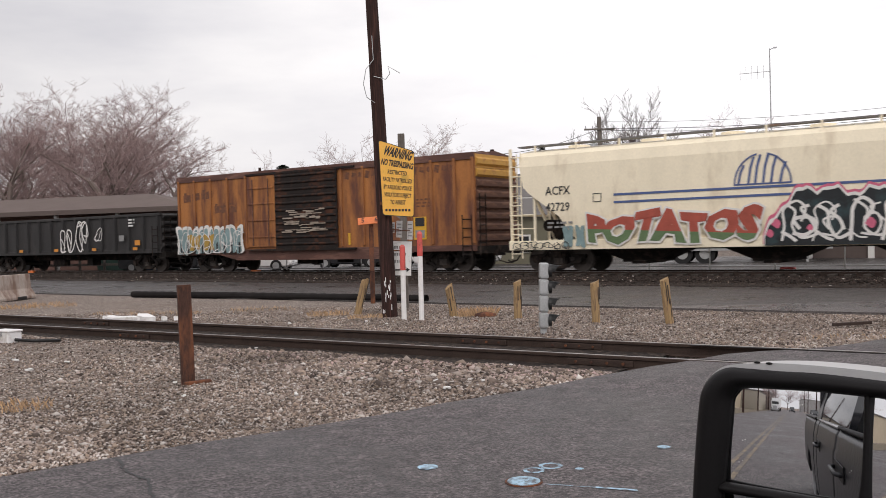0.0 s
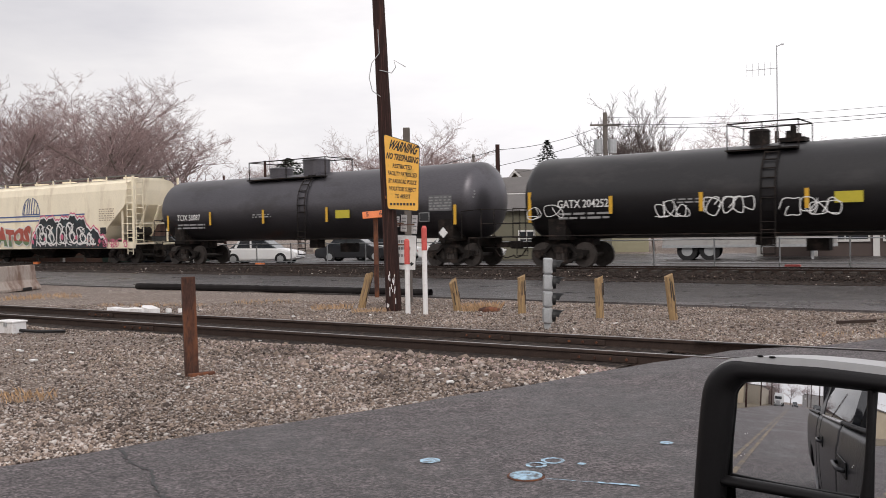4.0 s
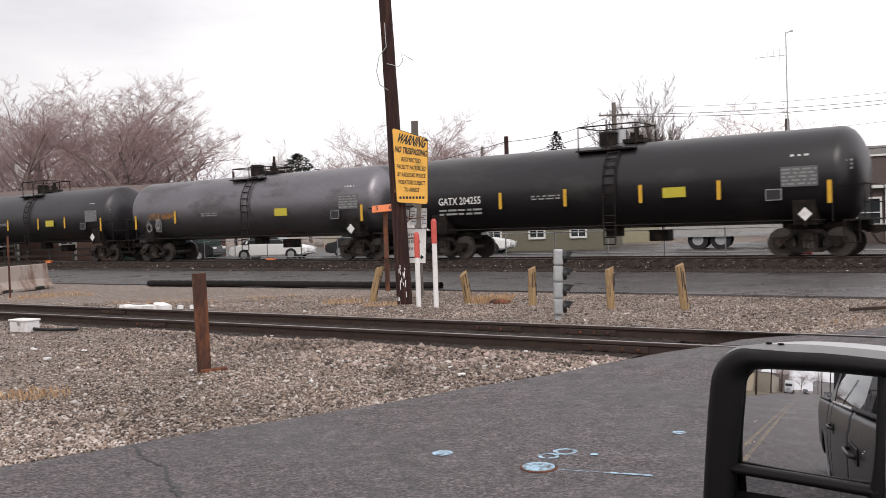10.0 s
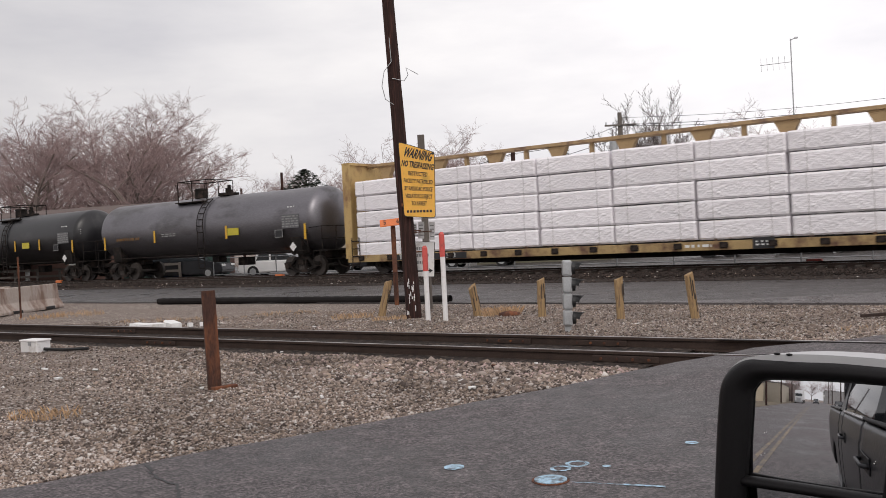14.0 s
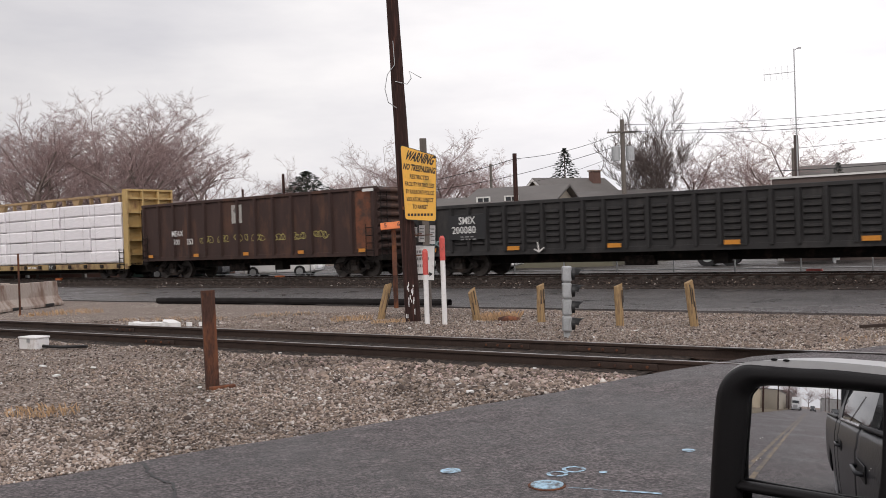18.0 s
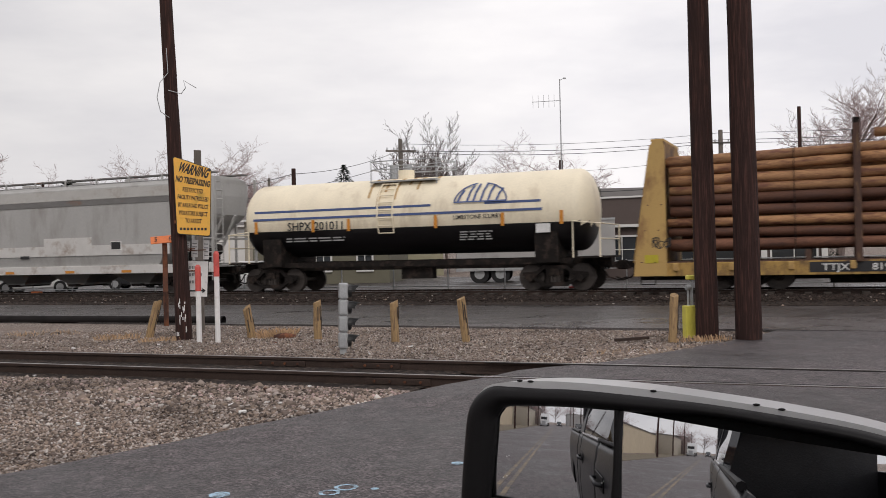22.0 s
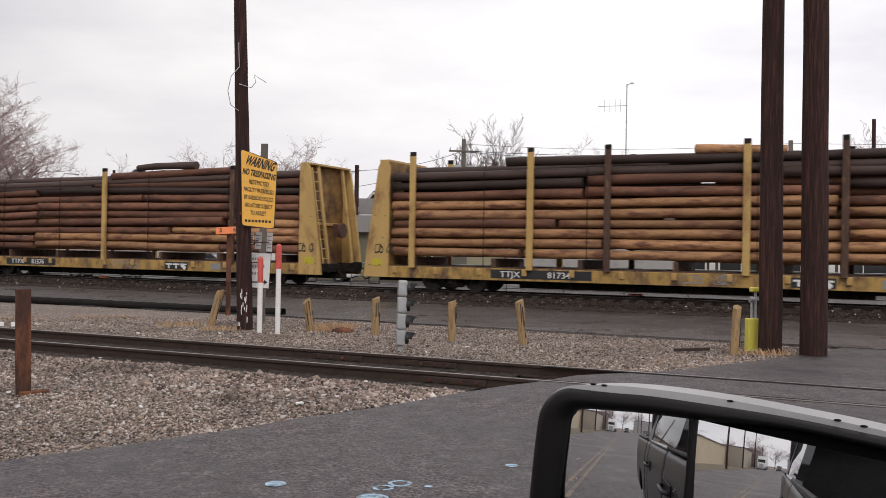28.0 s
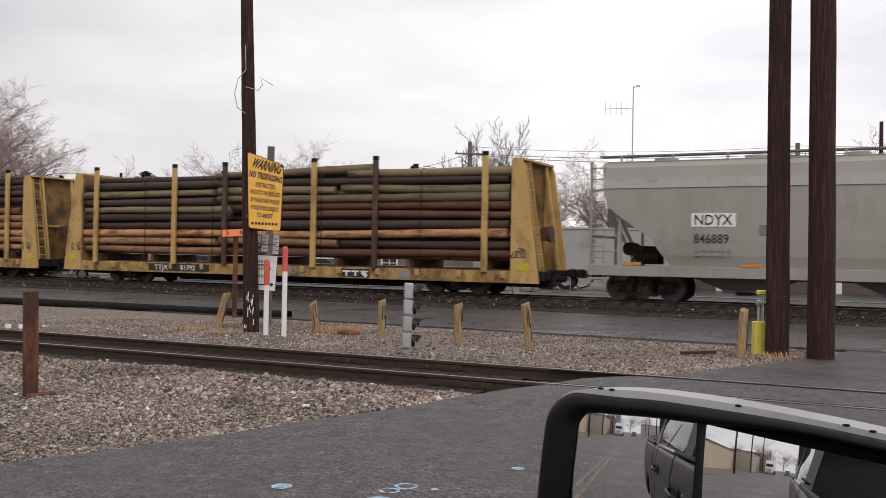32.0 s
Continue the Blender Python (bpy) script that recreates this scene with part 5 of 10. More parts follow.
    couplers(root, -h - 0.1, h + 0.1)
    fade = mat("faded_dark_paint", (0.13, 0.055, 0.032), 0.75, vary=0.4, scale=4, dirt=(0.26, 0.1, 0.035), dirt_amt=0.4, dirt_scale=6)
    bm = B()
    for x, z, w in ((-8.2, 3.55, 0.5), (-7.55, 3.6, 0.5), (-6.9, 3.65, 0.75), (-6.0, 2.95, 0.5), (-5.5, 2.95, 0.45), (-5.0, 2.95, 0.5)):
        box(bm, (x + w / 2, -1.508, z), (w, 0.008, 0.34), (0, -4, 0))
        box(bm, (x + w / 4, -1.509, z + 0.17), (w / 3, 0.008, 0.2))
    part("faded_lettering", bm, fade, root)
    bm = B()
    for i in range(15):
        box(bm, (2.3 + i * 0.36 + (0.3 if i > 6 else 0), -1.508, 4.05), (0.22, 0.008, 0.2 if i % 3 else 0.3), (0, 12, 0))
    part("faded_slogan", bm, fade, root)
    bm = B()
    stroke(bm, [(4.0, 3.6), (4.6, 3.1), (4.6, 2.55), (4.0, 2.0)], 0.2, -1.509)
    stroke(bm, [(5.3, 3.75), (4.6, 3.1)], 0.2, -1.509)
    stroke(bm, [(4.6, 2.55), (5.3, 2.1)], 0.2, -1.509)
    part("emblem", bm, mat("faded_blue_grey", (0.2, 0.19, 0.2), 0.7, vary=0.2, scale=5), root)
    blobs(root, -8.65, 0.88, 4.6, 1.3, 6, GRAF_WHITE, -1.6, 3, fat=1.05)
    blobs(root, -8.6, 0.88, 4.5, 1.15, 6, GRAF_TEAL, -1.608, 3, fat=0.8)
    blobs(root, -7.9, 1.05, 2.0, 0.75, 2, mat("spray_ochre", (0.42, 0.26, 0.05), 0.6, vary=0.3, scale=4), -1.616, 8, fat=0.8)
    blobs(root, -8.6, 0.86, 4.6, 0.55, 9, LETTER_BLACK, -1.622, 15, fat=0.22)
    scribble(root, -8.5, 0.95, 4.4, 0.9, 7, GRAF_WHITE, 0.035, -1.63, 13)
    text(root, "52 132", -7.4, 1.98, 0.24, LETTER_DIM, -1.585, 0.9)
    bm = B()
    box(bm, (6.05, -1.515, 1.75), (0.62, 0.02, 0.9))
    part("side_panel", bm, STRIPE_Y, root)
    plate(root, "panel_field", 6.05, 2.0, 0.45, 0.34, LETTER_BLACK, -1.53)
    plate(root, "panel_field", 6.05, 1.52, 0.45, 0.3, LETTER_DIM, -1.53)
    plate(root, "reflective_stripe", -4.45, 1.35, 0.14, 0.5, STRIPE_Y, -1.53)
    plate(root, "reflective_stripe", 2.35, 1.4, 0.12, 0.5, STRIPE_Y, -1.53)
    bars(root, 5.9, 2.95, 0.8, 0.4, 3, fade, -1.51, seed=3)
    return root


boxcar()

# cream hopper with graffiti
h1 = hopper_car("cream covered hopper with blue stripes and colourful graffiti", 3.03, 21.7, CREAM, 4.5, None, CREAM, 3)
Y1 = -1.545
text(h1, "ACFX", -7.75, 2.78, 0.3, LETTER_BLACK, Y1)
text(h1, "42729", -7.75, 2.2, 0.3, LETTER_BLACK, Y1)
bars(h1, -7.7, 1.85, 1.0, 0.3, 2, LETTER_DIM, Y1, seed=2)
quick("panel", h1, LETTER_BLACK, ((-5.72, Y1, 2.75), (0.3, 0.008, 0.02)), ((-5.72, Y1, 2.47), (0.3, 0.008, 0.02)), ((-5.87, Y1, 2.61), (0.02, 0.008, 0.3)), ((-5.57, Y1, 2.61), (0.02, 0.008, 0.3)))
quick("blue_stripe", h1, BLUE_LOGO, ((0.03, Y1, 2.68), (10.25, 0.008, 0.075)))
quick("blue_stripe", h1, BLUE_LOGO, ((0.03, Y1, 2.42), (10.25, 0.008, 0.075)))
fan_logo(h1, -0.05, 2.78, 1.75, 0.95, Y1)


def fat_word(root, s, x, z, w, h, outline, upper, lower, y, split=0.5, seed=1):
    """A painted word in fat wobbling letters: a pale outline and a two-coloured face."""
    rnd = random.Random(seed)
    ph = [rnd.uniform(0, 6) for _ in range(4)]

    def shape(bold):
        ob = lettering("graffiti", s, 1.0, outline, root, Matrix(), depth=0.006, bold=bold)
        return ob
    base = shape(0.095)
    lo = [min(v.co[k] for v in base.data.vertices) for k in (0, 2)]
    hi = [max(v.co[k] for v in base.data.vertices) for k in (0, 2)]
    out = shape(0.165)
    for ob, yy in ((out, y), (base, y - 0.01)):
        for v in ob.data.vertices:
            u, q = (v.co.x - lo[0]) / (hi[0] - lo[0]), (v.co.z - lo[1]) / (hi[1] - lo[1])
            v.co.x = x + w * u + 0.08 * h * math.sin(9 * u + 4 * q + ph[0]) + 0.1 * h * (q - 0.5)
            v.co.z = z + h * (q * (1 + 0.1 * math.sin(11 * u + ph[1])) + 0.05 * math.sin(14 * u + ph[2]))
            v.co.y += yy
    top = base.data.copy()
    for me, keep_top in ((base.data, False), (top, True)):
        bm = B()
        bm.from_mesh(me)
        bmesh.ops.bisect_plane(bm, geom=bm.verts[:] + bm.edges[:] + bm.faces[:], plane_co=(x + w / 2, 0, z + h * split), plane_no=(0.05, 0, 1), clear_inner=keep_top, clear_outer=not keep_top)
        part_each("graffiti_letter", bm, upper if keep_top else lower, root)
    bm = B()
    bm.from_mesh(out.data)
    part_each("graffiti_outline", bm, outline, root)
    for ob in (base, out):
        bpy.data.objects.remove(ob)


DARK_GREEN = mat("spray_dark_green", (0.011, 0.014, 0.017), 0.6, vary=0.35, scale=3, dirt=(0.025, 0.05, 0.058), dirt_amt=0.35, dirt_scale=1.5)
fat_word(h1, "POTATOS", -6.1, 1.0, 6.0, 1.05, GRAF_WHITE, GRAF_RED, GRAF_GREEN, Y1 - 0.034, 0.36, 3)


def wild_piece(root, x, z, y):
    """Interlocked dark letter forms with pale inner lines and a pink halo."""
    crown = [(0.0, 0.1), (0.25, 0.75), (0.7, 1.5), (1.3, 1.95), (2.2, 1.85), (2.9, 1.75), (3.7, 2.0), (4.4, 1.95), (5.0, 1.75), (5.6, 1.2), (6.3, 0.95), (6.9, 0.45), (7.1, 0.05)]
    for name, grow, low, material, yy in (("graffiti_halo", 0.18, 0.0, GRAF_PINK, y + 0.012), ("graffiti_outline", 0.1, -0.04, GRAF_WHITE, y + 0.006), ("graffiti_face", 0.0, -0.06, DARK_GREEN, y)):
        bm = B()
        line = smooth_line([(x + (u - 3.5) * (1 + grow * 0.1) + 3.5, z + 0.82 * v + grow) for u, v in crown], 6)
        k = len(line)
        line = [(u, v + 0.1 * math.sin(6.3 * u + 1) + 0.06 * math.sin(15 * u)) for u, v in line]
        va = [bm.verts.new((u, yy, v)) for u, v in line]
        vb = [bm.verts.new((u, yy, z + low)) for u, v in line]
        for i in range(k - 1):
            bm.faces.new((va[i], vb[i], vb[i + 1], va[i + 1]))
        part(name, bm, material, root)
    bm = B()
    rnd = random.Random(12)
    hooks = [[(0.0, 0.0), (0.15, 0.6), (0.1, 1.1), (0.45, 1.35), (0.75, 1.1), (0.6, 0.7)], [(0.35, 0.25), (0.7, 0.2), (0.95, 0.55), (0.7, 0.85), (0.4, 0.7), (0.5, 0.45)],
             [(0.2, 1.3), (0.55, 1.0), (0.45, 0.5), (0.8, 0.15), (1.25, 0.25)], [(0.9, 1.25), (0.6, 1.05), (0.85, 0.7), (1.1, 0.4)], [(0.05, 0.35), (0.3, 0.15), (0.55, 0.05)]]
    for ox, sc in ((0.5, 1.05), (1.45, 1.0), (2.45, 1.05), (3.4, 1.1), (4.4, 0.9), (5.4, 0.6)):
        for ln in hooks:
            sx = rnd.uniform(0.75, 1.1)
            ribbon(bm, smooth_line([(x + ox + (u * sx + rnd.uniform(-0.06, 0.06)) * sc, z + 0.06 + 0.86 * (v + rnd.uniform(-0.05, 0.05)) * sc) for u, v in ln], 5), rnd.uniform(0.05, 0.11), y - 0.008 - 0.001 * rnd.random())
    part_each("graffiti_line", bm, GRAF_WHITE, root)
    bm = B()
    for u, v, rr in ((0.35, 0.6, 0.14), (1.35, 0.45, 0.1), (3.05, 0.55, 0.15), (4.4, 0.5, 0.12), (0.15, 0.3, 0.12), (6.5, 0.3, 0.12)):
        prism(bm, smooth_line([(x + u - rr, z + v), (x + u, z + v + rr * 1.3), (x + u + rr, z + v + rr * 0.2), (x + u + 0.3 * rr, z + v - rr), (x + u - rr, z + v)], 3)[:-1], y - 0.01, y - 0.004)
    part_each("graffiti_accent", bm, GRAF_PINK, root)


wild_piece(h1, 0.0, 0.9, Y1 - 0.045)
rnd = random.Random(44)
bm = B()
for i in range(46):
    u, v, rr = rnd.uniform(5.0, 8.2), rnd.uniform(0.95, 2.1), rnd.uniform(0.02, 0.07)
    if v > 2.4 - 0.17 * u:
        continue
    prism(bm, [(u + rr * math.cos(k), v + rr * math.sin(k)) for k in (0, 1.2, 2.5, 3.8, 5.1)], Y1 - 0.05, Y1 - 0.044)
part_each("graffiti_dot", bm, mat("spray_light_red", (0.62, 0.2, 0.2), 0.6, vary=0.25, scale=5), h1)
scribble(h1, 6.9, 0.9, 1.9, 0.4, 5, GRAF_PINK, 0.04, Y1 - 0.06, 39)
blobs(h1, -7.1, 0.9, 0.95, 0.75, 2, GRAF_TEAL, Y1 - 0.04, 37)
scribble(h1, -9.2, 0.85, 2.3, 0.25, 7, LETTER_BLACK, 0.025, Y1 - 0.06, 38)
bars(h1, 6.45, 2.95, 1.3, 0.7, 6, mat("faint_brown_print", (0.45, 0.36, 0.27), 0.7, vary=0.2, scale=6), Y1, 4, 12)
plate(h1, "test_panel", 6.8, 1.75, 0.5, 0.36, LETTER_BLACK, Y1 - 0.01)

# tank cars
ST = (-7.8, -4.81, -1.61, 1.7, 4.41, 7.8)
tank_car("black tank car with two domes", 23.4, 42.85, TANK_SATIN, "TCIX 50087", zc=2.62, dome="double", stripes=(-8.67, -5.5, -1.9, 2.0, 5.5, 8.68), seed=10)
t2 = tank_car("black tank car with scratched graffiti tags", 44.5, 61.9, TANK_BLACK, "GATX 204252", zc=2.53, stripes=(-8.05, -4.81, -1.61, 1.7, 4.7, 8.05), seed=20)
scribble(t2, -8.0, 1.75, 1.2, 0.5, 2, LETTER, 0.025, -1.53, 41)
scribble(t2, -3.4, 1.75, 1.3, 0.5, 3, LETTER, 0.03, -1.53, 42)
scribble(t2, -1.4, 1.6, 1.4, 0.7, 3, LETTER, 0.035, -1.53, 43)
scribble(t2, 0.9, 1.7, 2.0, 0.5, 4, LETTER, 0.03, -1.53, 44)
tank_car("dark grey tank car with yellow stripes", 63.45, 80.8, TANK_DARK, "GATX 51576", zc=2.58, stripes=ST, seed=30)
t4 = tank_car("dusty grey-black tank car with faded orange lettering", 82.2, 99.6, TANK_GREY, None, zc=2.55, stripes=(-7.85, -4.6, 7.7), seed=40, rail_h=0.32)
text(t4, "UTLX 665845", -6.7, 2.14, 0.27, mat("faded_orange_lettering", (0.34, 0.16, 0.03), 0.7, vary=0.3, scale=8), -1.521, 0.95)
scribble(t4, -6.8, 1.5, 1.3, 0.6, 3, LETTER_DIM, 0.035, -1.52, 51)
tank_car("clean black tank car with white numbers", 100.86, 118.15, TANK_BLACK, "GATX 204255", zc=2.55, stripes=(-7.8, -3.95, -1.2, 1.7, 4.41, 7.8), seed=50)
t6 = tank_car("dusty dark grey tank car with a ladder band", 119.6, 136.65, TANK_GREY, None, zc=2.55, stripes=(-7.65, -3.2, 2.4, 7.68), seed=60, gear=-1.0, rail_h=0.85)
bars(t6, -6.5, 2.3, 2.0, 0.28, 1, mat("faded_ochre_lettering", (0.16, 0.085, 0.03), 0.7, vary=0.3, scale=8), -1.525, 5, 7)


# centre-beam car with wrapped lumber
def centerbeam():
    a, b = 138.3, 163.4
    L, h = b - a, (b - a) / 2
    root = car_root("centerbeam_car", "yellow centre-beam car loaded with white wrapped lumber", a, b)
    for y in (-1.42, 1.42):
        quick("side_sill", root, CHORD_SILL, ((0, y, 0.68), (L, 0.1, 0.3)), bevel=0.01)
        me = None
        for i in range(16):
            m = pose(-h + 0.8 + (L - 1.6) * i / 15, y + math.copysign(0.05, y), 0.7)
            if me is None:
                me = quick("winch", root, UNDER, ((0, 0, 0), (0.28, 0.14, 0.2)), bevel=0.02, m=m).data
            else:
                piece("winch", me, root, m)
    quick("deck", root, UNDER, ((0, 0, 0.8), (L - 0.2, 2.8, 0.1)))
    quick("center_sill", root, UNDER, ((0, 0, 0.55), (L, 0.6, 0.45)))
    quick("top_chord", root, CHORD_TAN, ((0, 0, 4.69), (L - 0.4, 0.46, 0.13)), bevel=0.02)
    me = mf = None
    for i in range(17):
        x = -h + 1.2 + (L - 2.4) * i / 16
        wide = i % 2 == 0
        bm = B()
        if wide:
            prism(bm, [(-0.42, 4.62), (0.42, 4.62), (0.2, 4.2), (0.2, 0.85), (-0.2, 0.85), (-0.2, 4.2)], -0.12, 0.12)
            if me is None:
                me = part("beam_post", bm, CHORD_TAN, root, m=pose(x, 0, 0)).data
            else:
                bm.free()
                piece("beam_post", me, root, pose(x, 0, 0))
        else:
            box(bm, (0, 0, 2.75), (0.14, 0.18, 3.8))
            if mf is None:
                mf = part("slim_post", bm, CHORD_TAN, root, m=pose(x, 0, 0)).data
            else:
                bm.free()
                piece("slim_post", mf, root, pose(x, 0, 0))
    for x, s in ((-h, -1), (h, 1)):
        quick("bulkhead", root, FRAME_TAN, ((x - s * 0.15, 0, 2.75), (0.1, 2.9, 4.05)), ((x - s * 0.1, -1.42, 2.75), (0.4, 0.1, 4.1)), ((x - s * 0.1, 1.42, 2.75), (0.4, 0.1, 4.1)), ((x - s * 0.1, 0, 4.75), (0.42, 2.94, 0.1)), label="yellow end bulkhead")
        me = None
        for i in range(5):
            m = pose(x + s * 0.02, 0, 1.3 + i * 0.75)
            if me is None:
                me = quick("bulkhead_rib", root, FRAME_TAN, ((0, 0, 0), (0.26, 2.76, 0.09)), m=m).data
            else:
                piece("bulkhead_rib", me, root, m)
        for y in (-0.5, 0.5):
            quick("bulkhead_post", root, FRAME_TAN, ((x + s * 0.02, y, 2.75), (0.28, 0.1, 3.95)))
        ladder(root, x - s * 0.5, -1.5, 0.3, 1.6, 0.42, "x", UNDER, 4)
    rnd = random.Random(17)
    meshes = []
    n = 8
    w = (L - 1.0) / n
    for k in range(4):
        bm = B()
        bmesh.ops.create_grid(bm, x_segments=40, y_segments=10, size=0.5)
        folds = [(rnd.uniform(-0.5, 0.5), rnd.uniform(-0.5, 0.5), rnd.uniform(0.1, 1.0) * rnd.choice((-1, -1, 1)), rnd.uniform(0.1, 0.3), rnd.uniform(0.005, 0.015)) for _ in range(22)]
        for v in bm.verts:
            u, q = v.co.x, v.co.y
            y = -0.62
            for fu, fq, fa, fl, fd in folds:
                # a slack crease of the sheet: long one way, narrow across
                du, dq = (u - fu) * 4.6, q - fq
                al, ac = du * math.cos(fa) + dq * math.sin(fa), dq * math.cos(fa) - du * math.sin(fa)
                y -= fd * math.exp(-(al / (fl * 3)) ** 2 - (ac / 0.05) ** 2)
            y += 0.05 * max(0.0, abs(q) - 0.42) / 0.08 + 0.04 * max(0.0, abs(u) - 0.485) / 0.015
            v.co = Vector((u * (w - 0.08) + rnd.uniform(-0.004, 0.004), y + rnd.uniform(-0.004, 0.004), q * 0.63 + rnd.uniform(-0.006, 0.006)))
        ring = bmesh.ops.extrude_edge_only(bm, edges=[e for e in bm.edges if e.is_boundary])
        for v in [g for g in ring["geom"] if isinstance(g, bmesh.types.BMVert)]:
            v.co.y = 0.6
        bmesh.ops.recalc_face_normals(bm, faces=bm.faces)
        me = bpy.data.meshes.new("wrapped_pack")
        bm.to_mesh(me)
        bm.free()
        me.materials.append(WRAP)
        meshes.append(me)
    strap = None
    for side in (-1, 1):
        for i in range(n):
            for j in range(5):
                z = (1.04 if i == 0 else 1.2) + j * 0.655 + rnd.uniform(-0.012, 0.012)
                x = -h + 0.5 + w * (i + 0.5) + rnd.uniform(-0.03, 0.03)
                y = side * (0.8 + rnd.uniform(-0.035, 0.035))
                m = pose(x, y, z, 0, rnd.uniform(-0.45, 0.45), 0 if side < 0 else 180)
                bdl = piece("wrapped_pack", meshes[rnd.randrange(4)], root, m, "white plastic-wrapped lumber pack")
                if side < 0:
                    for u in (-0.31, 0.31):
                        if strap is None:
                            strap = quick("strap", bdl, GREY_CAR, ((0, -0.645, 0), (0.012, 0.006, 0.64)), m=pose(u * w, 0, 0)).data
                        else:
                            piece("strap", strap, bdl, pose(u * w, 0, 0))
    singles("dunnage", root, STAKE_W, *[((-h + 0.5 + w * (i + f), -0.8, 0.87), (0.1, 1.2, 0.08)) for i in range(n) for f in (0.2, 0.8)])
    plate(root, "sill_plate", -8.1, 0.68, 3.6, 0.24, LETTER_BLACK, -1.475)
    text(root, "TTZX", -9.7, 0.6, 0.2, LETTER, -1.485, 1.1)
    text(root, "862", -8.45, 0.6, 0.2, LETTER, -1.485, 1.1)
    text(root, "370", -7.3, 0.6, 0.2, LETTER, -1.485, 1.1)
    plate(root, "test_panel", 5.2, 0.72, 0.7, 0.36, LETTER_BLACK, -1.49)
    bars(root, 4.95, 0.82, 0.5, 0.2, 2, LETTER, -1.5, seed=8)
    bars(root, 2.6, 0.78, 0.9, 0.18, 1, LETTER, -1.48, seed=9, name="logo")
    add_trucks(root, -h + 2.3, h - 2.3)
    couplers(root, -h, h)
    return root


centerbeam()

g2 = gondola("high-sided dark brown steel gondola with rust", 164.85, 180.95, 3.82, 0.95, GOND_BROWN, 13, patch=True)
text(g2, "MEAX", -5.54, 2.13, 0.28, LETTER, -1.585, 0.85)
text(g2, "100", -5.42, 1.7, 0.28, LETTER, -1.585, 0.85)
text(g2, "353", -4.36, 1.7, 0.28, LETTER, -1.585, 0.85)
for i, x in enumerate((-3.4, -2.2, -0.9, 0.35, 1.7, 3.0, 4.4)):
    scribble(g2, x, 1.75, 0.85, 0.3, 3, GRAF_YEL, 0.03, -1.465, 60 + i)
plate(g2, "placard", -0.7, 3.05, 0.72, 0.87, GREY_LIGHT, -1.472)
plate(g2, "placard_mark", -0.7, 3.2, 0.36, 0.3, GREY_BAND, -1.48, 45)
plate(g2, "data_plate", 7.75, 3.68, 0.6, 0.12, LETTER, -1.62)

g3 = gondola("long low black gondola with stamped side panels", 183.05, 204.9, 2.8, 0.86, GOND_BLACK, 26, louvres=True)
plate(g3, "mark_field", -8.3, 1.92, 1.75, 0.95, LETTER_BLACK, -1.6)
text(g3, "SMIX", -8.69, 2.04, 0.29, LETTER, -1.612, 0.85)
text(g3, "200080", -9.02, 1.68, 0.28, LETTER, -1.612, 0.95)
bars(g3, -8.6, 1.6, 0.7, 0.2, 2, LETTER_DIM, -1.612, seed=11)
bm = B()
cyl(bm, (9.95, -1.6, 2.1), (9.95, -1.61, 2.1), 0.3, seg=28)
part("round_emblem", bm, LETTER, g3)
bm = B()
prism(bm, [(9.9, 2.12), (10.2, 2.42), (10.3, 2.3), (10.1, 2.05)], -1.618, -1.612)
part("emblem_notch", bm, GOND_BLACK, g3)
bars(g3, 9.8, 1.7, 0.4, 0.25, 3, LETTER, -1.61, seed=12)
plate(g3, "test_panel", 10.05, 1.33, 0.55, 0.34, LETTER, -1.605)
plate(g3, "test_panel_field", 10.05, 1.33, 0.47, 0.27, LETTER_BLACK, -1.613)
scribble(g3, -10.4, 1.2, 1.0, 0.3, 3, GRAF_TEAL, 0.03, -1.61, 70)
bm = B()
stroke(bm, [(-5.15, 1.25), (-5.1, 0.9), (-5.3, 1.0)], 0.05, -1.61)
stroke(bm, [(-5.1, 0.9), (-4.9, 1.05)], 0.05, -1.61)
part("graffiti", bm, GRAF_WHITE, g3)

h2 = hopper_car("grey covered hopper with patched grey paint", 206.45, 225.45, GREY_CAR, 4.62, GREY_PALE, GREY_CAR, 4)
quick("top_band", h2, GREY_BAND, ((0, -1.53, 3.75), (18.0, 0.03, 0.22)), ((0, 1.53, 3.75), (18.0, 0.03, 0.22)))
quick("upper_band", h2, GREY_LIGHT, ((0, -1.505, 4.08), (18.2, 0.02, 0.4), (-7, 0, 0)))
quick("lower_patch", h2, GREY_PALE, ((0.3, -1.538, 1.78), (14.2, 0.016, 0.42)))
quick("paint_patch", h2, GREY_PALE, ((2.1, -1.541, 2.05), (2.6, 0.016, 0.55)))
plate(h2, "mark_field", -6.75, 2.52, 1.55, 0.95, SIGN_W, -1.542)
text(h2, "CEFX", -7.4, 2.6, 0.36, LETTER_BLACK, -1.556)
text(h2, "50852", -7.4, 2.08, 0.36, LETTER_BLACK, -1.556, 0.98)
text(h2, "ACF", -6.7, 0.92, 0.16, LETTER_BLACK, -1.545)
for x in (-7.6, -4.2, -1.2, 2.2, 5.2, 8.3):
    plate(h2, "reflector", x, 0.9, 0.5, 0.1, REFLECT_O, -1.54)
plate(h2, "test_panel", 4.7, 1.95, 0.55, 0.36, SIGN_W, -1.552)
plate(h2, "test_panel_field", 4.7, 1.95, 0.48, 0.3, LETTER_BLACK, -1.56)
plate(h2, "builder_mark", -0.3, 1.55, 0.5, 0.12, LETTER_BLACK, -1.55)


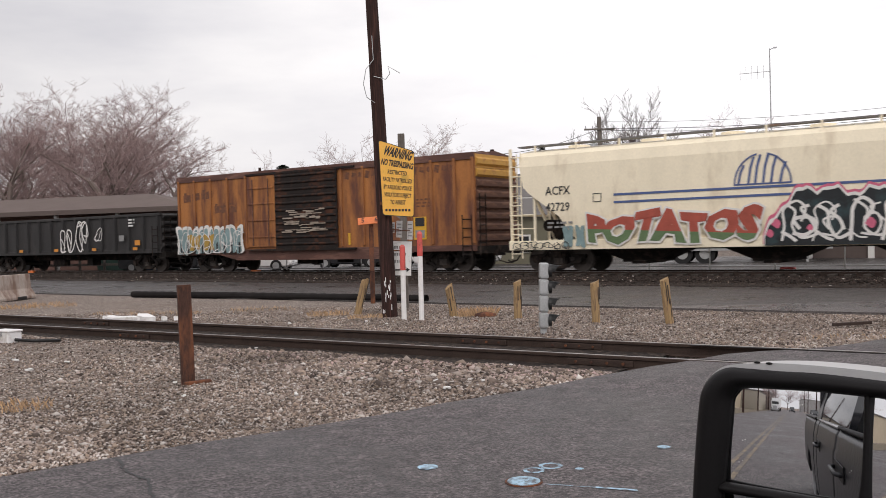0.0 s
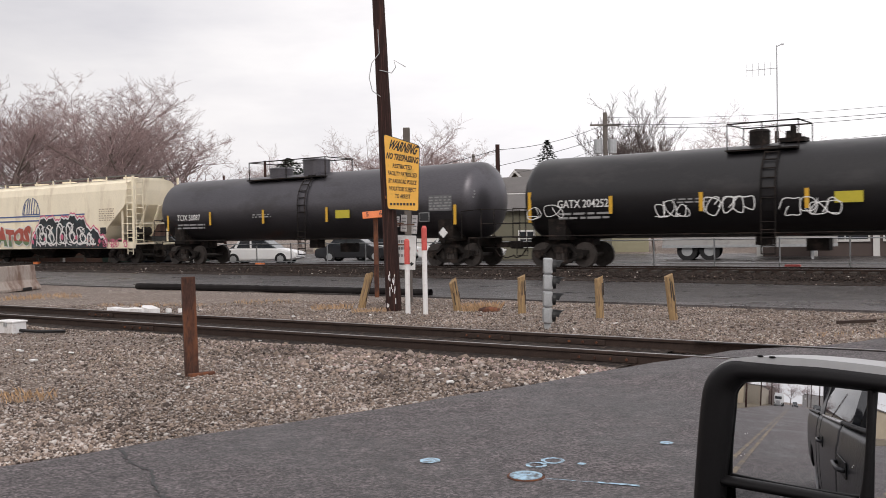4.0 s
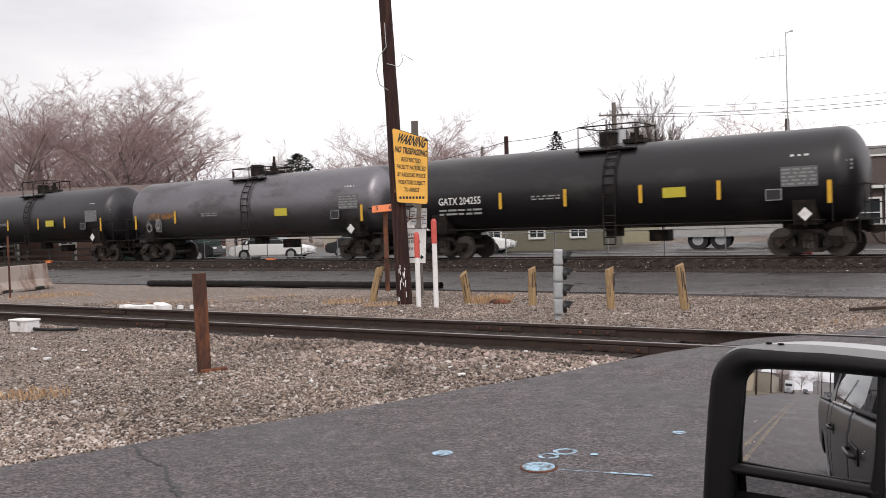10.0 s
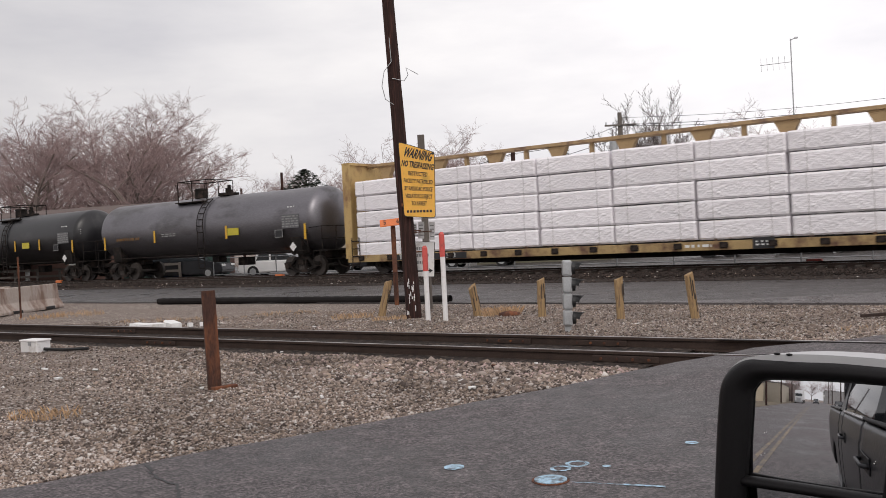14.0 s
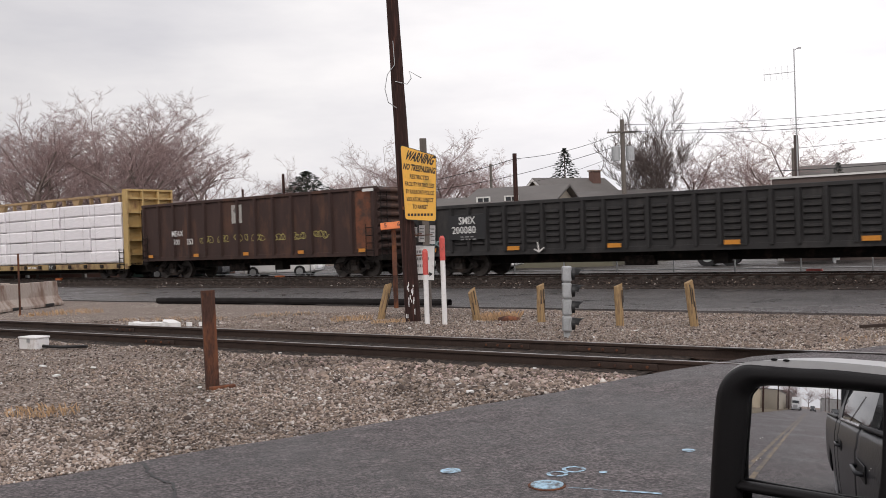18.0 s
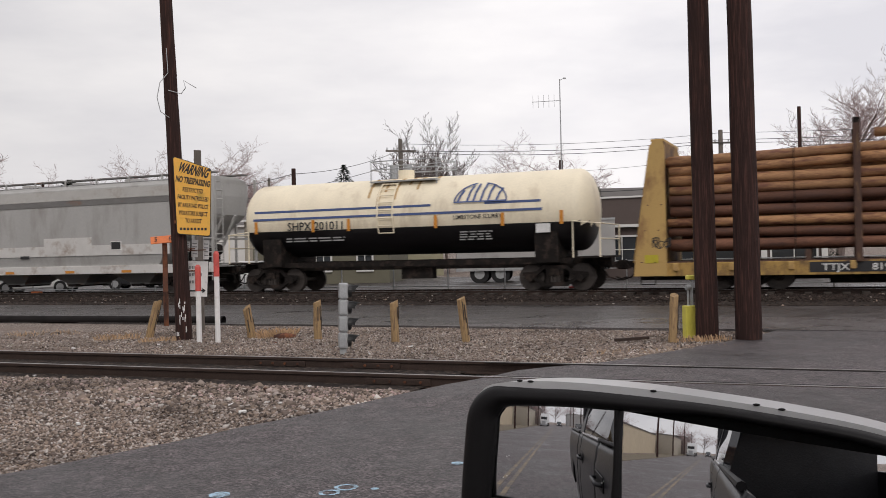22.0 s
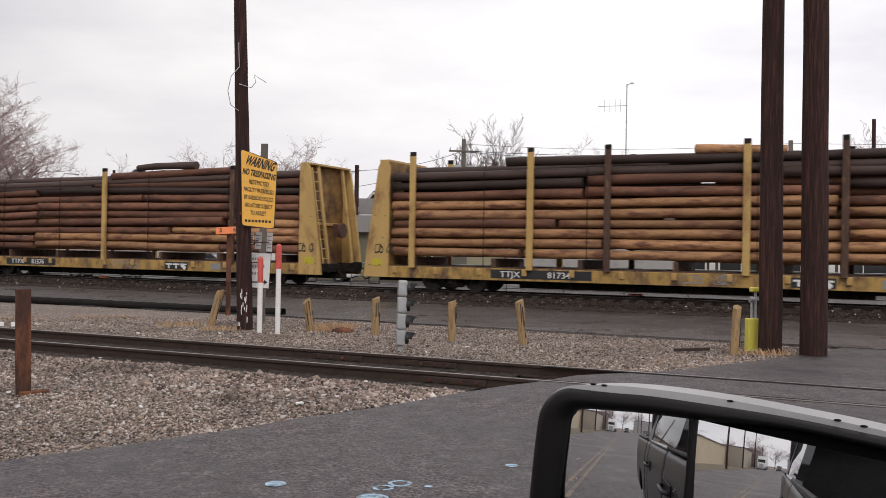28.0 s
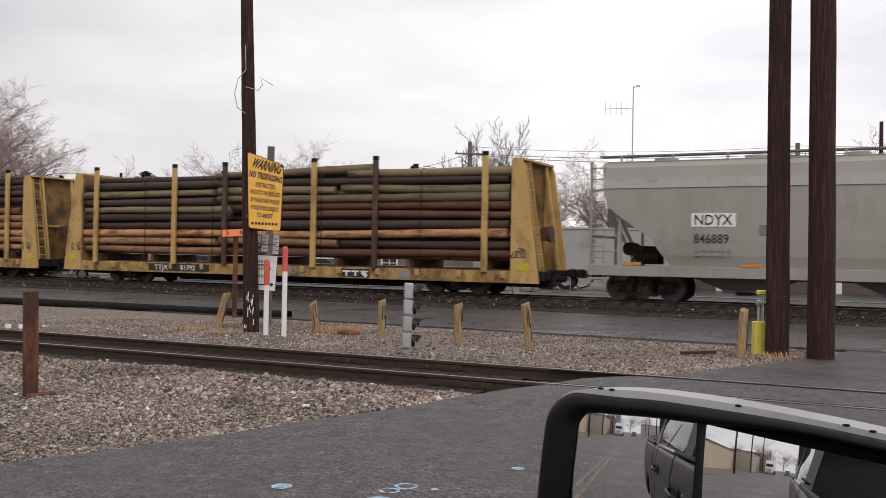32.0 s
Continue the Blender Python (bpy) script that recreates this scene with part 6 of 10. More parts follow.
# white and black slurry tank car
def slurry_tank():
    a, b = 226.45, 240.2
    L = b - a
    R, zc = 1.4, 2.72
    root = car_root("tank_car", "cream and black slurry tank car with rust streaks", a, b)
    bm = B()
    tank_shell(bm, L, R, zc, 0.6)
    ob = part("shell", bm, CREAM, root, smooth=True)
    ob.data.materials.append(TANK_BLACK)
    for p in ob.data.polygons:
        if p.center.z < zc - 0.5:
            p.material_index = 1
    for x in (-L / 2 + 1.5, L / 2 - 1.5):
        bm = B()
        prism(bm, [(-1.25, 0.95), (1.25, 0.95), (1.3, 2.0), (0.9, 1.55), (0, 1.35), (-0.9, 1.55), (-1.3, 2.0)], x - 0.4, x + 0.4, "x")
        part("saddle", bm, UNDER, root)
        s = math.copysign(1, x)
        xe = s * (L / 2 + 0.35)
        quick("end_platform", root, UNDER, ((xe - s * 0.4, 0, 1.1), (1.0, 2.7, 0.06)))
        piped("end_rail", root, CREAM, 0.028, [(xe - s * 0.9, -1.42, 1.1), (xe - s * 0.9, -1.42, 2.3), (xe, -1.42, 2.2), (xe, -1.42, 1.1)], [(xe, -1.42, 2.2), (xe, 1.42, 2.2), (xe, 1.42, 1.1)], [(xe, -1.42, 1.7), (xe, 1.42, 1.7)], label="cream end handrail")
    quick("center_sill", root, UNDER, ((0, 0, 0.95), (L + 0.9, 0.5, 0.35)))
    quick("underframe", root, UNDER, ((0, -0.9, 1.0), (L * 0.9, 0.25, 0.18)), ((0, 0.9, 1.0), (L * 0.9, 0.25, 0.18)), ((0.4, -0.6, 0.65), (1.2, 0.4, 0.4)))
    y = -R - 0.012
    for z, w, cx in ((zc + 0.3, 7.3, -2.4), (zc + 0.02, 11.4, -0.4)):
        yy = -math.sqrt(R * R - (z - zc) ** 2) - 0.008
        quick("blue_stripe", root, BLUE_LOGO, ((cx, yy, z), (w, 0.02, 0.08)))
    yy = -math.sqrt(R * R - 0.3 ** 2) - 0.008
    quick("blue_stripe", root, BLUE_LOGO, ((4.25, yy, zc + 0.3), (2.0, 0.02, 0.08)))
    lg = fan_logo(root, 0, 0, 1.9, 0.72, 0)
    lg.matrix_basis = pose(3.1, -1.41, zc + 0.36, -27)
    text(root, "SHPX 201011", -4.6, zc - 0.42, 0.3, LETTER_BLACK, y, 1.0)
    text(root, "LIMESTONE SLURRY", 2.1, zc - 0.22, 0.14, LETTER_BLACK, y, 1.0)
    bars(root, -4.7, 2.05, 2.5, 0.2, 2, LETTER_DIM, -1.33, seed=14)
    streak = mat("rust_streak", (0.5, 0.34, 0.17), 0.8, vary=0.3, scale=5)
    for x, a0, a1 in ((-1.25, 8, 62), (-0.85, 15, 78), (-0.62, 5, 52), (-0.2, 8, 66), (0.25, 3, 38), (0.62, 6, 50), (1.2, 4, 30)):
        arc_band("rust_streak", root, streak, x, 0.1, R, zc, radians(a0), radians(a1), 0.008)
    for x in (-5.98, -3.49, -2.0, 1.44, 3.9, 5.95):
        plate(root, "reflective_stripe", x, zc - 0.28, 0.12, 0.45, REFLECT_O, y)
    zt = zc + R
    bm = B()
    cyl(bm, (-0.3, 0, zt - 0.1), (-0.3, 0, zt + 0.3), 0.3, seg=18)
    part("manway", bm, CREAM, root)
    rl = [(-1.3, -0.9), (1.3, -0.9), (1.3, 0.9), (-1.3, 0.9)]
    for pth in [*[[(*p, zt - 0.3), (*p, zt + 0.6)] for p in rl], *[[(*rl[i], zt + 0.6), (*rl[(i + 1) % 4], zt + 0.6)] for i in range(4)], *[[(*rl[i], zt + 0.3), (*rl[(i + 1) % 4], zt + 0.3)] for i in range(4)]]:
        piped("railing_bar", root, GREY_METAL, 0.02, pth)
    singles("top_platform", root, GREY_METAL, ((0, -0.75, zt - 0.15), (2.6, 0.5, 0.05)))
    prof = [(-(R + 0.09) * math.sin(t), zc + (R + 0.09) * math.cos(t)) for t in np.linspace(2.0, 0.5, 9)]
    for x in (-0.8, -0.2):
        piped("ladder_rail", root, CREAM, 0.028, [(x, yy, z) for yy, z in prof], seg=5)
    for yy, z in prof:
        piped("rung", root, CREAM, 0.022, [(-0.8, yy, z), (-0.2, yy, z)], seg=5)
    plate(root, "test_panel", 5.3, zc - 0.62, 0.5, 0.3, LETTER, y + 0.06)
    bars(root, 2.3, 2.1, 1.2, 0.35, 4, LETTER_DIM, -1.32, seed=15)
    add_trucks(root, -L / 2 + 1.3, L / 2 - 1.3)
    couplers(root, -L / 2 - 0.2, L / 2 + 0.1)


slurry_tank()


# bulkhead flatcars with poles
def log_mesh(r0, r1, L, seed):
    """A tapered, slightly crooked pole with uneven girth."""
    rnd = random.Random(seed)
    k, seg = max(6, int(L / 0.9)), 10
    bend, ph = rnd.uniform(-0.035, 0.035), rnd.uniform(0, 6)
    bm = B()
    rings = []
    for i in range(k + 1):
        t = i / k
        r = (r0 + (r1 - r0) * t) * (1 + rnd.uniform(-0.035, 0.035))
        ox, oz = bend * math.sin(3.1416 * t) + rnd.uniform(-0.008, 0.008), bend * math.sin(5 * t + ph) + rnd.uniform(-0.008, 0.008)
        rings.append([bm.verts.new((-L / 2 + L * t, ox + r * math.cos(6.2832 * j / seg), oz + r * math.sin(6.2832 * j / seg))) for j in range(seg)])
    for p, q in zip(rings[:-1], rings[1:]):
        for j in range(seg):
            bm.faces.new((p[j], p[(j + 1) % seg], q[(j + 1) % seg], q[j])).smooth = True
    bm.faces.new(rings[0][::-1])
    bm.faces.new(rings[-1])
    bmesh.ops.recalc_face_normals(bm, faces=bm.faces)
    me = bpy.data.meshes.new("log")
    bm.to_mesh(me)
    bm.free()
    return me


def flatcar(label, a, b, mark, number, mx, nx, face, seed, stakes, fill):
    L, h = b - a, (b - a) / 2
    root = car_root("bulkhead_flatcar", label, a, b)
    rnd = random.Random(seed)
    for y in (-1.42, 1.42):
        quick("side_sill", root, SILL_YELLOW, ((0, y, 0.66), (L - 0.3, 0.1, 0.42)), bevel=0.01)
        me = None
        for i in range(13):
            m = pose(-h + 1.3 + (L - 2.6) * i / 12, y + math.copysign(0.08, y), 0.74)
            if me is None:
                me = quick("stake_pocket", root, FLAT_YELLOW, ((0, 0, 0), (0.16, 0.08, 0.24)), bevel=0.01, m=m).data
            else:
                piece("stake_pocket", me, root, m)
    quick("deck", root, STAKE_W, ((0, 0, 0.86), (L - 0.3, 2.76, 0.1)))
    quick("center_sill", root, UNDER, ((0, 0, 0.55), (L, 0.7, 0.5)), ((0, 0, 0.32), (L * 0.5, 0.6, 0.3)))
    for x, s in ((-h, -1), (h, 1)):
        for y in (-1.45, 1.45):
            bm = B()
            prism(bm, [(x + s * 0.02, 0.46), (x - s * 0.08, 1.35), (x - s * 0.55, 4.5), (x - s * 0.66, 4.74), (x - s * 0.96, 4.74), (x - s * 1.02, 4.5), (x - s * 1.02, 0.46)], y - 0.05, y + 0.05)
            wing = part("bulkhead_wing", bm, FLAT_YELLOW, root)
            if y < 0:
                singles("rivet", wing, BOX_ROOF, *[((x - s * (0.12 + 0.13 * z + u), -1.503, z), (0.05, 0.012, 0.035)) for z in (0.9, 1.9, 2.7) for u in (0.0, 0.42)])
                plate(wing, "warning_patch", x - s * 0.55, 1.0, 0.42, 0.26, LABEL_Y, -1.503)
                scribble(wing, x - s * 0.75 - 0.25, 1.35, 0.6, 0.3, 3, LETTER_BLACK, 0.03, -1.503, seed + (s > 0))
        bm = B()
        box(bm, (x - s * 0.96, 0, 2.75), (0.08, 2.86, 3.9))
        part("bulkhead_wall", bm, FLAT_RUSTY, root, "rust-stained yellow bulkhead sheet")
        quick("bulkhead_cap", root, FLAT_YELLOW, ((x - s * 0.8, 0, 4.74), (0.4, 2.95, 0.07)))
        for y in (-0.74, 0.96):
            quick("bulkhead_brace", root, FLAT_YELLOW, ((x - s * 0.4, y, 2.62), (0.1, 0.12, 4.2), (0, -s * 8.5, 0)))
        quick("bulkhead_girt", root, FLAT_YELLOW, ((x - s * 0.86, 0, 2.45), (0.14, 2.8, 0.1)))
        lp = []
        for y0 in (-1.36, -1.0):
            lp.append([(x + s * 0.03, y0, 0.9), (x - s * 0.55, y0, 4.6)])
        for i in range(10):
            t = (i + 0.5) / 10
            lp.append([(x - s * (0.58 * t - 0.03), -1.36, 0.9 + 3.7 * t), (x - s * (0.58 * t - 0.03), -1.0, 0.9 + 3.7 * t)])
        piped("ladder", root, FLAT_YELLOW, 0.022, *lp, seg=5)
        if s > 0:
            bm = B()
            cyl(bm, (x - s * 0.3, 0.4, 2.2), (x - s * 0.22, 0.4, 2.2), 0.3, seg=16)
            box(bm, (x - s * 0.45, 0.4, 2.2), (0.3, 0.35, 0.5))
            part("hand_brake", bm, BOX_ROOF, root)
        quick("end_sill", root, UNDER, ((x - s * 0.1, 0, 0.72), (0.3, 2.8, 0.3)))
        piped("step", root, UNDER, 0.022, [(x - s * 0.2, -1.46, 0.55), (x - s * 0.2, -1.46, 0.2), (x - s * 0.65, -1.46, 0.2), (x - s * 0.65, -1.46, 0.55)])
    for i, (x, zt, wooden) in enumerate(stakes):
        for y in (-1.53, 1.53):
            bm = B()
            box(bm, (x, y, (zt + 0.82) / 2), (0.22 if not wooden else 0.2, 0.12, zt - 0.82), bevel=0.012)
            st = part("stake", bm, STAKE_W if wooden else FLAT_YELLOW, root)
            quick("stake_cap", st, UNDER, ((x, y, zt + 0.06), (0.2, 0.12, 0.16)))
    # poles: the outer face layer by layer (start, end, material, height at both ends), then the rest of the stack behind it
    x0, x1 = -h + 1.08, h - 1.08
    store = {}

    def lay(u0, u1, y, z0, z1, ma, r):
        ln = round((u1 - u0) * 4) / 4
        key = (ln, ma.name, round(r, 2), rnd.randrange(2))
        if key not in store:
            me = log_mesh(r, r * 0.82, ln, seed * 7 + len(store))
            me.materials.append(ma)
            store[key] = me
        flip = 180 if rnd.random() < 0.5 else 0
        tilt = math.degrees(math.atan2(z1 - z0, u1 - u0)) * (-1 if not flip else 1)
        piece("log", store[key], root, pose((u0 + u1) / 2, y, (z0 + z1) / 2, 0, tilt, flip) @ pose(0, 0, 0, rnd.uniform(0, 360)))

    def top_at(u):
        return float(np.interp((u - x0) / (x1 - x0), [0, 0.5, 1], fill))
    for u0, u1, ma, z0, z1 in face:
        u0, u1 = max(x0, u0) + rnd.uniform(0, 0.06), min(x1, u1) - rnd.uniform(0, 0.06)
        r = rnd.uniform(0.158, 0.182)
        lay(u0, u1, -1.25 + rnd.uniform(-0.03, 0.03), z0 + rnd.uniform(-0.015, 0.015), z1 + rnd.uniform(-0.015, 0.015), ma, r)
    back_mats = [f[2] for f in face]
    for layer in range(11):
        z = 1.38 + layer * 0.335
        for row in range(1, 8):
            if 1 < row < 7 and layer < 8:
                continue
            y = -1.24 + row * 0.355
            c = x0 + (x1 - x0) * rnd.uniform(0.36, 0.64)
            for u0, u1 in ((x0, c - 0.05), (c + 0.05, x1)):
                u0, u1 = u0 + rnd.uniform(0, 0.3), u1 - rnd.uniform(0, 0.3)
                if z + 0.1 > top_at((u0 + u1) / 2):
                    continue
                lay(u0, u1, y + rnd.uniform(-0.04, 0.04), z + rnd.uniform(-0.05, 0.05), z + rnd.uniform(-0.05, 0.05), back_mats[min(len(back_mats) - 1, int(len(back_mats) * (layer + rnd.random()) / 11))], 0.165)
    for f in (0.18, 0.36, 0.62, 0.83):
        u = x0 + (x1 - x0) * f
        piped("tie_cable", root, UNDER, 0.014, [(u, -1.45, 0.9), (u, -1.46, top_at(u) - 0.15), (u, -1.2, top_at(u) + 0.12), (u, -0.4, top_at(u) + 0.14)], seg=5)
    singles("dunnage", root, STAKE_W, *[((-h + 2 + (L - 4) * i / 6, 0, 1.06), (0.16, 2.7, 0.3)) for i in range(7)])
    plate(root, "mark_field", (mx + nx + 1.2) / 2, 0.68, nx - mx + 1.9, 0.3, LETTER_BLACK, -1.475)
    text(root, mark, mx, 0.58, 0.2, LETTER, -1.485, 1.2)
    text(root, number, nx, 0.58, 0.2, LETTER, -1.485, 1.15)
    plate(root, "logo_field", 4.1, 0.66, 1.25, 0.3, LETTER_BLACK, -1.475)
    bm = B()
    for i in range(3):
        box(bm, (3.7 + 0.4 * i, -1.485, 0.72), (0.34, 0.008, 0.06))
        box(bm, (3.7 + 0.4 * i, -1.485, 0.62), (0.08 if i < 2 else 0.26, 0.008, 0.15), (0, 0 if i < 2 else 40, 0))
    part("logo", bm, LETTER, root)
    scribble(root, 0.3, 0.55, 1.6, 0.25, 4, LETTER_DIM, 0.025, -1.48, seed)
    plate(root, "test_panel", 6.2, 0.66, 0.5, 0.26, LETTER_DIM, -1.48)
    add_trucks(root, -h + 3.4, h - 3.4)
    couplers(root, -h, h)
    return root


ST6 = [(-9.45, 4.86, False), (-4.9, 4.86, True), (-2.2, 4.86, False), (2.18, 4.88, False), (4.95, 4.88, True), (9.42, 4.9, False)]
ST6B = [(-9.45, 4.86, False), (-4.9, 4.86, False), (-2.2, 4.86, True), (2.18, 4.88, False), (4.95, 4.88, True), (9.42, 4.9, False)]
ST3 = [(-7.1, 4.66, False), (-0.02, 4.68, False), (7.05, 4.6, True)]
T, W, D, G = LOG_TAN, LOG_BROWN, LOG_DARK, LOG_GREEN
FACE1 = [(-12, -3.25, W, 1.42, 1.42), (-3.1, 5.0, T, 1.42, 1.45), (5.1, 12, T, 1.42, 1.42), (-12, -3.3, W, 1.8, 1.76), (-3.05, 12, T, 1.85, 1.78), (-12, 0.6, T, 2.12, 2.1), (0.7, 12, W, 2.14, 2.12),
         (-12, -3.2, W, 2.46, 2.44), (-3.05, 3.4, T, 2.72, 2.5), (3.5, 12, W, 2.5, 2.46), (-12, -1.0, W, 2.8, 2.82), (-0.9, 12, T, 2.84, 2.82), (-12, 4.0, T, 3.1, 3.2), (4.1, 12, T, 3.2, 3.18),
         (-12, -2.0, T, 3.42, 3.5), (-1.9, 12, T, 3.54, 3.52), (-12, -5.0, T, 3.72, 3.85), (-4.9, 12, T, 3.88, 3.86), (-12, -3.4, T, 4.02, 4.2), (-3.3, 12, W, 4.22, 4.2), (-4.45, 12, T, 4.56, 4.5)]
FACE2 = [(-12, -4.55, W, 1.42, 1.4), (-4.45, 6.2, T, 1.48, 1.42), (6.3, 12, W, 1.42, 1.42), (-12, -4.6, W, 1.78, 1.74), (-4.5, 12, T, 1.84, 1.78), (-12, 3.6, W, 2.1, 2.14), (3.7, 12, T, 2.14, 2.1),
         (-12, -4.5, W, 2.42, 2.46), (-4.4, 6.5, W, 2.46, 2.52), (6.6, 12, T, 2.46, 2.42), (-12, -4.4, W, 2.76, 2.82), (-4.3, 12, W, 2.84, 2.74), (-12, -4.5, W, 3.06, 3.16), (-4.4, 12, W, 3.2, 3.06),
         (-12, 2.0, W, 3.36, 3.54), (2.1, 12, W, 3.54, 3.38), (-12, -4.45, W, 3.66, 3.84), (-4.4, 12, D, 3.88, 3.7), (-12, -1.0, D, 3.92, 4.0), (-0.9, 12, W, 4.1, 4.02), (-8.0, 12, D, 4.12, 4.34), (0.2, 7.4, W, 4.46, 4.6), (1.6, 5.0, D, 4.8, 4.86)]
FACE3 = [(-12, -5.3, T, 1.42, 1.42), (-5.2, 12, T, 1.4, 1.42), (-12, -2.4, T, 1.76, 1.76), (-2.3, 12, T, 1.78, 1.76), (-12, 4.9, T, 2.1, 2.1), (5.0, 12, T, 2.1, 2.12), (-12, -4.0, W, 2.42, 2.44), (-3.9, 12, T, 2.44, 2.44),
         (-12, 4.8, T, 2.76, 2.78), (4.9, 12, T, 2.78, 2.78), (-12, -5.1, T, 3.1, 3.1), (-5.0, 4.7, T, 3.14, 3.12), (4.8, 10.1, W, 3.12, 3.12), (-12, -3.1, W, 3.44, 3.42), (-3.0, 4.8, W, 3.5, 3.46), (4.9, 12, D, 3.6, 3.62),
         (-12, -3.1, D, 3.78, 3.8), (-3.0, 3.1, W, 3.86, 3.82), (3.2, 12, D, 4.0, 3.96), (-12, 12, D, 4.14, 4.2), (-5.9, 12, D, 4.56, 4.46), (0.5, 3.4, T, 4.78, 4.7), (6.0, 11, D, 4.62, 4.6)]
FACE4 = [(-12, -2.3, T, 1.42, 1.42), (-2.2, 12, W, 1.42, 1.42), (-12, -2.8, T, 1.78, 1.76), (-2.7, 3.2, T, 1.82, 1.76), (3.3, 12, D, 1.76, 1.76), (-12, -2.4, T, 2.1, 2.12), (-2.85, 10.3, T, 2.1, 2.16), (-12, -0.9, D, 2.44, 2.46),
         (-0.8, 12, D, 2.48, 2.5), (-12, -2.0, D, 2.78, 2.8), (-1.1, 12, W, 2.86, 2.84), (-12, -2.1, G, 3.1, 3.12), (-2.0, 12, W, 3.16, 3.16), (-12, -2.9, D, 3.44, 3.46), (-2.8, 12, G, 3.5, 3.44), (-12, -2.9, G, 3.78, 3.78),
         (-2.8, 3.1, G, 3.84, 3.8), (3.2, 12, G, 3.86, 3.72), (-12, 12, D, 4.12, 4.1), (-2.9, 4.6, G, 4.46, 4.62), (3.6, 10.6, G, 4.4, 4.34)]
flatcar("yellow bulkhead flatcar loaded with tan wooden poles", 241.65, 264.5, "TTJX", "81926", -5.91, -4.57, FACE1, 5, ST6, (4.1, 4.6, 4.6))
flatcar("yellow bulkhead flatcar loaded with dark brown poles", 266.45, 289.1, "TTPX", "81576", -5.94, -4.6, FACE2, 6, ST3, (4.1, 4.75, 4.2))
flatcar("yellow bulkhead flatcar loaded with tan and dark poles", 291.05, 314.0, "TTJX", "81734", -5.99, -4.26, FACE3, 7, ST6B, (4.3, 4.7, 4.6))
flatcar("yellow bulkhead flatcar loaded with greenish treated poles", 315.8, 338.65, "TTJX", "81792", -5.98, -4.55, FACE4, 8, ST6B, (4.3, 4.7, 4.4))

h3 = hopper_car("beige-grey covered hopper with an open end frame", 340.4, 359.4, BEIGE_CAR, 4.62, BEIGE_CAR, BEIGE_CAR, 3)
quick("top_band", h3, GREY_LIGHT, ((0, -1.53, 3.8), (18.0, 0.05, 0.3)), ((0, 1.53, 3.8), (18.0, 0.05, 0.3)))
plate(h3, "mark_field", -5.45, 2.62, 1.35, 0.42, SIGN_W, -1.542)
text(h3, "NDYX", -6.05, 2.47, 0.32, LETTER_BLACK, -1.556)
text(h3, "846889", -6.05, 1.9, 0.28, LETTER_BLACK, -1.545)
bars(h3, -6.0, 1.75, 1.1, 0.3, 2, LETTER_DIM, -1.54, seed=18)
plate(h3, "test_panel", -3.9, 2.3, 0.36, 0.32, GREY_BAND, -1.54)
for x in (-8.0, -4.3, 0.0, 4.0):
    plate(h3, "reflector", x, 1.22, 0.6, 0.1, REFLECT_O, -1.545)

# ---- roadside things ----
def pole(label, base, top, r0, r1, material=CREO, group="utility poles"):
    root = thing("utility_pole", label, "pole", pose(*base), group)
    d = Vector(top) - Vector(base)
    bm = B()
    k, seg = 14, 14
    rnd = random.Random(label + str(base))
    rings = []
    for i in range(k + 1):
        t = i / k
        c = d * t + Vector((rnd.uniform(-0.006, 0.006), rnd.uniform(-0.006, 0.006), -0.3 if i == 0 else 0))
        r = r0 + (r1 - r0) * t
        rings.append([bm.verts.new((c.x + r * math.cos(6.2832 * j / seg), c.y + r * math.sin(6.2832 * j / seg), c.z)) for j in range(seg)])
    for p, q in zip(rings[:-1], rings[1:]):
        for j in range(seg):
            bm.faces.new((p[j], p[(j + 1) % seg], q[(j + 1) % seg], q[j]))
    bm.faces.new(rings[-1])
    part("shaft", bm, material, root, smooth=True)
    return root


p1 = pole("dark creosoted leaning wooden utility pole", (-1.15, 19.52, 0), (-1.42, 19.5, 8.6), 0.165, 0.115)
bm = B()
tube(bm, [(-0.19, -0.16, 4.5), (-0.36, -0.17, 4.62), (-0.42, -0.17, 4.9), (-0.36, -0.17, 5.2), (-0.2, -0.16, 5.4), (-0.22, -0.15, 5.9)], 0.009, 5)
tube(bm, [(-0.2, -0.16, 5.05), (0.05, -0.18, 4.98), (0.14, -0.18, 5.1), (0.1, -0.18, 5.25), (0.35, -0.18, 5.1)], 0.009, 5)
part("loose_wire", bm, GREY_METAL, p1, "loose grey ground wire")
rnd = random.Random(2)
for i in range(16):
    a = rnd.uniform(-2.5, -1.2)
    z = rnd.uniform(0.12, 0.8)
    bm = B()
    box(bm, (0.168 * math.cos(a) - 0.03 * z, 0.168 * math.sin(a), z), (0.014, 0.016, rnd.uniform(0.04, 0.14)), (0, rnd.uniform(-8, 8), math.degrees(a)))
    part("paint_flake", bm, PVC, p1, "flaking white paint")
pole("dark creosoted wooden utility pole", (8.105, 15.16, 0), (8.05, 15.16, 12.5), 0.2, 0.165)
pole("dark creosoted wooden utility pole", (8.62, 14.64, 0), (8.53, 14.64, 12.5), 0.225, 0.185)

# grey wooden post behind the signs
r = thing("sign_post", "weathered grey square wooden sign post", "post", pose(-0.93, 22.1, 0))
bm = B()
box(bm, (0, 0, 1.95), (0.16, 0.16, 4.4), bevel=0.01)
part("shaft", bm, WOOD_GREY, r)


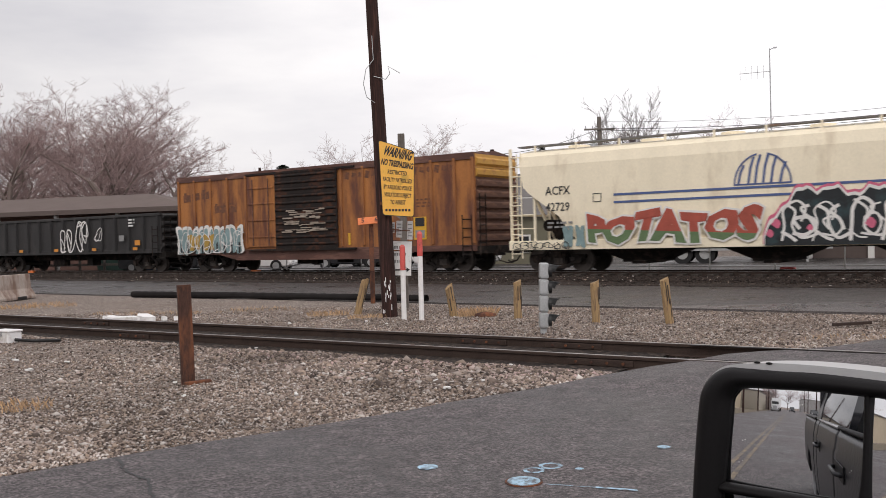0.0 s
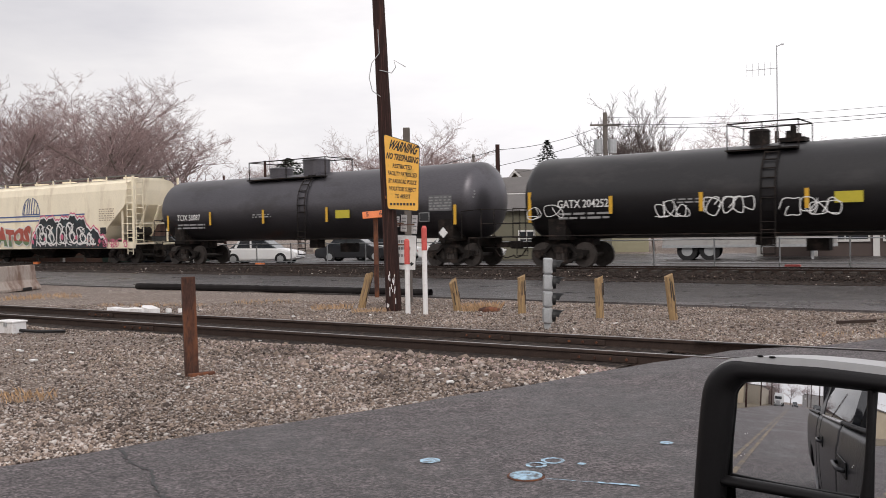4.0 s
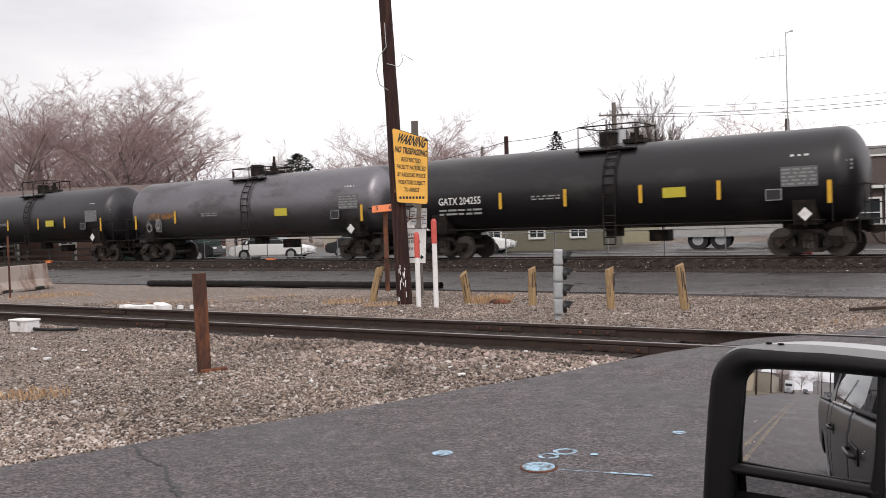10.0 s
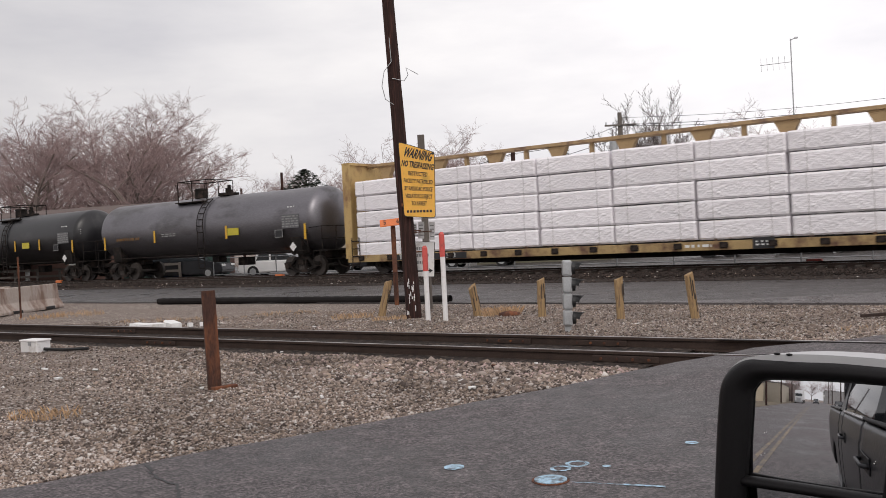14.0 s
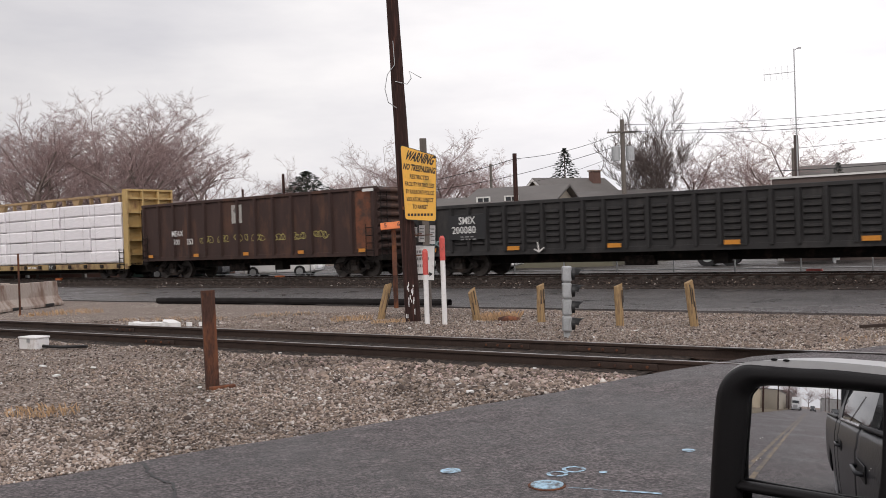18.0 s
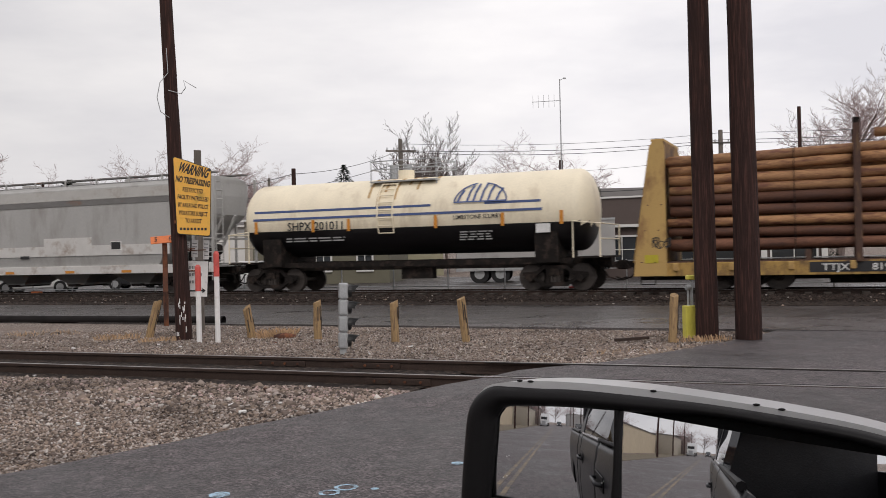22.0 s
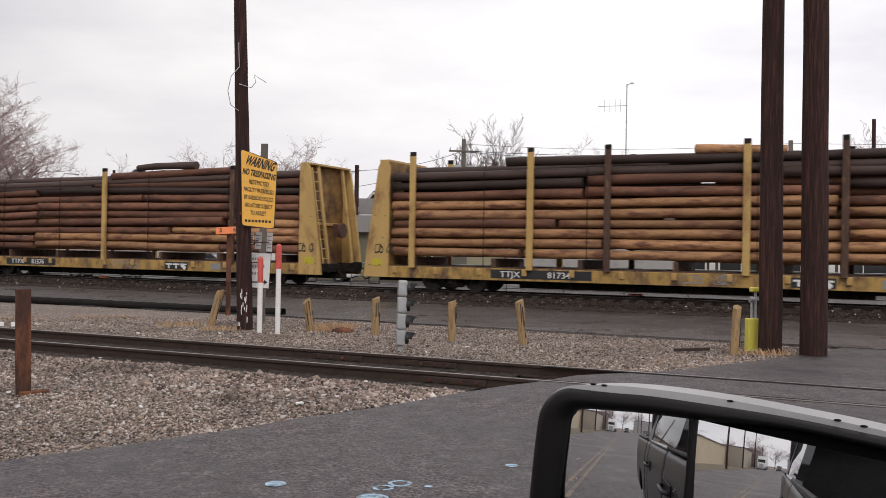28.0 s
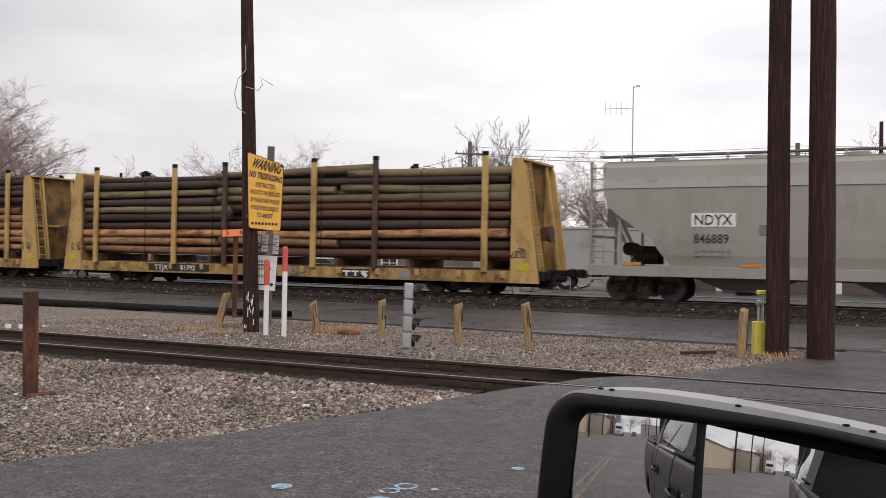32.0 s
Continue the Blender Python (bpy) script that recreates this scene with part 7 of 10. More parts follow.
# yellow warning sign, a slightly warped sheet
def warning_sign():
    root = thing("warning_sign", "large yellow warning sign with black lettering", "sign", pose(-0.915, 19.28, 0))
    cor = [(-0.375, 3.72), (0.375, 3.46), (0.33, 2.09), (-0.325, 2.15)]

    def outline(scale):
        c = (sum(p[0] for p in cor) / 4, sum(p[1] for p in cor) / 4)
        q = [(c[0] + (x - c[0]) * scale, c[1] + (z - c[1]) * (1 - (1 - scale) * 0.5)) for x, z in cor]
        pts = []
        for i in range(4):
            p, a, b = Vector(q[i]), Vector(q[i - 1]), Vector(q[(i + 1) % 4])
            u, v = (a - p).normalized() * 0.06, (b - p).normalized() * 0.06
            for t in (0, 0.25, 0.5, 0.75, 1):
                w = (1 - t) ** 2 * (p + u) + 2 * t * (1 - t) * p + t * t * (p + v)
                pts.append((w.x, w.y))
        return pts
    bm = B()
    prism(bm, outline(1.0), -0.004, 0.008)
    part("border", bm, LETTER_BLACK, root, "thin black border")
    bm = B()
    prism(bm, outline(0.965), -0.009, -0.005)
    part("panel", bm, SIGN_Y, root)
    rows = [("WARNING", 3.345, 0.185, -14, 0.6, 1.0), ("NO TRESPASSING", 3.15, 0.12, -11, 0.67, 1.0), ("RESTRICTED", 2.985, 0.085, -8, 0.4, 1.0), ("FACILITY PATROLLED", 2.83, 0.085, -7, 0.6, 1.0),
            ("BY RAILROAD POLICE", 2.675, 0.085, -6, 0.58, 1.0), ("VIOLATORS SUBJECT", 2.52, 0.085, -5, 0.56, 1.0), ("TO ARREST", 2.37, 0.085, -4, 0.32, 1.0)]
    for s, z, size, rot, width, _ in rows:
        ob = lettering("lettering", s, size, LETTER_BLACK, root, pose(0, 0, 0), align="CENTER", bold=0.055 if size > 0.1 else 0.03)
        w = ob.dimensions.x
        w = max(v.co.x for v in ob.data.vertices) - min(v.co.x for v in ob.data.vertices)
        ob.data.transform(Matrix.Diagonal((width / w, 1, 1, 1)))
        if s == "WARNING":
            ob.data.transform(Matrix(((1, 0, 0.2, 0), (0, 1, 0, 0), (0, 0, 1, 0), (0, 0, 0, 1))))
        ob.matrix_basis = pose(0.0, -0.0115, z, 0, -rot, 0)
    bm = B()
    for i in range(8):
        box(bm, (-0.24 + i * 0.068, -0.0105, 2.255 - 0.002 * i), (0.045, 0.004, 0.05))
    part("small_print", bm, LETTER_BLACK, root)
    bm = B()
    box(bm, (-0.12, 0.06, 3.3), (0.5, 0.1, 0.06))
    box(bm, (-0.12, 0.06, 2.4), (0.5, 0.1, 0.06))
    part("bracket", bm, RUST, root)


warning_sign()

# white notice with an arrow, and two small notices
r = thing("notice_sign", "white rectangular notice with an arrow and faded lettering", "sign", pose(-0.885, 19.9, 0, 0, 0, 0))
bm = B()
box(bm, (0, 0, 1.23), (0.43, 0.012, 0.76), (0, 3, 0), bevel=0.004)
part("border", bm, LETTER_BLACK, r)
bm = B()
box(bm, (0, -0.01, 1.23), (0.405, 0.01, 0.735), (0, 3, 0))
part("panel", bm, SIGN_W, r)
for k, (z, w) in enumerate(((1.47, 0.2), (1.32, 0.3), (1.17, 0.22))):
    bm = B()
    for i in range(int(w / 0.05)):
        box(bm, (-0.15 + i * 0.055, -0.018, z), (0.035, 0.006, 0.06))
    part("faded_line", bm, LETTER_DIM, r)
bm = B()
cyl(bm, (0, 0.01, 1.4), (-0.26, -0.34, 1.4), 0.015, seg=6)
part("bracket", bm, RUST, r)
bm = B()
box(bm, (-0.03, -0.018, 0.985), (0.26, 0.006, 0.028))
prism(bm, [(0.09, 1.035), (0.16, 0.983), (0.09, 0.93)], -0.021, -0.015)
part("arrow", bm, LETTER_BLACK, r)
for x, z, w, h in ((-0.93, 1.86, 0.13, 0.36), (-0.70, 1.83, 0.12, 0.4), (-1.08, 1.9, 0.11, 0.22)):
    r = thing("small_notice", "small faded white paper notice", "notice", pose(x, 19.93, z), "small notices on the post")
    bm = B()
    box(bm, (0, 0, 0), (w, 0.008, h), (0, 3, 0))
    part("panel", bm, SIGN_W, r)
    bm = B()
    for i in range(4):
        box(bm, (0, -0.007, h * (0.3 - 0.2 * i)), (w * 0.7, 0.004, 0.02), (0, 3, 0))
    part("small_print", bm, LETTER_DIM, r)
    bm = B()
    cyl(bm, (0, 0.006, 0), (-1.2 - x, -0.35, -0.02), 0.012, seg=5)
    part("fixing", bm, RUST, r)

# orange plate on a rusty post
r = thing("orange_plate_post", "leaning orange plate on a rusty post", "sign", pose(-1.85, 24.0, 0))
bm = B()
box(bm, (0, 0, 0.95), (0.12, 0.08, 2.2), bevel=0.01)
part("shaft", bm, RUST, r)
bm = B()
box(bm, (-0.03, -0.09, 2.14), (0.6, 0.03, 0.2), (-25, -4, 0), bevel=0.008)
part("plate", bm, ORANGE, r)
for s, x in (("5", -0.24), ("6", 0.1)):
    ob = lettering("digit", s, 0.12, LETTER_BLACK, r, pose(x, -0.137, 2.094 + 0.02 * (x > 0), -25, -4, 0))

bm = B()
box(bm, (0, -0.043, 1.15), (0.118, 0.01, 0.6))
part("orange_patch", bm, RUST_PATCH, r, "rust-orange lower part of the post")

for p, h, rh in (((-0.83, 18.89, 0), 1.53, 0.52), ((-0.47, 18.78, 0), 1.79, 0.5)):
    r = thing("marker_post", "white plastic marker post with a faded red top", "marker post", pose(*p), "utility marker posts")
    bm = B()
    cyl(bm, (0, 0, -0.1), (0, 0, h - rh), 0.052, seg=14)
    part("tube", bm, PVC, r, smooth=False)
    bm = B()
    cyl(bm, (0, 0, h - rh), (0, 0, h - 0.05), 0.057, seg=14)
    cyl(bm, (0, 0, h - 0.05), (0, 0, h), 0.057, 0.03, 14)
    part("red_sleeve", bm, RED, r, "faded red plastic sleeve")


def bollard(p, h, w, lean_x, seed):
    root = thing("wooden_bollard", "weathered pale wooden post stump leaning in the gravel", "bollard", pose(*p, 0, lean_x, 25), "wooden bollards along the gravel strip")
    rnd = random.Random(seed)
    bm = B()
    k, seg = 7, 9
    rings = []
    for i in range(k + 1):
        z = -0.2 + (h + 0.2) * i / k
        rings.append([bm.verts.new((w / 2 * (1 + rnd.uniform(-0.07, 0.07)) * math.cos(6.2832 * j / seg), w / 2 * (1 + rnd.uniform(-0.07, 0.07)) * math.sin(6.2832 * j / seg),
                                    z + (rnd.uniform(-0.03, 0.03) + 0.04 * math.cos(6.28 * j / seg) if i == k else 0))) for j in range(seg)])
    for p_, q_ in zip(rings[:-1], rings[1:]):
        for j in range(seg):
            bm.faces.new((p_[j], p_[(j + 1) % seg], q_[(j + 1) % seg], q_[j]))
    bm.faces.new(rings[-1])
    part("post", bm, WOOD_PALE, root)
    bm = B()
    for j in range(3):
        a = rnd.uniform(3.6, 5.8)
        box(bm, (w / 2 * math.cos(a), w / 2 * math.sin(a), h * rnd.uniform(0.35, 0.75)), (0.012, 0.02, h * rnd.uniform(0.3, 0.5)))
    part("split", bm, TIE, root, "dark drying split")
    return root


bollard((-1.94, 20.64, 0), 0.80, 0.17, 15, 1)
bollard((0.19, 19.68, 0), 0.62, 0.17, -9, 2)
bollard((1.47, 18.6, 0), 0.73, 0.16, 0, 3)
bollard((2.81, 17.22, 0), 0.75, 0.16, -1, 4)
bollard((4.06, 16.75, 0), 0.8, 0.16, -7, 5)
bollard((7.36, 15.0, 0), 0.82, 0.15, 5, 6)

# rusted steel post with a foot
r = thing("steel_post", "rusted steel channel post standing in the gravel", "post", pose(-3.0, 10.76, 0, 0, -1.0, 22))
bm = B()
box(bm, (0, 0, 0.5), (0.15, 0.012, 1.36))
box(bm, (-0.07, 0.05, 0.5), (0.012, 0.1, 1.36))
box(bm, (0.07, 0.05, 0.5), (0.012, 0.1, 1.36))
box(bm, (0, 0.05, 1.17), (0.14, 0.1, 0.02))
part("channel", bm, RUST, r)
bm = B()
box(bm, (0.1, -0.0, 0.03), (0.32, 0.09, 0.06), (0, 0, 8), bevel=0.01)
part("foot", bm, RUST, r)

# old signal head standing in the gravel
r = thing("signal_head", "grey four-lamp signal head with black visors", "signal", pose(1.635, 15.4, 0, 0, 1.5, 0))
bm = B()
box(bm, (0, 0, -0.05), (0.1, 0.1, 0.3))
part("stub", bm, GREY_METAL, r)
for i in range(4):
    z = 0.235 + i * 0.275
    bm = B()
    box(bm, (0, 0, z), (0.15, 0.2, 0.262), bevel=0.02)
    s = part("section", bm, GREY_METAL, r)
    bm = B()
    box(bm, (-0.02, -0.103, z), (0.11, 0.012, 0.2), bevel=0.004)
    cyl(bm, (-0.07, -0.105, z + 0.11), (-0.07, -0.115, z + 0.11), 0.012, seg=8)
    part("door_latch", bm, GREY_METAL, s)
    bm = B()
    cyl(bm, (0.07, 0, z), (0.13, 0, z), 0.105, seg=18)
    part("lens_ring", bm, BLACK, s)
    bm = B()
    hood = []
    for j in range(9):
        t0 = math.pi * j / 8
        y0, z0 = 0.105 * math.cos(t0), 0.105 * math.sin(t0)
        hood.append([bm.verts.new(c) for c in ((0.11, y0, z + z0), (0.3 - 0.12 * abs(math.cos(t0)), y0, z - 0.02 + z0))])
    for (p, q), (p2, q2) in zip(hood[:-1], hood[1:]):
        bm.faces.new((p, p2, q2, q))
    bmesh.ops.solidify(bm, geom=bm.faces, thickness=0.006)
    part("visor", bm, BLACK, s)

# gas riser with a yellow guard by the poles
r = thing("valve_riser", "yellow guarded utility riser with grey pipes", "valve", pose(7.95, 15.53, 0))
bm = B()
box(bm, (0, 0, 0.27), (0.2, 0.16, 0.64), bevel=0.012)
part("guard", bm, YELLOW_BOX, r)
bm = B()
cyl(bm, (-0.01, 0, 0.5), (-0.01, 0, 0.98), 0.022, seg=8)
cyl(bm, (0.06, 0, 0.5), (0.06, 0, 1.06), 0.028, seg=8)
cyl(bm, (-0.06, -0.02, 0.92), (0.03, -0.02, 0.92), 0.05, seg=10)
part("pipe", bm, GREY_METAL, r)
bm = B()
box(bm, (0.04, 0, 1.1), (0.16, 0.12, 0.09), bevel=0.02)
part("cap", bm, YELLOW_BOX, r)


# concrete barriers
def barrier(x, y, rz):
    root = thing("concrete_barrier", "stained concrete traffic barrier on the gravel", "barrier", pose(x, y, 0.02, 0, 0, rz), "concrete barriers")
    bm = B()
    prism(bm, [(-0.3, 0), (0.3, 0), (0.3, 0.08), (0.13, 0.33), (0.08, 0.8), (-0.08, 0.8), (-0.13, 0.33), (-0.3, 0.08)], -1.75, 1.75, "x")
    bmesh.ops.bevel(bm, geom=[e for e in bm.edges], offset=0.012, segments=1, affect="EDGES")
    part("body", bm, CONCRETE, root)
    # no opening is cut: a black block paints in the slot's inner shade
    for k in (-0.9, 0.9):
        bm = B()
        box(bm, (k, -0.285, 0.05), (0.5, 0.05, 0.09))
        part("drain_slot", bm, BLACK, root)


barrier(-13.95, 28.9, 84)
barrier(-16.3, 30.4, 150)
r = thing("fence_pipe", "thin dark steel pipe standing by the barrier", "post", pose(-12.95, 26.5, 0))
bm = B()
cyl(bm, (0, 0, -0.1), (0, 0, 1.75), 0.03, seg=8)
part("shaft", bm, RUST, r)

# black drain pipe along the access road
r = thing("drain_pipe", "long black corrugated drain pipe on the ground", "pipe", pose(0, 0, 0))
bm = B()
path = [Vector((-9.95 + 9.5 * t, 29.6 - 5.75 * t + 0.12 * math.sin(5 * t), 0.1)) for t in np.linspace(0, 1, 60)]
side, rings = Vector((0.518, 0.855, 0)), []
for i, p in enumerate(path):
    r_ = 0.105 if i % 2 else 0.097
    rings.append([bm.verts.new((p.x + side.x * r_ * math.cos(a), p.y + side.y * r_ * math.cos(a), p.z + r_ * math.sin(a))) for a in np.linspace(0, 2 * math.pi, 11)[:-1]])
for p, q in zip(rings[:-1], rings[1:]):
    for j in range(10):
        bm.faces.new((p[j], p[(j + 1) % 10], q[(j + 1) % 10], q[j]))
bmesh.ops.recalc_face_normals(bm, faces=bm.faces)
part("corrugated_tube", bm, PIPE_BLACK, r)

# white box by the track, broken white slabs, orange markers on the ballast
r = thing("equipment_box", "small white metal equipment box beside the rail", "box", pose(-7.79, 16.43, 0, 0, 0, -30))
bm = B()
box(bm, (0, 0, 0.09), (0.48, 0.28, 0.2), bevel=0.015)
part("body", bm, PVC, r)
bm = B()
box(bm, (0, 0, 0.205), (0.51, 0.31, 0.035), bevel=0.01)
part("lid", bm, PVC, r)
bm = B()
box(bm, (0.05, -0.15, 0.16), (0.06, 0.03, 0.07))
part("latch", bm, GREY_METAL, r)
bm = B()
tube(bm, [(0.25, 0, 0.05), (0.6, 0.1, 0.03), (1.0, 0.35, 0.03)], 0.03, 6)
part("conduit", bm, BLACK, r)
rnd = random.Random(12)
for i in range(11):
    x = -7.85 + rnd.random() * 2.1
    r = thing("broken_slab", "broken piece of white-painted concrete on the gravel", "debris", pose(x, 20.95 - (x + 7.85) * 0.45 + rnd.uniform(-0.25, 0.25), 0.02, rnd.uniform(-6, 6), rnd.uniform(-6, 6), rnd.uniform(0, 180)), "broken white slabs")
    bm = B()
    s = rnd.uniform(0.08, 0.3)
    prism(bm, [(-s, -s * 0.4), (s * 0.6, -s * 0.5), (s, 0.1 * s), (s * 0.3, s * 0.5), (-s * 0.7, s * 0.35)], -0.02, rnd.uniform(0.03, 0.1), "z")
    part("slab", bm, PVC, r)
for x, y in ((-8.9, 43.9), (11.6, 31.2), (21.5, 24.2), (-24.0, 54.0)):
    r = thing("track_marker", "small orange block lying on the ballast", "marker", pose(x, y, 0.3 if x > 15 else 0.17, 0, 0, -35), "orange blocks along the main line")
    bm = B()
    box(bm, (0, 0, 0.08), (0.5, 0.2, 0.22), bevel=0.02)
    part("block", bm, RED if x > 0 else ORANGE, r)
r = thing("loose_rail_piece", "dark steel bar lying on the gravel", "debris", pose(6.75, 15.35, 0.03, 0, 0, 14))
bm = B()
box(bm, (0, 0, 0.02), (0.75, 0.05, 0.05), bevel=0.006)
part("bar", bm, RAIL_STEEL, r)
r = thing("stone_block", "brown flat rock lying in dry grass", "rock", pose(0.85, 19.3, 0.0))
bm = B()
bmesh.ops.create_icosphere(bm, subdivisions=2, radius=0.2, matrix=Matrix.Diagonal((1.2, 0.7, 0.45, 1)))
for v in bm.verts:
    v.co *= 1 + 0.12 * noise.noise(v.co * 9)
part("rock", bm, RUST, r)

# valve cover and blue survey paint on the street
r = thing("valve_cover", "round iron valve cover sprayed pale blue", "manhole cover", pose(0.49, 6.07, 0.031))
bm = B()
cyl(bm, (0, 0, -0.02), (0, 0, 0.006), 0.125, seg=32)
part("frame_ring", bm, RUST, r)
bm = B()
cyl(bm, (0, 0, 0.0), (0, 0, 0.011), 0.108, seg=32)
for i in range(5):
    box(bm, (-0.07 + 0.035 * i, 0, 0.012), (0.015, 0.12, 0.004))
part("lid", bm, BLUE, r)


def flat_ring(name, x, y, ro, ri, label):
    bm = B()
    rnd = random.Random(name + str(x))
    seg = 26
    a = []
    for j in range(seg):
        t = 6.2832 * j / seg
        k = 1 + rnd.uniform(-0.07, 0.07)
        a.append((bm.verts.new((x + ro * k * math.cos(t), y + ro * k * math.sin(t), 0.0345)), bm.verts.new((x + ri * k * math.cos(t), y + ri * k * math.sin(t), 0.0345))))
    for j in range(seg):
        p, q = a[j], a[(j + 1) % seg]
        bm.faces.new((p[0], q[0], q[1], p[1]))
    return tagged(part(name, bm, BLUE), label, "paint mark", "blue paint marks", "structure")


flat_ring("paint_ring", 0.585, 6.36, 0.075, 0.048, "sprayed blue ring on the asphalt")
flat_ring("paint_ring", 0.71, 6.47, 0.085, 0.055, "sprayed blue ring on the asphalt")
flat_ring("paint_spot", -0.15, 6.53, 0.075, 0.002, "sprayed blue spot on the asphalt")
flat_ring("paint_dash", 0.9, 6.37, 0.03, 0.002, "small sprayed blue dot")
flat_ring("paint_dash", 1.62, 6.95, 0.05, 0.002, "small sprayed blue dot")
bm = B()
rnd = random.Random(8)
px, py = 0.62, 6.0
for i in range(16):
    nx_, ny_ = px + 0.035, py - 0.012 + rnd.uniform(-0.006, 0.006)
    w = 0.006 + 0.012 * (i > 8)
    bm.faces.new([bm.verts.new(c) for c in ((px, py - w, 0.0345), (nx_, ny_ - w, 0.0345), (nx_, ny_ + w, 0.0345), (px, py + w, 0.0345))])
    px, py = nx_, ny_
tagged(part("paint_line", bm, BLUE), "thin sprayed blue line on the asphalt", "paint mark", "blue paint marks", "structure")


# cracks in the asphalt
def crack(pts, w, seed):
    rnd = random.Random(seed)
    bm = B()
    line = []
    for (x0, y0), (x1, y1) in zip(pts[:-1], pts[1:]):
        n = max(2, int(math.hypot(x1 - x0, y1 - y0) / 0.06))
        for i in range(n):
            t = i / n
            line.append((x0 + (x1 - x0) * t + rnd.uniform(-0.02, 0.02), y0 + (y1 - y0) * t + rnd.uniform(-0.02, 0.02)))
    for (x0, y0), (x1, y1) in zip(line[:-1], line[1:]):
        d = Vector((y0 - y1, x1 - x0)).normalized() * w * rnd.uniform(0.5, 1.2)
        z0, z1 = street_height(x0, y0) + 0.0045, street_height(x1, y1) + 0.0045
        bm.faces.new([bm.verts.new(c) for c in ((x0 + d.x, y0 + d.y, z0), (x1 + d.x, y1 + d.y, z1), (x1 - d.x, y1 - d.y, z1), (x0 - d.x, y0 - d.y, z0))])
    tagged(part("asphalt_crack", bm, BLACK), "dark irregular crack in the asphalt", "crack", "cracks in the street", "structure")


crack([(-2.5, 7.0), (-2.3, 6.6), (-2.05, 6.35), (-1.9, 5.9), (-1.7, 5.5)], 0.013, 1)
crack([(1.0, 8.9), (1.5, 8.2), (2.2, 7.7), (3.0, 7.1), (3.6, 6.9)], 0.007, 2)
crack([(2.3, 8.6), (2.9, 8.1), (3.6, 8.2), (4.4, 7.8)], 0.006, 3)
crack([(-1.0, 8.0), (-0.2, 8.3), (0.7, 8.2), (1.4, 8.6)], 0.005, 4)


# dry grass tufts
def grass(name, label, spots, seed):
    rs = random.Random(seed)
    bm = B()
    for x, y, rx, ry, n, h in spots:
        for i in range(n):
            a, q = rs.uniform(0, 6.28), rs.random() ** 0.5
            gx, gy = x + rx * q * math.cos(a), y + ry * q * math.sin(a)
            z = float(ground_height(np.float64(gx), np.float64(gy)))
            hh = h * rs.uniform(0.4, 1.1)
            lx, ly = rs.uniform(-0.7, 0.7) * hh, rs.uniform(-0.7, 0.7) * hh
            w = 0.004 + 0.003 * rs.random()
            bm.faces.new([bm.verts.new(c) for c in ((gx - w, gy, z - 0.01), (gx + w, gy, z - 0.01), (gx + lx * 0.5 + w * 0.8, gy + ly * 0.5, z + hh * 0.7), (gx + lx, gy + ly, z + hh))])
    ob = part(name, bm, GRASS_DRY)
    return tagged(ob, label, "grass", kind="stuff")


grass("dry_grass", "pale dry grass tufts in the gravel", [(-4.55, 9.75, 0.42, 0.3, 170, 0.08), (0.7, 19.55, 0.45, 0.3, 230, 0.2), (-7.2, 22.4, 1.4, 0.7, 160, 0.08), (-4.6, 22.6, 1.0, 0.6, 110, 0.08), (7.9, 14.9, 0.55, 0.2, 170, 0.12),
      (-11.5, 26.0, 1.2, 0.8, 300, 0.12), (-1.6, 19.2, 0.4, 0.2, 120, 0.1), (6.6, 13.8, 1.5, 0.3, 90, 0.06), (-2.6, 20.5, 0.5, 0.3, 120, 0.14)], 3)
# litter
rnd = random.Random(20)
for i in range(26):
    y = rnd.uniform(8.5, 19)
    x = rnd.uniform(-0.55, 0.3) * y
    if -0.606 * x + 0.795 * y < 7.5 or abs(near_dist(x, y)) < 1.0:
        continue
    r = thing("litter_scrap", "small pale scrap of litter on the gravel", "litter", pose(x, y, float(ground_height(np.float64(x), np.float64(y))) + 0.03, rnd.uniform(-15, 15), rnd.uniform(-15, 15), rnd.uniform(0, 180)), "litter scraps")
    bm = B()
    s = rnd.uniform(0.02, 0.06)
    prism(bm, [(-s, -s * 0.5), (s * 0.8, -s * 0.6), (s, s * 0.4), (-s * 0.6, s * 0.6)], -0.008, 0.012, "z")
    part("scrap", bm, SIGN_W if rnd.random() < 0.9 else RUST, r)

# ---- beyond the tracks ----
BARK = mat("bare_bark", (0.17, 0.132, 0.118), 0.9, vary=0.25, scale=2)
TWIG = mat("bare_twigs", (0.3, 0.216, 0.208), 0.9, vary=0.2, scale=1, bump=0)
TWIG_PALE = mat("grey_twigs", (0.125, 0.098, 0.092), 0.9, vary=0.2, scale=1, bump=0)
NEEDLE = mat("conifer_needles", (0.045, 0.055, 0.042), 0.9, vary=0.4, scale=2, island=0.4)
ROOF_BROWN = mat("brown_shingles", (0.115, 0.085, 0.076), 0.85, vary=0.15, scale=1, fine=12, bump=0.2)
ROOF_GREY = mat("grey_shingles", (0.13, 0.12, 0.115), 0.85, vary=0.15, scale=1, fine=12, bump=0.2)
BRICK = mat("brick_wall", (0.15, 0.085, 0.07), 0.85, vary=0.2, scale=1.5, fine=14)
SIDING = mat("pale_siding", (0.36, 0.32, 0.26), 0.7, vary=0.08, scale=2)
OLIVE = mat("olive_siding", (0.15, 0.14, 0.1), 0.75, vary=0.1, scale=2)
BROWN_WALL = mat("brown_fascia", (0.1, 0.075, 0.068), 0.75, vary=0.12, scale=2)
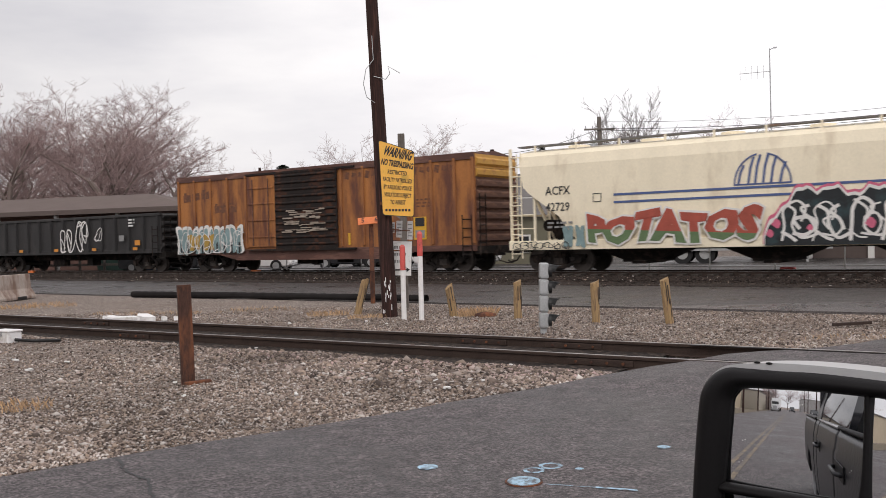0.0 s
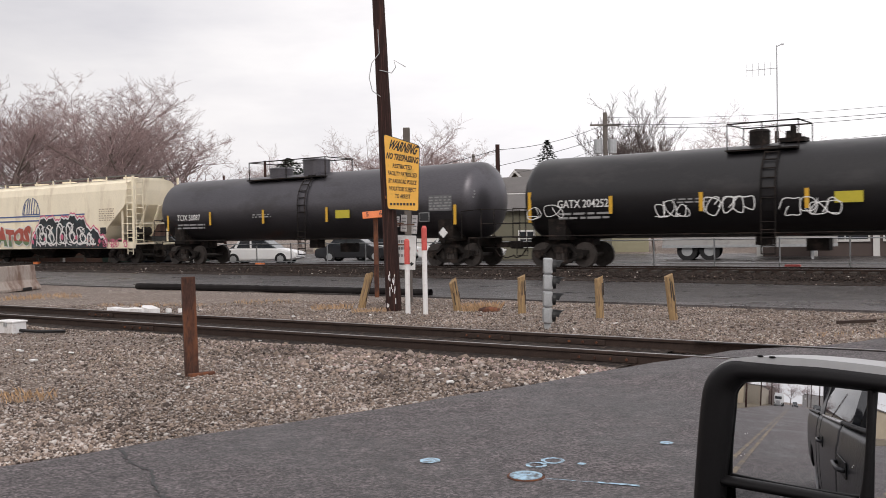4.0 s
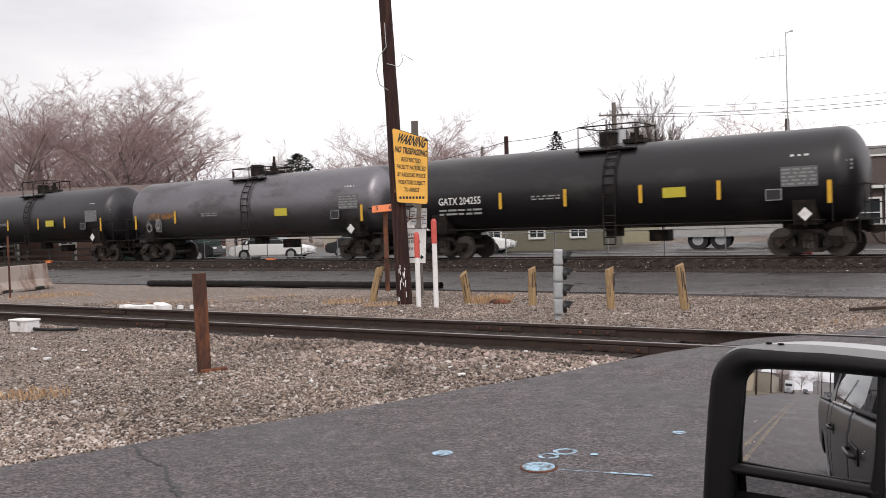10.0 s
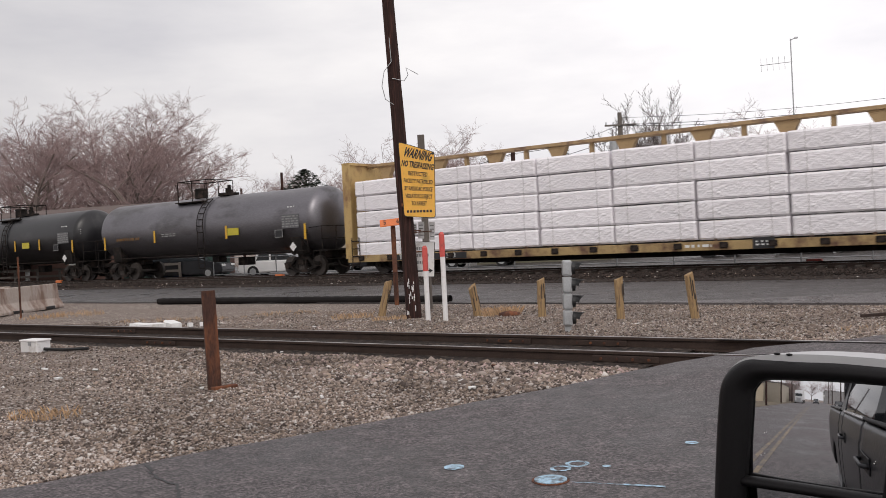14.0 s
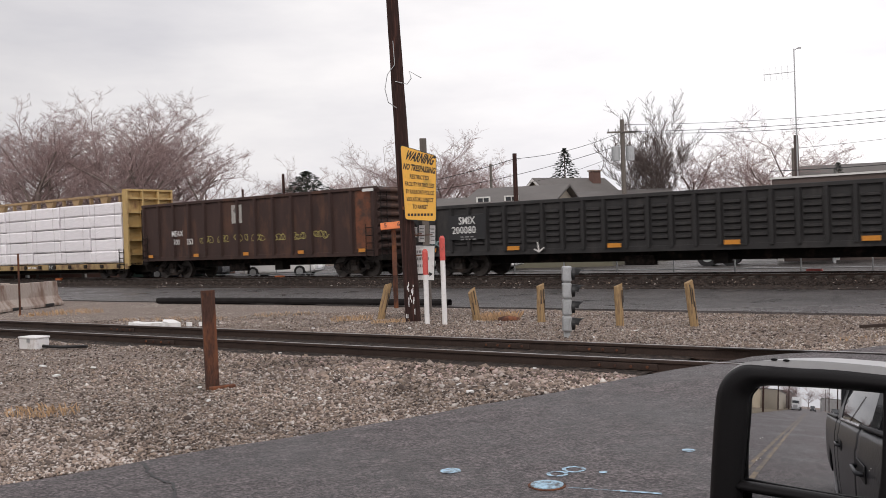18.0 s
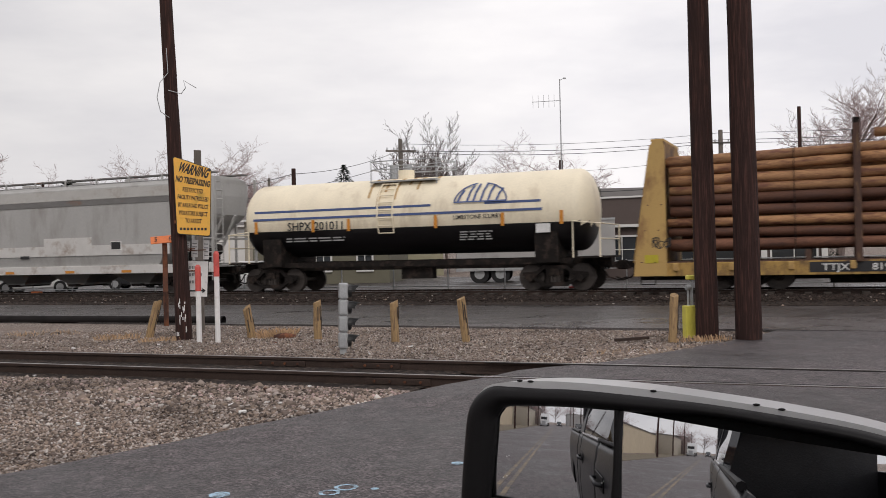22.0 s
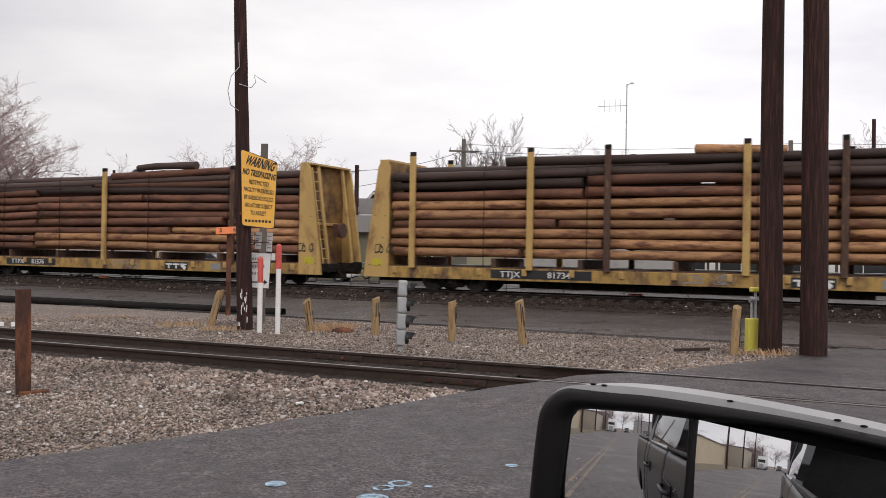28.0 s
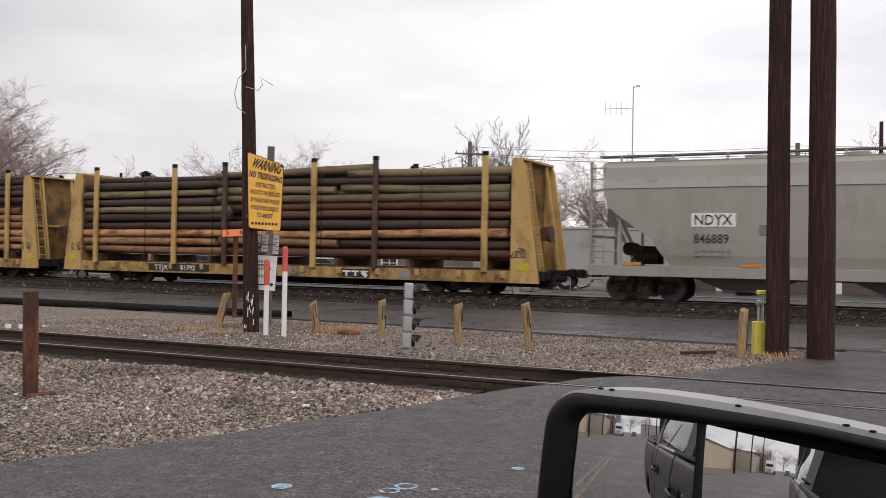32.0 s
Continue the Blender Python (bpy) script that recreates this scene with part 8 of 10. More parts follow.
GREY_WALL = mat("grey_wall", (0.36, 0.35, 0.34), 0.8, vary=0.1, scale=1.2, dirt=(0.25, 0.24, 0.23), dirt_amt=0.3, dirt_scale=0.8)
GREEN_BIN = mat("green_metal", (0.03, 0.06, 0.05), 0.6, vary=0.2, scale=2)
BLUE_BIN = mat("blue_metal", (0.04, 0.07, 0.14), 0.6, vary=0.2, scale=2)
TRIM_W = mat("white_trim", (0.68, 0.67, 0.65), 0.6, vary=0.06, scale=3)
TYRE = mat("tyre_rubber", (0.015, 0.015, 0.016), 0.85, vary=0.2, scale=8)
CABLE = mat("cable_black", (0.02, 0.02, 0.022), 0.6, vary=0.1, scale=2, bump=0)
LAMP_RED = mat("tail_lamp", (0.35, 0.03, 0.02), 0.3, vary=0.1, scale=4)


def limbs(seed, height, spread, levels, gap, lift):
    """Segments of a bare tree: (level, start, end, radius at start, radius at end)."""
    rnd = random.Random(seed)
    out = []

    def grow(p, d, ln, r, lev):
        n = 4 if lev < 2 else 3
        for i in range(n):
            j = 0.13 if lev < 2 else 0.16
            d = (d + Vector((rnd.gauss(0, j), rnd.gauss(0, j), rnd.gauss(0.03 if lev < 2 else lift, j * 0.7)))).normalized()
            q = p + d * (ln / n)
            r2 = r * (0.86 if lev else 0.9)
            out.append((lev, p, q, r, r2))
            p, r = q, r2
            if lev < levels and (lev > 0 or i > 0):
                kids = rnd.choice((2, 3)) if lev == 0 else rnd.choice((1, 2, 2)) if lev < 3 else rnd.choice((1, 1, 2, 2))
                for k in range(kids):
                    a = rnd.uniform(0, 6.2832)
                    side = Vector((math.cos(a), math.sin(a), rnd.uniform(-0.25, 0.4)))
                    nd = (d * rnd.uniform(0.5, 0.9) + side * spread * rnd.uniform(0.6, 1.1)).normalized()
                    grow(p, nd, ln * (rnd.uniform(0.5, 0.74) if lev < 2 else rnd.uniform(0.4, 0.6)), r * rnd.uniform(0.45, 0.62), lev + 1)
    grow(Vector((0, 0, 0)), Vector((0, 0, 1)), height * 0.5, height * gap, 0)
    return out


def seg_mesh(name, segs, material, thin=0.0075):
    V, F = [], []
    for lev, p, q, r0, r1 in segs:
        k = 7 if lev == 0 else 5 if lev == 1 else 3
        d = (q - p).normalized()
        u = d.orthogonal().normalized()
        w = d.cross(u)
        b = len(V)
        for c, r in ((p, r0), (q, r1)):
            r = max(r, thin)
            for j in range(k):
                a = 6.2832 * j / k
                V.append(c + u * (r * math.cos(a)) + w * (r * math.sin(a)))
        for j in range(k):
            F.append((b + j, b + (j + 1) % k, b + k + (j + 1) % k, b + k + j))
    me = bpy.data.meshes.new(name)
    me.from_pydata([tuple(v) for v in V], [], F)
    me.materials.append(material)
    return me


TREES = {}


def bare_tree(x, y, z, height, kind, rz, label, group="bare trees"):
    """kind: (seed, spread, levels, twig material)."""
    if kind not in TREES:
        seed, spread, levels, tm = kind
        segs = limbs(seed, 10.0, spread, levels, 0.021 if spread > 0.7 else 0.0125, 0.035 if spread > 0.7 else 0.13)
        top = max(s[2].z for s in segs)
        TREES[kind] = (seg_mesh("trunk", [s for s in segs if s[0] < 2], BARK), seg_mesh("crown", [s for s in segs if s[0] >= 2], tm, 0.009 if tm is TWIG_PALE else 0.006), top)
    tr, cr, top = TREES[kind]
    root = thing("bare_tree", label, "tree", pose(x, y, z, 0, 0, rz), group)
    k = height / top
    root.scale = (k, k, k)
    piece("trunk", tr, root, Matrix())
    tagged(piece("crown", cr, root, Matrix()), "crown of fine bare twigs", kind="stuff")
    return root


K1, K2, K3 = (11, 0.85, 5, TWIG), (23, 0.95, 5, TWIG), (35, 0.75, 5, TWIG)
K4, K5 = (47, 0.55, 5, TWIG_PALE), (59, 0.5, 5, TWIG_PALE)
big = "large bare deciduous tree with a wide twiggy crown"
for x, y, h, k, rz in ((-47, 84, 15.5, K1, 0), (-41.5, 82, 15.2, K2, 40), (-36.5, 78, 15.0, K3, 100), (-31.8, 82, 15.6, K1, 150), (-25.6, 76, 14.6, K2, 200), (-30.5, 96, 16.5, K3, 20), (-43, 100, 17.5, K2, 300), (-34, 90, 16.0, K1, 250), (-39, 90, 16.2, K3, 310), (-22.8, 80, 12.5, K1, 275), (-28.6, 84, 15.0, K2, 95), (-37.5, 104, 18, K1, 33), (-53, 92, 16.5, K2, 130)):
    bare_tree(x, y, 0, h * 1.07, k, rz, big, "bare trees behind the station")
small = "small slender bare tree with upright twigs"
for x, y, h, k, rz in ((15.6, 70, 12.4, K4, 0), (23.7, 75, 11.8, K2, 50), (16.6, 78, 10.5, K5, 120), (20.0, 84, 11.0, K1, 80), (42.6, 60, 16.5, K3, 60), (26.5, 80, 10.0, K3, 220), (13.9, 76, 10.0, K5, 190)):
    bare_tree(x, y, 0, h, k, rz, small, "bare trees behind the houses")
for i, (x, y, h, k) in enumerate(((-19, 120, 10.0, K1), (-12.5, 118, 12.5, K2), (-10, 112, 11.5, K3), (-5.5, 116, 12.0, K1), (-1.2, 92, 11.2, K2), (3.2, 118, 11.0, K3), (-15.5, 110, 9.5, K2), (8, 125, 11.5, K1), (-23.5, 118, 11, K3), (1.5, 108, 10, K1), (30, 110, 10, K2), (38, 100, 10, K3), (52, 95, 12, K1))):
    bare_tree(x, y, 0, h * 1.22, k, 47 * i, "distant bare tree with a rounded twiggy crown", "distant bare trees")


for i in range(10):
    bare_tree(-52 + 3.1 * i, 87 + (i * 7) % 5, 0, 8.2 + (i * 5) % 3, (K1, K3, K2)[i % 3], 71 * i, "low bare brushy tree behind the station", "bare brush behind the station")


def conifer(x, y, z, h, w, seed, label, droop=0.25):
    rnd = random.Random(seed)
    root = thing("conifer", label, "tree", pose(x, y, z), "evergreen trees")
    bm = B()
    cyl(bm, (0, 0, 0), (0, 0, h * 0.95), h * 0.018, h * 0.004, 7)
    part("trunk", bm, BARK, root)
    V, F = [], []
    n = 1500
    for i in range(n):
        t = rnd.random() ** 0.8
        zz = h * (0.1 + 0.9 * t)
        rr = w * (1 - t) ** 0.8 * rnd.uniform(0.35, 1.12) + 0.05
        a = rnd.uniform(0, 6.2832)
        c = Vector((rr * math.cos(a), rr * math.sin(a), zz - droop * rr * rnd.uniform(0.3, 1.2)))
        s = rnd.uniform(0.18, 0.36) * (0.5 + 0.8 * (1 - t)) * min(w, 3.4) / 2.2
        for j in range(2):
            d = Vector((math.cos(a) + rnd.uniform(-0.6, 0.6), math.sin(a) + rnd.uniform(-0.6, 0.6), rnd.uniform(-0.5, 0.3))).normalized() * s
            e = Vector((-d.y, d.x, rnd.uniform(-0.3, 0.3) * s)) * 0.35
            b = len(V)
            V += [tuple(c - d * 0.6), tuple(c + e), tuple(c + d), tuple(c - e)]
            F.append((b, b + 1, b + 2, b + 3))
    me = bpy.data.meshes.new("crown")
    me.from_pydata(V, [], F)
    me.materials.append(NEEDLE)
    tagged(piece("crown", me, root, Matrix()), "dark green needle crown", kind="stuff")
    return root


conifer(10.9, 100, 0, 11.4, 3.9, 1, "dark green pointed spruce tree")
conifer(-16.2, 95, 3.2, 6.3, 4.2, 2, "dark green broad-topped pine tree", -0.3)
conifer(-14.0, 98, 2.0, 5.8, 3.2, 3, "dark green broad-topped pine tree", -0.1)
conifer(26.4, 66, 0, 6.4, 1.6, 4, "small dark green spruce tree")
for i, x in enumerate((30.2, 31.4, 32.4)):
    conifer(x, 47.5 - 0.3 * i, 0, 3.4, 0.9, 5 + i, "dark green clipped evergreen shrub")


def window(parent, x, y, z, w, h, frame=TRIM_W, rot=0):
    """A framed window in a wall that faces -y."""
    m = pose(x, y, z, 0, 0, rot)
    bm = B()
    us = (-w / 2 - 0.05, -w / 2 + 0.05, -0.025, 0.025, w / 2 - 0.05, w / 2 + 0.05)
    vs = (-h / 2 - 0.06, -h / 2 + 0.06, -0.025, 0.025, h / 2 - 0.05, h / 2 + 0.05)
    g = [[bm.verts.new((u, -0.07, v)) for u in us] for v in vs]
    for r in range(5):
        for c in range(5):
            if r not in (1, 3) or c not in (1, 3):
                bm.faces.new((g[r][c], g[r][c + 1], g[r + 1][c + 1], g[r + 1][c]))
    ext = bmesh.ops.extrude_face_region(bm, geom=bm.faces[:])["geom"]
    bmesh.ops.translate(bm, verts=[e for e in ext if isinstance(e, bmesh.types.BMVert)], vec=(0, 0.08, 0))
    bmesh.ops.recalc_face_normals(bm, faces=bm.faces)
    win = part("window", bm, frame, parent, m=m)
    bm = B()
    box(bm, (0, 0.02, 0), (w - 0.08, 0.03, h - 0.08))
    part("pane", bm, GLASS_DARK, win)
    return win


def gable_house(label, x, y, rz, w, d, eave, ridge, wall, roof, wins=(), along="x"):
    root = thing("house", label, "house", pose(x, y, 0, 0, 0, rz), "houses beyond the tracks")
    bm = B()
    if along == "x":
        prism(bm, [(-d / 2, 0), (d / 2, 0), (d / 2, eave), (0, ridge - 0.1), (-d / 2, eave)], -w / 2, w / 2, "x")
    else:
        prism(bm, [(-w / 2, 0), (w / 2, 0), (w / 2, eave), (0, ridge - 0.1), (-w / 2, eave)], -d / 2, d / 2, "y")
    part("wall", bm, wall, root)
    half = d / 2 if along == "x" else w / 2
    ov = 0.45
    sl = (ridge - eave) / half
    for s in (-1, 1):
        bm = B()
        pts = [(0, ridge + 0.02), (s * (half + ov), eave - sl * ov + 0.02), (s * (half + ov), eave - sl * ov + 0.16), (0, ridge + 0.18)]
        if along == "x":
            prism(bm, pts, -w / 2 - 0.4, w / 2 + 0.4, "x")
        else:
            prism(bm, pts, -d / 2 - 0.4, d / 2 + 0.4, "y")
        part("roof", bm, roof, root)
    if along == "x":
        bm = B()
        box(bm, (0, -d / 2 - ov, eave - sl * ov + 0.03), (w + 0.8, 0.12, 0.16))
        part("gutter", bm, TRIM_W, root)
        for s in (-1, 1):
            bm = B()
            prism(bm, [(0, ridge + 0.1), (s * (half + ov), eave - sl * ov + 0.1), (s * (half + ov), eave - sl * ov - 0.12), (0, ridge - 0.12)], -w / 2 - 0.43, -w / 2 - 0.38, "x")
            part("barge_board", bm, TRIM_W, root)
    else:
        for s in (-1, 1):
            bm = B()
            prism(bm, [(0, ridge + 0.1), (s * (half + ov), eave - sl * ov + 0.1), (s * (half + ov), eave - sl * ov - 0.12), (0, ridge - 0.12)], -d / 2 - 0.43, -d / 2 - 0.38, "y")
            part("barge_board", bm, TRIM_W, root)
    for wx, wz, ww, wh in wins:
        window(root, wx, -d / 2 - 0.02, wz, ww, wh)
    return root


h = gable_house("pale two-storey house with a grey gable roof and chimney", 8.9, 78.5, 28, 6.5, 6, 4.8, 6.6, SIDING, ROOF_GREY, [(-2.4, 3.2, 0.9, 1.2), (0, 3.2, 0.9, 1.2), (2.2, 3.2, 0.9, 1.2)])
bm = B()
box(bm, (2.2, -0.6, 6.5), (0.8, 0.6, 1.6))
part("chimney", bm, BRICK, h)
bm = B()
box(bm, (2.2, -0.6, 7.33), (0.95, 0.75, 0.12))
part("chimney_cap", bm, CONCRETE, h)
gable_house("pale olive house with a grey gable roof and white window frames", 11.9, 70, -12, 6.4, 7, 4.0, 5.0, mat("olive_cream_siding", (0.3, 0.28, 0.19), 0.75, vary=0.1, scale=2), ROOF_GREY, [(-2.2, 2.9, 0.8, 1.4), (-0.6, 2.9, 0.8, 1.4), (1.6, 2.9, 0.9, 1.4)])
gable_house("small white house with a brown gable roof", -8.6, 92, 5, 9, 7, 3.6, 5.0, SIDING, ROOF_BROWN, [(-2, 3, 0.9, 1.2), (2, 3, 0.9, 1.2)], "x")
gable_house("small white gabled house", -4.8, 88, 0, 4.5, 6, 4.3, 6.0, TRIM_W, ROOF_BROWN, [(0, 4.0, 0.8, 1.0)], "y")
gable_house("two-storey house with a white porch front", 4.2, 66, -20, 6, 7, 4.2, 5.3, SIDING, ROOF_GREY, [(-1.8, 4.0, 0.9, 1.3), (0.2, 4.0, 0.9, 1.3), (-1.8, 1.6, 0.9, 1.4)], "x")
gable_house("distant house with a grey roof", 30.5, 72, -15, 9, 7, 4.6, 6.5, SIDING, ROOF_GREY, [(-2, 3.5, 0.9, 1.2), (1.5, 3.5, 0.9, 1.2)])
gable_house("pale bungalow with a low roof", 0.5, 84, 0, 9, 7, 4.4, 5.5, TRIM_W, ROOF_GREY, [(-2, 4, 0.9, 1.0)])


# long station building with a hipped brown roof
def station():
    root = thing("station_building", "long brick station building with a brown hipped roof", "building", pose(-25.0, 64.5, 0, 0, 0, -17))
    bm = B()
    box(bm, (-9, 0, 1.95), (34, 6.5, 3.9))
    part("wall", bm, BRICK, root)
    bm = B()
    e, t = 3.9, 5.15
    x0, x1 = -28.0, 12.0
    v = [bm.verts.new(c) for c in ((x0, -5, e), (x1, -5, e), (x1, 5, e), (x0, 5, e), (x0 + 5, 0, t), (x1 - 6.5, 0, t))]
    for f in ((0, 1, 5, 4), (1, 2, 5), (2, 3, 4, 5), (3, 0, 4), (3, 2, 1, 0)):
        bm.faces.new([v[i] for i in f])
    bmesh.ops.recalc_face_normals(bm, faces=bm.faces)
    part("roof", bm, ROOF_BROWN, root)
    bm = B()
    box(bm, ((x0 + x1) / 2, -4.95, 3.88), (x1 - x0, 0.15, 0.3))
    box(bm, (x1 - 0.05, 0, 3.88), (0.15, 9.9, 0.3))
    part("fascia", bm, BROWN_WALL, root)
    me = None
    for i in range(9):
        m = pose(x0 + 2 + i * 4.6, -4.6, 1.9)
        if me is None:
            bm = B()
            box(bm, (0, 0, 0), (0.2, 0.2, 3.8))
            me = part("canopy_post", bm, TRIM_W, root, m=m).data
        else:
            piece("canopy_post", me, root, m)
    for x in (-20, -15, -10, -5, 0, 4):
        window(root, x, -3.27, 2.0, 1.3, 1.6)
    return root


station()


# low brown shopfront building
def shop():
    root = thing("shop_building", "low flat-roofed shop with a brown fascia and white trim", "building", pose(25.5, 50.5, 0, 0, 0, -30))
    bm = B()
    box(bm, (0, 0, 1.5), (15, 8, 3.0))
    part("wall", bm, BROWN_WALL, root)
    bm = B()
    box(bm, (0, -0.1, 3.75), (15.4, 8.4, 1.5))
    part("fascia", bm, BROWN_WALL, root)
    bm = B()
    box(bm, (0, -0.1, 4.52), (15.6, 8.6, 0.1))
    part("coping", bm, TRIM_W, root)
    bm = B()
    box(bm, (0, -4.25, 2.92), (15.4, 0.2, 0.16))
    part("trim_band", bm, TRIM_W, root)
    me = None
    for x in (-7.4, -4.6, -1.6, 1.4, 4.4, 7.4):
        if me is None:
            bm = B()
            box(bm, (0, 0, 0), (0.3, 0.2, 2.9))
            me = part("pilaster", bm, TRIM_W, root, m=pose(x, -4.1, 1.45)).data
        else:
            piece("pilaster", me, root, pose(x, -4.1, 1.45))
    for x in (-6.0, -3.1, -0.1, 2.9, 5.9):
        window(root, x, -4.03, 1.6, 2.3, 1.5)
    return root


shop()

r = thing("workshop", "low olive-green workshop with small windows", "building", pose(5.4, 56.0, 0, 0, 0, -20))
bm = B()
box(bm, (0, 0, 1.4), (8, 6, 2.8))
part("wall", bm, OLIVE, r)
bm = B()
prism(bm, [(-3.4, 2.8), (3.4, 2.8), (0, 3.9)], -4.3, 4.3, "x")
part("roof", bm, ROOF_GREY, r)
for x in (-2.4, 0.2, 2.6):
    window(r, x, -3.02, 1.2, 0.9, 0.9)


# white box trailer
def trailer():
    root = thing("box_trailer", "plain white box trailer parked behind the tracks", "trailer", pose(15.2, 46.9, 0.0, 0, 0, -20))
    bm = B()
    box(bm, (0, 0, 1.95), (8.2, 2.5, 2.5), bevel=0.04)
    part("box_body", bm, GREY_WALL, root)
    bm = B()
    box(bm, (0, -1.27, 3.2), (8.24, 0.06, 0.1))
    box(bm, (0, -1.27, 0.72), (8.24, 0.06, 0.14))
    part("rail_trim", bm, GREY_METAL, root)
    for x in (-2.9, -1.8):
        for y in (-1.0, 1.0):
            bm = B()
            cyl(bm, (x, y - 0.14, 0.5), (x, y + 0.14, 0.5), 0.5, seg=20)
            w = part("wheel", bm, TYRE, root)
            bm = B()
            cyl(bm, (x, y - 0.15, 0.5), (x, y + 0.15, 0.5), 0.27, seg=16)
            part("rim", bm, GREY_METAL, w)
    for y in (-0.9, 0.9):
        bm = B()
        box(bm, (3.0, y, 0.4), (0.12, 0.12, 0.9))
        part("landing_leg", bm, GREY_METAL, root)


trailer()


# parked cars
def parked_car(label, x, y, rz, paint, kind="sedan", z=0.0):
    root = thing("parked_car", label, "car", pose(x, y, z, 0, 0, rz), "parked cars")
    L = 4.7 if kind == "sedan" else 5.3
    hi = 0.95 if kind == "sedan" else 1.1
    bm = B()
    side = [(-L / 2, 0.35), (-L / 2 + 0.05, hi - 0.15), (-L / 2 + 0.9, hi), (L / 2 - 1.2, hi - 0.03), (L / 2 - 0.1, hi - 0.25), (L / 2, 0.4), (L / 2 - 0.3, 0.25), (-L / 2 + 0.2, 0.25)]
    prism(bm, side, -0.88, 0.88, "y")
    bmesh.ops.bevel(bm, geom=list(bm.edges), offset=0.07, segments=2, affect="EDGES")
    part("body", bm, paint, root)
    if kind == "sedan":
        cab = [(-1.75, hi - 0.05), (-1.05, 1.4), (0.35, 1.42), (1.15, hi - 0.05)]
    elif kind == "pickup":
        cab = [(-0.55, hi - 0.05), (-0.4, 1.75), (0.75, 1.75), (1.5, hi - 0.05)]
    else:
        cab = [(-2.5, hi - 0.05), (-2.3, 1.7), (0.5, 1.72), (1.4, hi - 0.05)]
    bm = B()
    prism(bm, cab, -0.74, 0.74, "y")
    bmesh.ops.bevel(bm, geom=list(bm.edges), offset=0.05, segments=1, affect="EDGES")
    part("cabin_glass", bm, GLASS_DARK, root)
    bm = B()
    xa, xb = cab[1][0], cab[2][0]
    box(bm, ((xa + xb) / 2, 0, cab[1][1] + 0.01), (xb - xa + 0.1, 1.46, 0.06), bevel=0.02)
    for s in (-0.755, 0.755):
        box(bm, ((xa + xb) / 2 - 0.05, s, (hi + cab[1][1]) / 2), (0.1, 0.03, cab[1][1] - hi))
        box(bm, (xa - 0.15, s, (hi + cab[1][1]) / 2), (0.12, 0.03, cab[1][1] - hi + 0.05), (0, 30 if kind == "sedan" else 6, 0))
    part("roof", bm, paint, root)
    for wx in (-L / 2 + 0.95, L / 2 - 0.95):
        for wy in (-0.82, 0.82):
            bm = B()
            cyl(bm, (wx, wy - 0.1, 0.33), (wx, wy + 0.1, 0.33), 0.33, seg=20)
            w = part("wheel", bm, TYRE, root)
            bm = B()
            cyl(bm, (wx, wy - 0.11, 0.33), (wx, wy + 0.11, 0.33), 0.2, seg=14)
            part("rim", bm, GREY_METAL, w)
    for s in (-0.62, 0.62):
        bm = B()
        box(bm, (L / 2 - 0.05, s, hi - 0.35), (0.1, 0.35, 0.14), bevel=0.02)
        part("headlight", bm, SIGN_W, root)
        bm = B()
        box(bm, (-L / 2 + 0.03, s, hi - 0.3), (0.08, 0.3, 0.16), bevel=0.02)
        part("tail_light", bm, LAMP_RED, root)
    return root


parked_car("white sedan parked in the lot", -10.6, 53.0, -10, WHITE_PAINT, "sedan")
parked_car("white sedan parked in the lot", -3.7, 57.0, -20, WHITE_PAINT, "sedan")
parked_car("white sedan parked in the lot", 0.8, 51.5, -16, WHITE_PAINT, "sedan")
parked_car("dark sedan parked in the lot", -5.4, 55.0, -12, CARPAINT, "sedan")
parked_car("dark van parked near the station", -17.0, 56.5, -12, CARPAINT, "van")

# bins and fences
for x, y, mt, lb in ((-20.5, 58.2, GREEN_BIN, "green metal waste container"), (-18.0, 57.6, BLUE_BIN, "blue metal waste container"), (-15.9, 57.2, GREEN_BIN, "green metal waste container")):
    r = thing("waste_container", lb, "container", pose(x, y, 0, 0, 0, -16), "waste containers")
    bm = B()
    prism(bm, [(-0.9, 0.1), (0.9, 0.1), (1.05, 1.5), (-1.05, 1.5)], -0.7, 0.7, "y")
    part("bin", bm, mt, r)
    bm = B()
    box(bm, (0, 0, 1.55), (2.15, 1.5, 0.08), (4, 0, 0))
    part("lid", bm, BLACK, r)
r = thing("rail_fence", "low weathered wooden rail fence along the station lot", "fence", pose(-31, 60.0, 0, 0, 0, -18))
me = None
for i in range(9):
    if me is None:
        bm = B()
        box(bm, (0, 0, 0.5), (0.12, 0.12, 1.1))
        me = part("post", bm, WOOD_GREY, r, m=pose(0, 0, 0)).data
    else:
        piece("post", me, r, pose(1.8 * i, 0, 0))
for z in (0.55, 0.95):
    bm = B()
    box(bm, (7.2, -0.05, z), (14.6, 0.05, 0.14))
    part("rail", bm, WOOD_GREY, r)
r = thing("chain_fence", "grey steel post-and-rail fence behind the tracks", "fence", pose(-14, 51.0, 0, 0, 0, -33))
me = None
for i in range(20):
    if me is None:
        bm = B()
        cyl(bm, (0, 0, 0), (0, 0, 1.25), 0.03, seg=6)
        me = part("post", bm, GREY_METAL, r, m=pose(0, 0, 0)).data
    else:
        piece("post", me, r, pose(2.4 * i, 0, 0))
bm = B()
for z in (0.3, 1.2):
    cyl(bm, (0, 0, z), (45.6, 0, z), 0.022, seg=6)
part("rail", bm, GREY_METAL, r)

